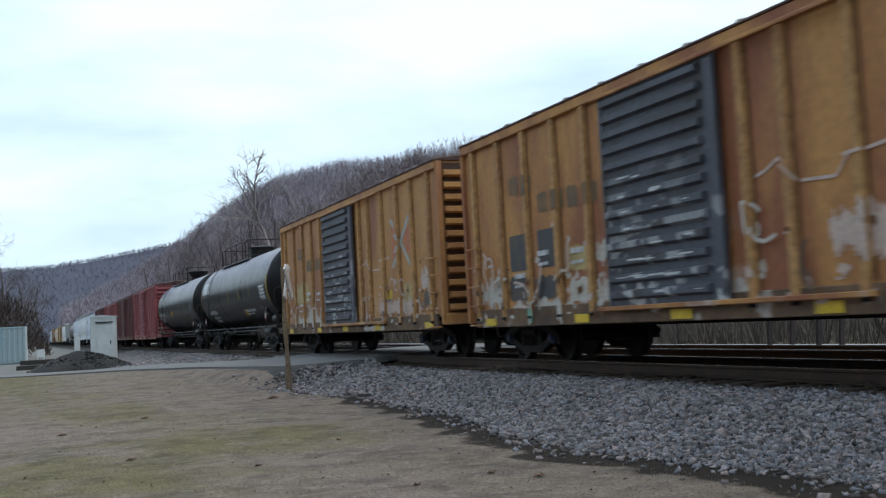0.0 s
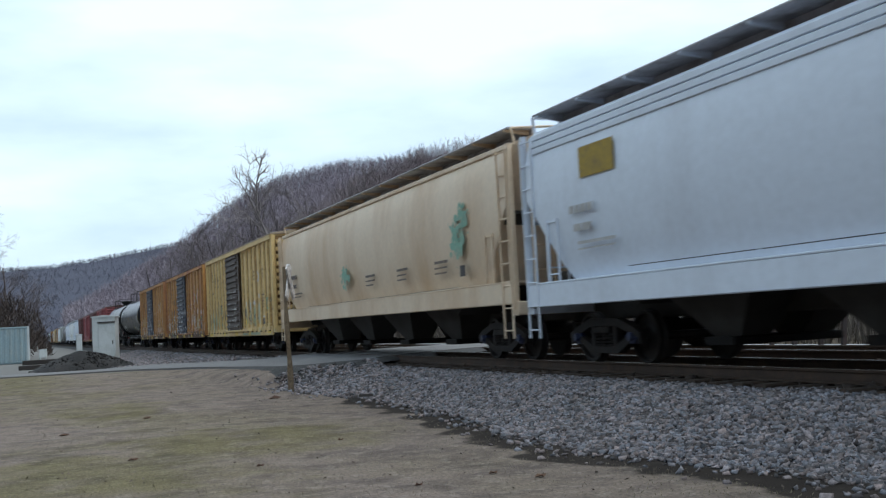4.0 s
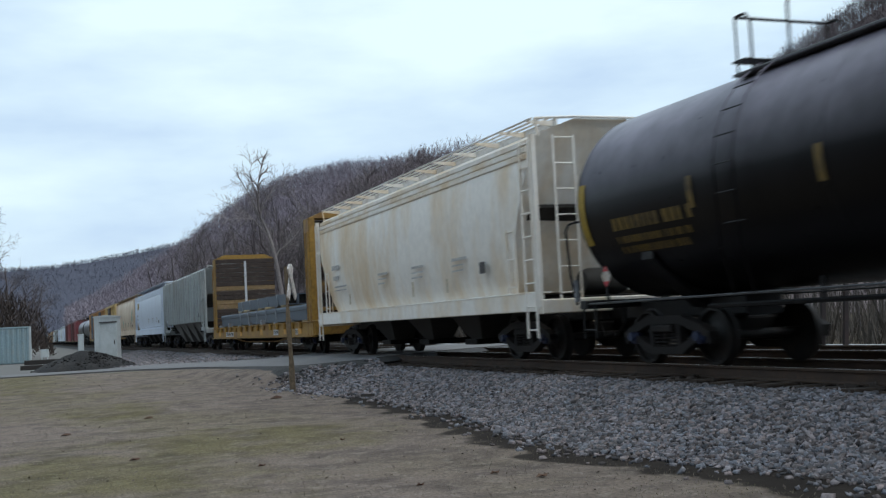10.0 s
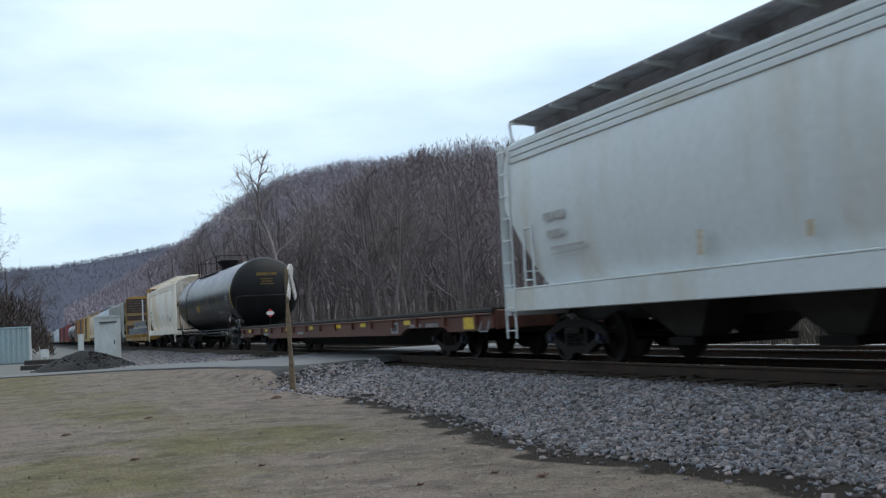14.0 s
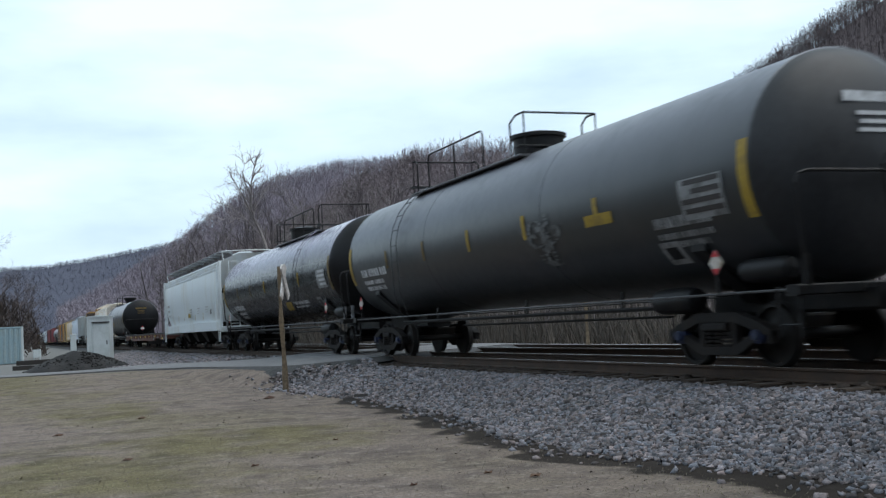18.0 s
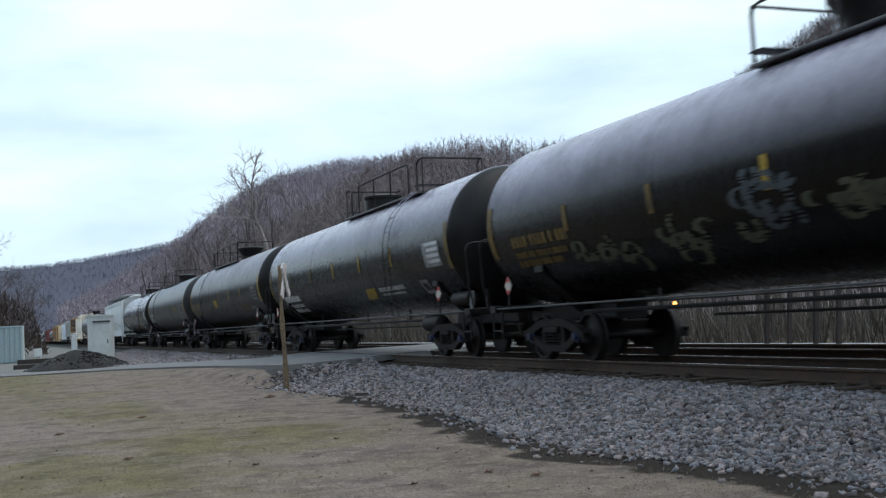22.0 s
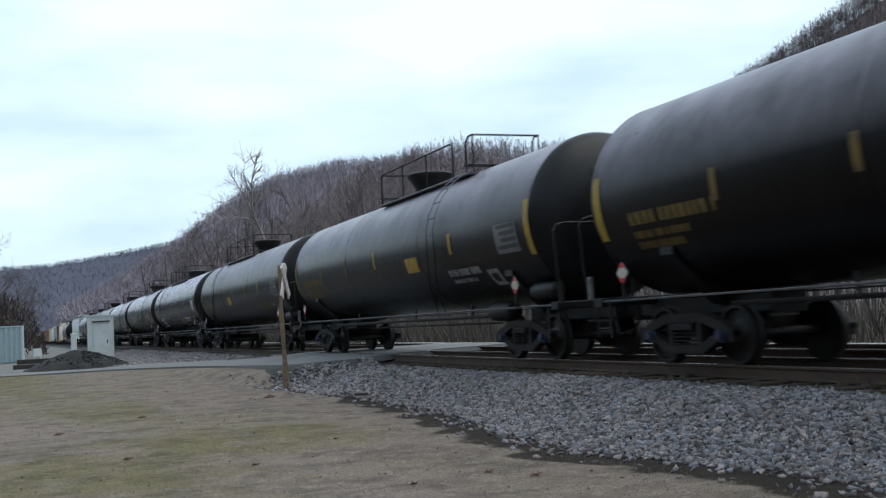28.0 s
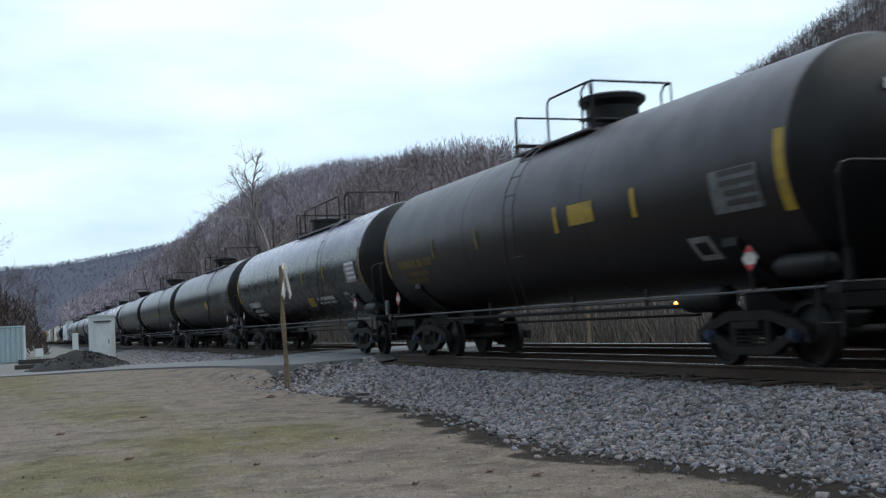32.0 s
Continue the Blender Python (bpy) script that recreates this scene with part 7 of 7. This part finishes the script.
def build_train():
    b1 = place(box_car("orange ribbed box car with rust, spray paint and a dark door", "box_orange", "door_slate", seed=3, logo="cross", rib_mat="rib_dark_rust", marks=MARKS_FIRST, spray=SPRAY_RUST), 37.2, 16.5)
    place(box_car("rusty orange ribbed box car with pale spray paint and slate door", "box_orange_rust", "door_slate", seed=8, logo="cross", rib_mat="rib_dark_rust", marks=MARKS_SECOND + MARKS_SECOND_REAR, spray=SPRAY_RUST), 20.5, 16.5)
    place(box_car("yellow ribbed box car with dark lettering bars and brown door", "box_yellow", "door_brown", seed=12, logo="bars", rib_mat="rib_rust", spray=SPRAY_TEAL, marks=MARKS_THIRD + MARKS_THIRD_REAR, posts=MANY_POSTS, door_y=0.15, flakes=(("paint_pale_sage", 20), ("rib_dark_rust", 40)), end_mat="end_shade_ochre"), 4.15, 16.5)
    place(hopper_car("tan covered hopper with rust stains and green spray paint", "hop_tan", ink="paint_dark", half=9.75, pitch=20.4, seed=2, blotch=True), -12.3, 20.4)
    place(hopper_car("clean blue-white covered hopper with a yellow emblem panel", "hop_white", half=9.6, pitch=19.85, seed=4, grooves=True, logo="mark_yellow", sill=(1.0, 1.40)), -32.58, 19.85)
    place(hopper_car("grey ribbed covered hopper with deep outlet bays", "hop_grey", half=8.65, pitch=19.0, seed=6, ribs=17, sill=None, walk_mat="hop_grey", eave=4.14), -52.0, 19.0)
    place(bulkhead_flat("yellow bulkhead flat car loaded with blue-grey steel sections"), -71.6, 20.9)
    place(hopper_car("rust-streaked white covered hopper with grooved top band", "hop_rusty_white", half=7.7, pitch=16.6, seed=9, grooves=True, streaks=((4.1, 1.45, 1.75), (-1.2, 1.45, 1.8), (-3.4, 1.45, 1.75)), bays=3, walk_mat="walk_galv", grate=True, sill=(0.93, 1.26), cut_top=3.7), -92.5, 16.6)
    place(tank_car("black tank car with yellow stripes and yellow lettering bars", seed=11), -109.75, 19.9)
    place(empty_flat("long low rust-red flat car, empty"), -129.75, 27.0)
    place(hopper_car("pale grey covered hopper with grooved top band", "hop_pale_grey", half=9.85, pitch=20.6, seed=15, grooves=True, sill=(0.95, 1.36), streaks=((-2.7, 1.55, 1.85), (-5.2, 1.5, 1.88), (3.4, 1.55, 1.9), (1.2, 1.6, 1.8)), badge=True, walk_up=0.10), -156.9, 20.6)
    y = -177.4
    for seed, style, body, letters, scrawl, way in ((2, "b", "tank_black_worn_sheen", "mark_white", False, -1), (3, "b2", "tank_grey", "mark_white", True, 1), (5, "a", "tank_black", "mark_dull_yellow", False, 1),
                                               (6, "b", "tank_black_worn_sheen", "mark_white", False, -1), (9, "a", "tank_black_worn_sheen", "mark_dull_yellow", True, -1), (10, "b", "tank_black_worn_sheen", "mark_white", False, 1),
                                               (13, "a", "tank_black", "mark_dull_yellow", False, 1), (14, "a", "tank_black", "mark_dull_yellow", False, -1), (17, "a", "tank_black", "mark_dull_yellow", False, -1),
                                               (18, "b", "tank_black_worn_sheen", "mark_white", False, -1), (21, "c", "tank_dun", "mark_dull_yellow", False, -1), (22, "a", "tank_black", "mark_dull_yellow", False, 1)):
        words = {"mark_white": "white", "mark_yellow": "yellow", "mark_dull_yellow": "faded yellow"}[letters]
        lab = ("weathered dark grey" if body == "tank_grey" else "dusty brown-black" if body == "tank_dun" else "dusty-sheened black" if "worn" in body else "black") + f" tank car with {words} lettering bars" + (" and pale scrawl" if scrawl else "")
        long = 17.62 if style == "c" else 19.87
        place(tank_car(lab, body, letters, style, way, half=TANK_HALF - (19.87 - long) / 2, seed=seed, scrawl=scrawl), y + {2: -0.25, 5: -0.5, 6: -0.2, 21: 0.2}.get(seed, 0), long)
        y -= long
    # cars that have already gone by at the start
    t1 = place(tank_car("black tank car with a white panel, far ahead in the train", "tank_black", "mark_white", "b", half=7.9, pitch=18.7, seed=31), 56.0, 18.7)
    place(tank_car("grey-topped black tank car far ahead in the train", "tank_black", "mark_white", "a", half=7.9, pitch=18.7, seed=33), 74.7, 18.7)
    part("white_panel", tank_patch(Geo(), 5.4, 7.2, 2.75, 3.3, 0.03), "mark_white", t1, "white painted panel")
    r1 = place(box_car("faded red ribbed box car far ahead in the train", "box_red", "box_red", seed=41, end_mat="box_maroon"), 91.2, 16.5)
    red2 = place(box_car("dark maroon ribbed box car far ahead in the train", "box_maroon", "box_maroon", seed=42, end_mat="box_maroon"), 107.7, 16.5)
    y = 107.7
    templates = [c for c, _ in CARS]
    order = (r1, red2, templates[4], templates[10], templates[4], templates[8], templates[5], templates[10], templates[0], templates[2], templates[3], templates[8], templates[1], templates[4], templates[5], templates[8])
    pitch = {0: 16.5, 1: 16.5, 2: 16.5, 3: 20.4, 4: 19.85, 5: 19.0, 8: 19.9, 10: 20.6}
    for src in order:
        p = 16.5 if src in (r1, red2) else pitch[templates.index(src)]
        y += p
        c = copy_thing(src, pose(TRACK, y - p / 2 + 0.35, 0))
        CARS.append((c, y - p / 2 + 0.35))


build_train()

# ---- beside the tracks ----
def crossbuck(name, x, y, z, height, turn, lean, label):
    """A wooden post with two crossed boards."""
    cb = thing(name, label, "road sign", "", (x, y, z))
    cb.rotation_euler = (0, lean, turn)
    g = Geo()
    n = 9
    rings = []
    for i in range(n + 1):
        h = height * i / n - (0.3 if i == 0 else 0)
        w = 0.062 + 0.012 * math.sin(i * 1.7) - 0.025 * i / n
        s = 0.03 * math.sin(i * 0.9)
        rings.append([(s - w, -w, h), (s - w * 0.5, -w * 1.1, h), (s + w * 0.6, -w, h), (s + w, -w * 0.3, h), (s + w, w, h), (s, w * 1.1, h), (s - w, w * 0.8, h)])
    g.smooth = True
    g.loft(rings)
    part("post", g, "post_wood", cb, "weathered split grey-brown wooden post")
    for s in (-1, 1):
        b = Geo().bar(-0.48, 0.48, -0.02 - s * 0.025 - 0.12, 0.02 - s * 0.025 - 0.12, -0.11, 0.11, 0.012)
        o = part("board", b, "sign_white", cb, "weathered white crossing board", at=(0, 0, height - 0.40))
        o.rotation_euler = (0, radians(56 * s), 0)
    return cb


crossbuck("crossbuck", 6.2, 26.8, -0.62, 3.05, radians(62), radians(-3.5), "weathered wooden crossbuck seen nearly edge on")
far_cb = crossbuck("crossbuck", 18.72, 33.75, -0.62, 3.2, radians(66), radians(1.5), "white crossbuck beyond the tracks seen edge on")


def signal_cabinet(x, y, z):
    """A white steel equipment cabinet with a door and a lidded roof."""
    c = thing("signal_cabinet", "white steel trackside equipment cabinet with a door", "equipment cabinet", "", (x, y, z))
    c.rotation_euler = (0, 0, radians(-14))
    part("body", Geo().bar(-0.66, 0.70, -0.62, 0.62, 0.0, 2.36, 0.03), "cabinet_white", c)
    part("roof", Geo().prism([(-0.71, 2.36), (-0.71, 2.41), (0, 2.47), (0.75, 2.41), (0.75, 2.36)], "y", -0.68, 0.68), "cabinet_white", c)
    d = part("door", Geo().bar(-0.28, 0.66, -0.66, -0.622, 0.12, 2.05, 0.015), "cabinet_white", c)
    part("handle", Geo().bar(0.50, 0.56, -0.70, -0.66, 0.95, 1.15, 0.01), "mark_dark", d, "dark handle")
    part("door_hood", Geo().bar(-0.32, 0.70, -0.74, -0.622, 2.07, 2.13, 0.01), "mark_dark", c, "dark hood over the door")
    for xx in (-0.62, -0.34):
        part("rib", Geo().bar(xx, xx + 0.05, -0.65, -0.622, 0.1, 2.3, 0.01), "cabinet_white", c)
    part("plinth", Geo().bar(-0.72, 0.76, -0.7, 0.7, -0.35, 0.0, 0.03), "road_pale", c)
    return c


signal_cabinet(3.95, 59.0, -0.38).scale = (0.86, 0.86, 1.0)


def dirt_pile(x, y, z):
    """A heap of dark broken asphalt."""
    vs, fs = [], []
    n, m = 40, 16
    for j in range(m + 1):
        for i in range(n):
            a = i * math.tau / n
            r = j / m
            px, py = math.cos(a) * r * 2.55, math.sin(a) * r * 1.8
            h = 0.86 * (1 - r ** 1.5) * (1 + 0.25 * noise.noise((px * 1.1, py * 1.1, 2.0))) + 0.16 * noise.noise((px * 3, py * 3, 4.0)) * (1 - r) - 0.05
            vs.append((px, py, h))
    for j in range(m):
        for i in range(n):
            k = (i + 1) % n
            fs.append((j * n + i, j * n + k, (j + 1) * n + k, (j + 1) * n + i))
    me = np_mesh("earth_mound", np.array(vs), np.array(fs), "asphalt_pile")
    ob = tagged(new("earth_mound", me), "low dark mound of broken asphalt beside the lane", "mound")
    ob.location = (x, y, z)
    rnd = np.random.RandomState(9)
    shapes = [stone_mesh(60 + i) for i in range(8)]
    pts = []
    for _ in range(700):
        a, r = rnd.uniform(0, 6.28), rnd.uniform(0, 1) ** 0.6
        px, py = math.cos(a) * r * 2.45, math.sin(a) * r * 1.75
        pts.append((px, py, 0.86 * (1 - r ** 1.5) - 0.04))
    v, f = scatter(shapes, np.array(pts), rnd.uniform(0.03, 0.09, len(pts)), rnd)
    o = new("rubble", np_mesh("rubble", v, f, "asphalt_pile"))
    o.parent = ob
    tagged(o, kind="stuff")


dirt_pile(2.55, 52.6, -0.50)


def container(x, y, z):
    """A pale teal storage container with ribbed walls."""
    c = thing("storage_container", "pale teal ribbed steel storage container", "container", "", (x, y, z))
    part("body", Geo().bar(-3.0, 3.0, -1.2, 1.2, 0.05, 2.45, 0.03), "container_teal", c)
    for k in range(19):
        xx = -2.9 + k * 0.32
        part("rib", Geo().prism([(xx - 0.09, -1.2), (xx - 0.05, -1.245), (xx + 0.05, -1.245), (xx + 0.09, -1.2)], "z", 0.15, 2.35), "container_teal", c)
    for k in range(7):
        yy = -1.05 + k * 0.35
        part("rib", Geo().prism([(3.0, yy - 0.09), (3.045, yy - 0.05), (3.045, yy + 0.05), (3.0, yy + 0.09)], "z", 0.15, 2.35), "container_teal", c)
    part("top_rail", Geo().bar(-3.04, 3.04, -1.26, -1.16, 2.36, 2.48, 0.02).bar(2.96, 3.06, -1.24, 1.24, 2.36, 2.48, 0.02), "container_teal", c)
    part("corner_post", Geo().bar(2.92, 3.07, -1.27, -1.12, 0.0, 2.48, 0.02), "cabinet_white", c, "pale corner post")
    return c


container(-2.75, 78.0, -0.52)


def utility_bits():
    """White marker post, meter box on legs, dark timbers and low stub by the lot."""
    p = thing("marker_post", "white square marker post behind the heap", "post", "", (2.75, 61.5, -0.48))
    part("post", Geo().bar(-0.15, 0.15, -0.15, 0.15, 0, 1.6, 0.03), "cabinet_white", p)
    part("cap", Geo().bar(-0.17, 0.17, -0.17, 0.17, 1.6, 1.66, 0.02), "cabinet_white", p)
    m = thing("meter_box", "small white meter box on two legs", "meter box", "", (1.0, 68.0, -0.48))
    part("box", Geo().bar(-0.22, 0.22, -0.12, 0.12, 0.45, 0.92, 0.03), "cabinet_white", m)
    for s in (-0.16, 0.16):
        part("leg", Geo().bar(s - 0.03, s + 0.03, -0.04, 0.04, 0, 0.45, 0.01), "cabinet_white", m)
    t = thing("timber_stack", "dark weathered timbers stacked by the heap", "timbers", "", (1.2, 57.5, -0.48))
    for k, (a, z) in enumerate(((0, 0.0), (0.35, 0.0), (0.18, 0.24), (0.5, 0.24))):
        part("timber", Geo().bar(-1.5 + a, 1.3 + a, -0.5 + 0.26 * k, -0.26 + 0.26 * k, z, z + 0.23, 0.02), "stump_dark", t)


utility_bits()


def steel_frames():
    """Two tall rusty frames with a low rail between them and a small white sign."""
    f = thing("steel_frame", "tall rust-brown steel frames joined by a low rail", "steel frame", "", (0, 0, 0))
    for xa, xb, y, zt in ((19.65, 20.42, 24.62, 4.20), (19.62, 20.37, 22.6, 4.34)):
        for x in (xa, xb):
            part("post", Geo().bar(x - 0.045, x + 0.045, y - 0.05, y + 0.05, -0.62, zt, 0.012), "frame_rust", f)
            part("flange", Geo().bar(x - 0.062, x + 0.062, y - 0.062, y - 0.05, -0.62, zt, 0.004), "frame_rust", f)
        part("top_beam", Geo().bar(xa - 0.14, xb + 0.14, y - 0.06, y + 0.06, zt, zt + 0.11, 0.015), "frame_rust", f)
    part("low_rail", Geo().bar(19.5, 19.548, 21.6, 24.8, 1.57, 1.63, 0.01), "frame_rust", f)
    pivot = Vector((20.0, 23.6, 4.25))
    f.matrix_basis = Matrix.Translation(pivot) @ Matrix.Rotation(radians(4.2), 4, Vector((0.64, 0.77, 0))) @ Matrix.Translation(-pivot)
    s = thing("small_sign", "small blank white sign on a frame post", "sign", "", (19.46, 23.58, 1.62))
    part("board", Geo().bar(-0.02, 0.02, -0.16, 0.16, -0.14, 0.14, 0.01), "cabinet_white", s)


steel_frames()


def far_lamp():
    """An amber lamp on a thin post beyond the lane."""
    p = thing("lamp_post", "thin dark post with a small amber lamp", "lamp", "", (24.0, 36.3, -0.75))
    part("post", Geo().tube((0, 0, 0), (0, 0, 1.85), 0.03, 8), "frame_rust", p)
    g = Geo()
    g.smooth = True
    g.lathe([(0.0, -0.05), (0.08, -0.04), (0.105, 0.0), (0.08, 0.04), (0.0, 0.05)], "y", (0, -0.14, 1.74), 14)
    part("lens", g, "lamp_amber", p, "glowing amber lens")
    part("hood", Geo().prism([(-0.12, 1.62), (-0.12, 1.82), (0, 1.86), (0.12, 1.82), (0.12, 1.62), (0.1, 1.62), (0.1, 1.8), (0, 1.83), (-0.1, 1.8), (-0.1, 1.62)], "y", -0.08, 0.08), "frame_rust", p)


far_lamp()


def lawn_details():
    """Dry grass tufts, dead leaves and sticks on the lawn, seen close."""
    r = np.random.RandomState(31)
    vs, fs = [], []
    for k in range(22000):
        y = 7.5 + 22 * r.uniform() ** 1.5
        x = r.uniform(-0.35 * y - 0.5, 6.4)
        if x > toe_x(y) - 0.1:
            continue
        z = ground_z(x, y)
        h = r.uniform(0.008, 0.026)
        a = r.uniform(0, 6.28)
        w = r.uniform(0.003, 0.007)
        lx, ly = r.normal(0, 0.7, 2) * h
        i = len(vs)
        vs += [(x - math.cos(a) * w, y - math.sin(a) * w, z - 0.004), (x + math.cos(a) * w, y + math.sin(a) * w, z - 0.004), (x + lx, y + ly, z + h)]
        fs.append((i, i + 1, i + 2))
    surface("dry_blade", (0.235, 0.198, 0.160), 0.9, 0.0, (0.165, 0.152, 0.085), 0.5, 0.25, 0.2, 3.0, 1.0, 0.0)
    tagged(new("grass", np_mesh("grass", np.array(vs), np.array(fs), "dry_blade")), "short dry winter grass blades", "grass", kind="stuff")
    vs, fs = [], []
    for k in range(3400):
        y = 8.0 + 34 * r.uniform() ** 1.35
        x = r.uniform(-0.3 * y - 0.5, 7.2)
        if x > toe_x(y) + 0.1 or noise.noise((x * 0.35, y * 0.35, 9.0)) < r.uniform(-0.5, 0.45):
            continue
        z = ground_z(x, y) + 0.006
        s = r.uniform(0.010, 0.026) * (1 + y / 60)
        a = r.uniform(0, 6.28)
        c, d = math.cos(a) * s, math.sin(a) * s
        i = len(vs)
        vs += [(x - c, y - d, z), (x + d * 0.6, y - c * 0.6, z + s * r.uniform(0, 0.6)), (x + c, y + d, z + s * r.uniform(0.1, 0.9)), (x - d * 0.6, y + c * 0.6, z + s * r.uniform(0, 0.4))]
        fs.append((i, i + 1, i + 2, i + 3))
    surface("leaf_crumb", (0.105, 0.080, 0.068), 0.95, 0.0, (0.14, 0.105, 0.08), 0.5, 3.0, 0.3, 9.0, 1.0, 0.0)
    tagged(new("leaf_crumbs", np_mesh("leaf_crumbs", np.array(vs), np.array(fs), "leaf_crumb")), "scattered crumbs of dead leaves on the lawn", "leaves", kind="stuff")
    surface("dead_leaf", (0.07, 0.035, 0.022), 0.9, 0.0, (0.12, 0.07, 0.04), 0.5, 4.0)
    for x, y, s in ((5.02, 10.35, 0.075), (3.75, 10.6, 0.05), (4.72, 10.9, 0.06), (2.7, 13.5, 0.06), (1.35, 15.5, 0.08), (5.3, 24.6, 0.16), (4.3, 15.5, 0.05), (0.6, 20.0, 0.1), (2.2, 22.0, 0.1)):
        g = Geo()
        g.add([(-s, 0, 0.01), (-s * 0.3, -s * 0.45, 0.03), (s * 0.5, -s * 0.3, 0.012), (s, 0.02, 0.035), (s * 0.4, s * 0.4, 0.015), (-s * 0.4, s * 0.42, 0.04), (0, 0, s * 0.5)],
              [(0, 1, 6), (1, 2, 6), (2, 3, 6), (3, 4, 6), (4, 5, 6), (5, 0, 6), (5, 4, 3, 2, 1, 0)])
        tagged(part("dead_leaf", g, "dead_leaf", at=(x, y, ground_z(x, y))), "curled dark dead leaf on the lawn", "leaf", "leaves on the lawn")
    for x, y, l, a in ((6.79, 22.32, 0.15, 0.25), (6.30, 21.56, 0.12, 0.1)):
        g = Geo().prism([(-0.045, 0.0), (0.05, 0.005), (0.035, 0.05), (-0.02, 0.06)], "x", -l, l)
        o = tagged(part("timber_scrap", g, "stump_dark", at=(x, y, ground_z(x, y) + 0.10)), "dark scrap of timber on the stones", "timber")
        o.rotation_euler = (0, 0, a - 0.5)


lawn_details()

# ---- motion: the whole train runs ahead at one speed ----
SPEED = 12.55


def motions():
    for car, y0 in CARS:
        walk(car, [(t, pose(TRACK, y0 + SPEED * t, 0)) for t in (0, 8, 16, 24, 32)])
    for car, wheels in WHEELS:
        y0 = next(y for c, y in CARS if c == car)
        start = max(0, math.ceil((2 - y0) / SPEED * FPS))
        stop = min(32 * FPS, math.floor((50 - y0) / SPEED * FPS))
        home = wheels.location.copy()
        rows = [(0, pose(*home))]
        for f in range(max(1, start), max(1, stop + 1)):
            rows.append((f / FPS, pose(*home, math.degrees(-(f - max(0, start)) / FPS * SPEED / 0.425))))
        if rows[-1][0] < 32:
            rows.append((32, rows[-1][1]))
        if len(rows) > 2:
            walk(wheels, rows)


motions()
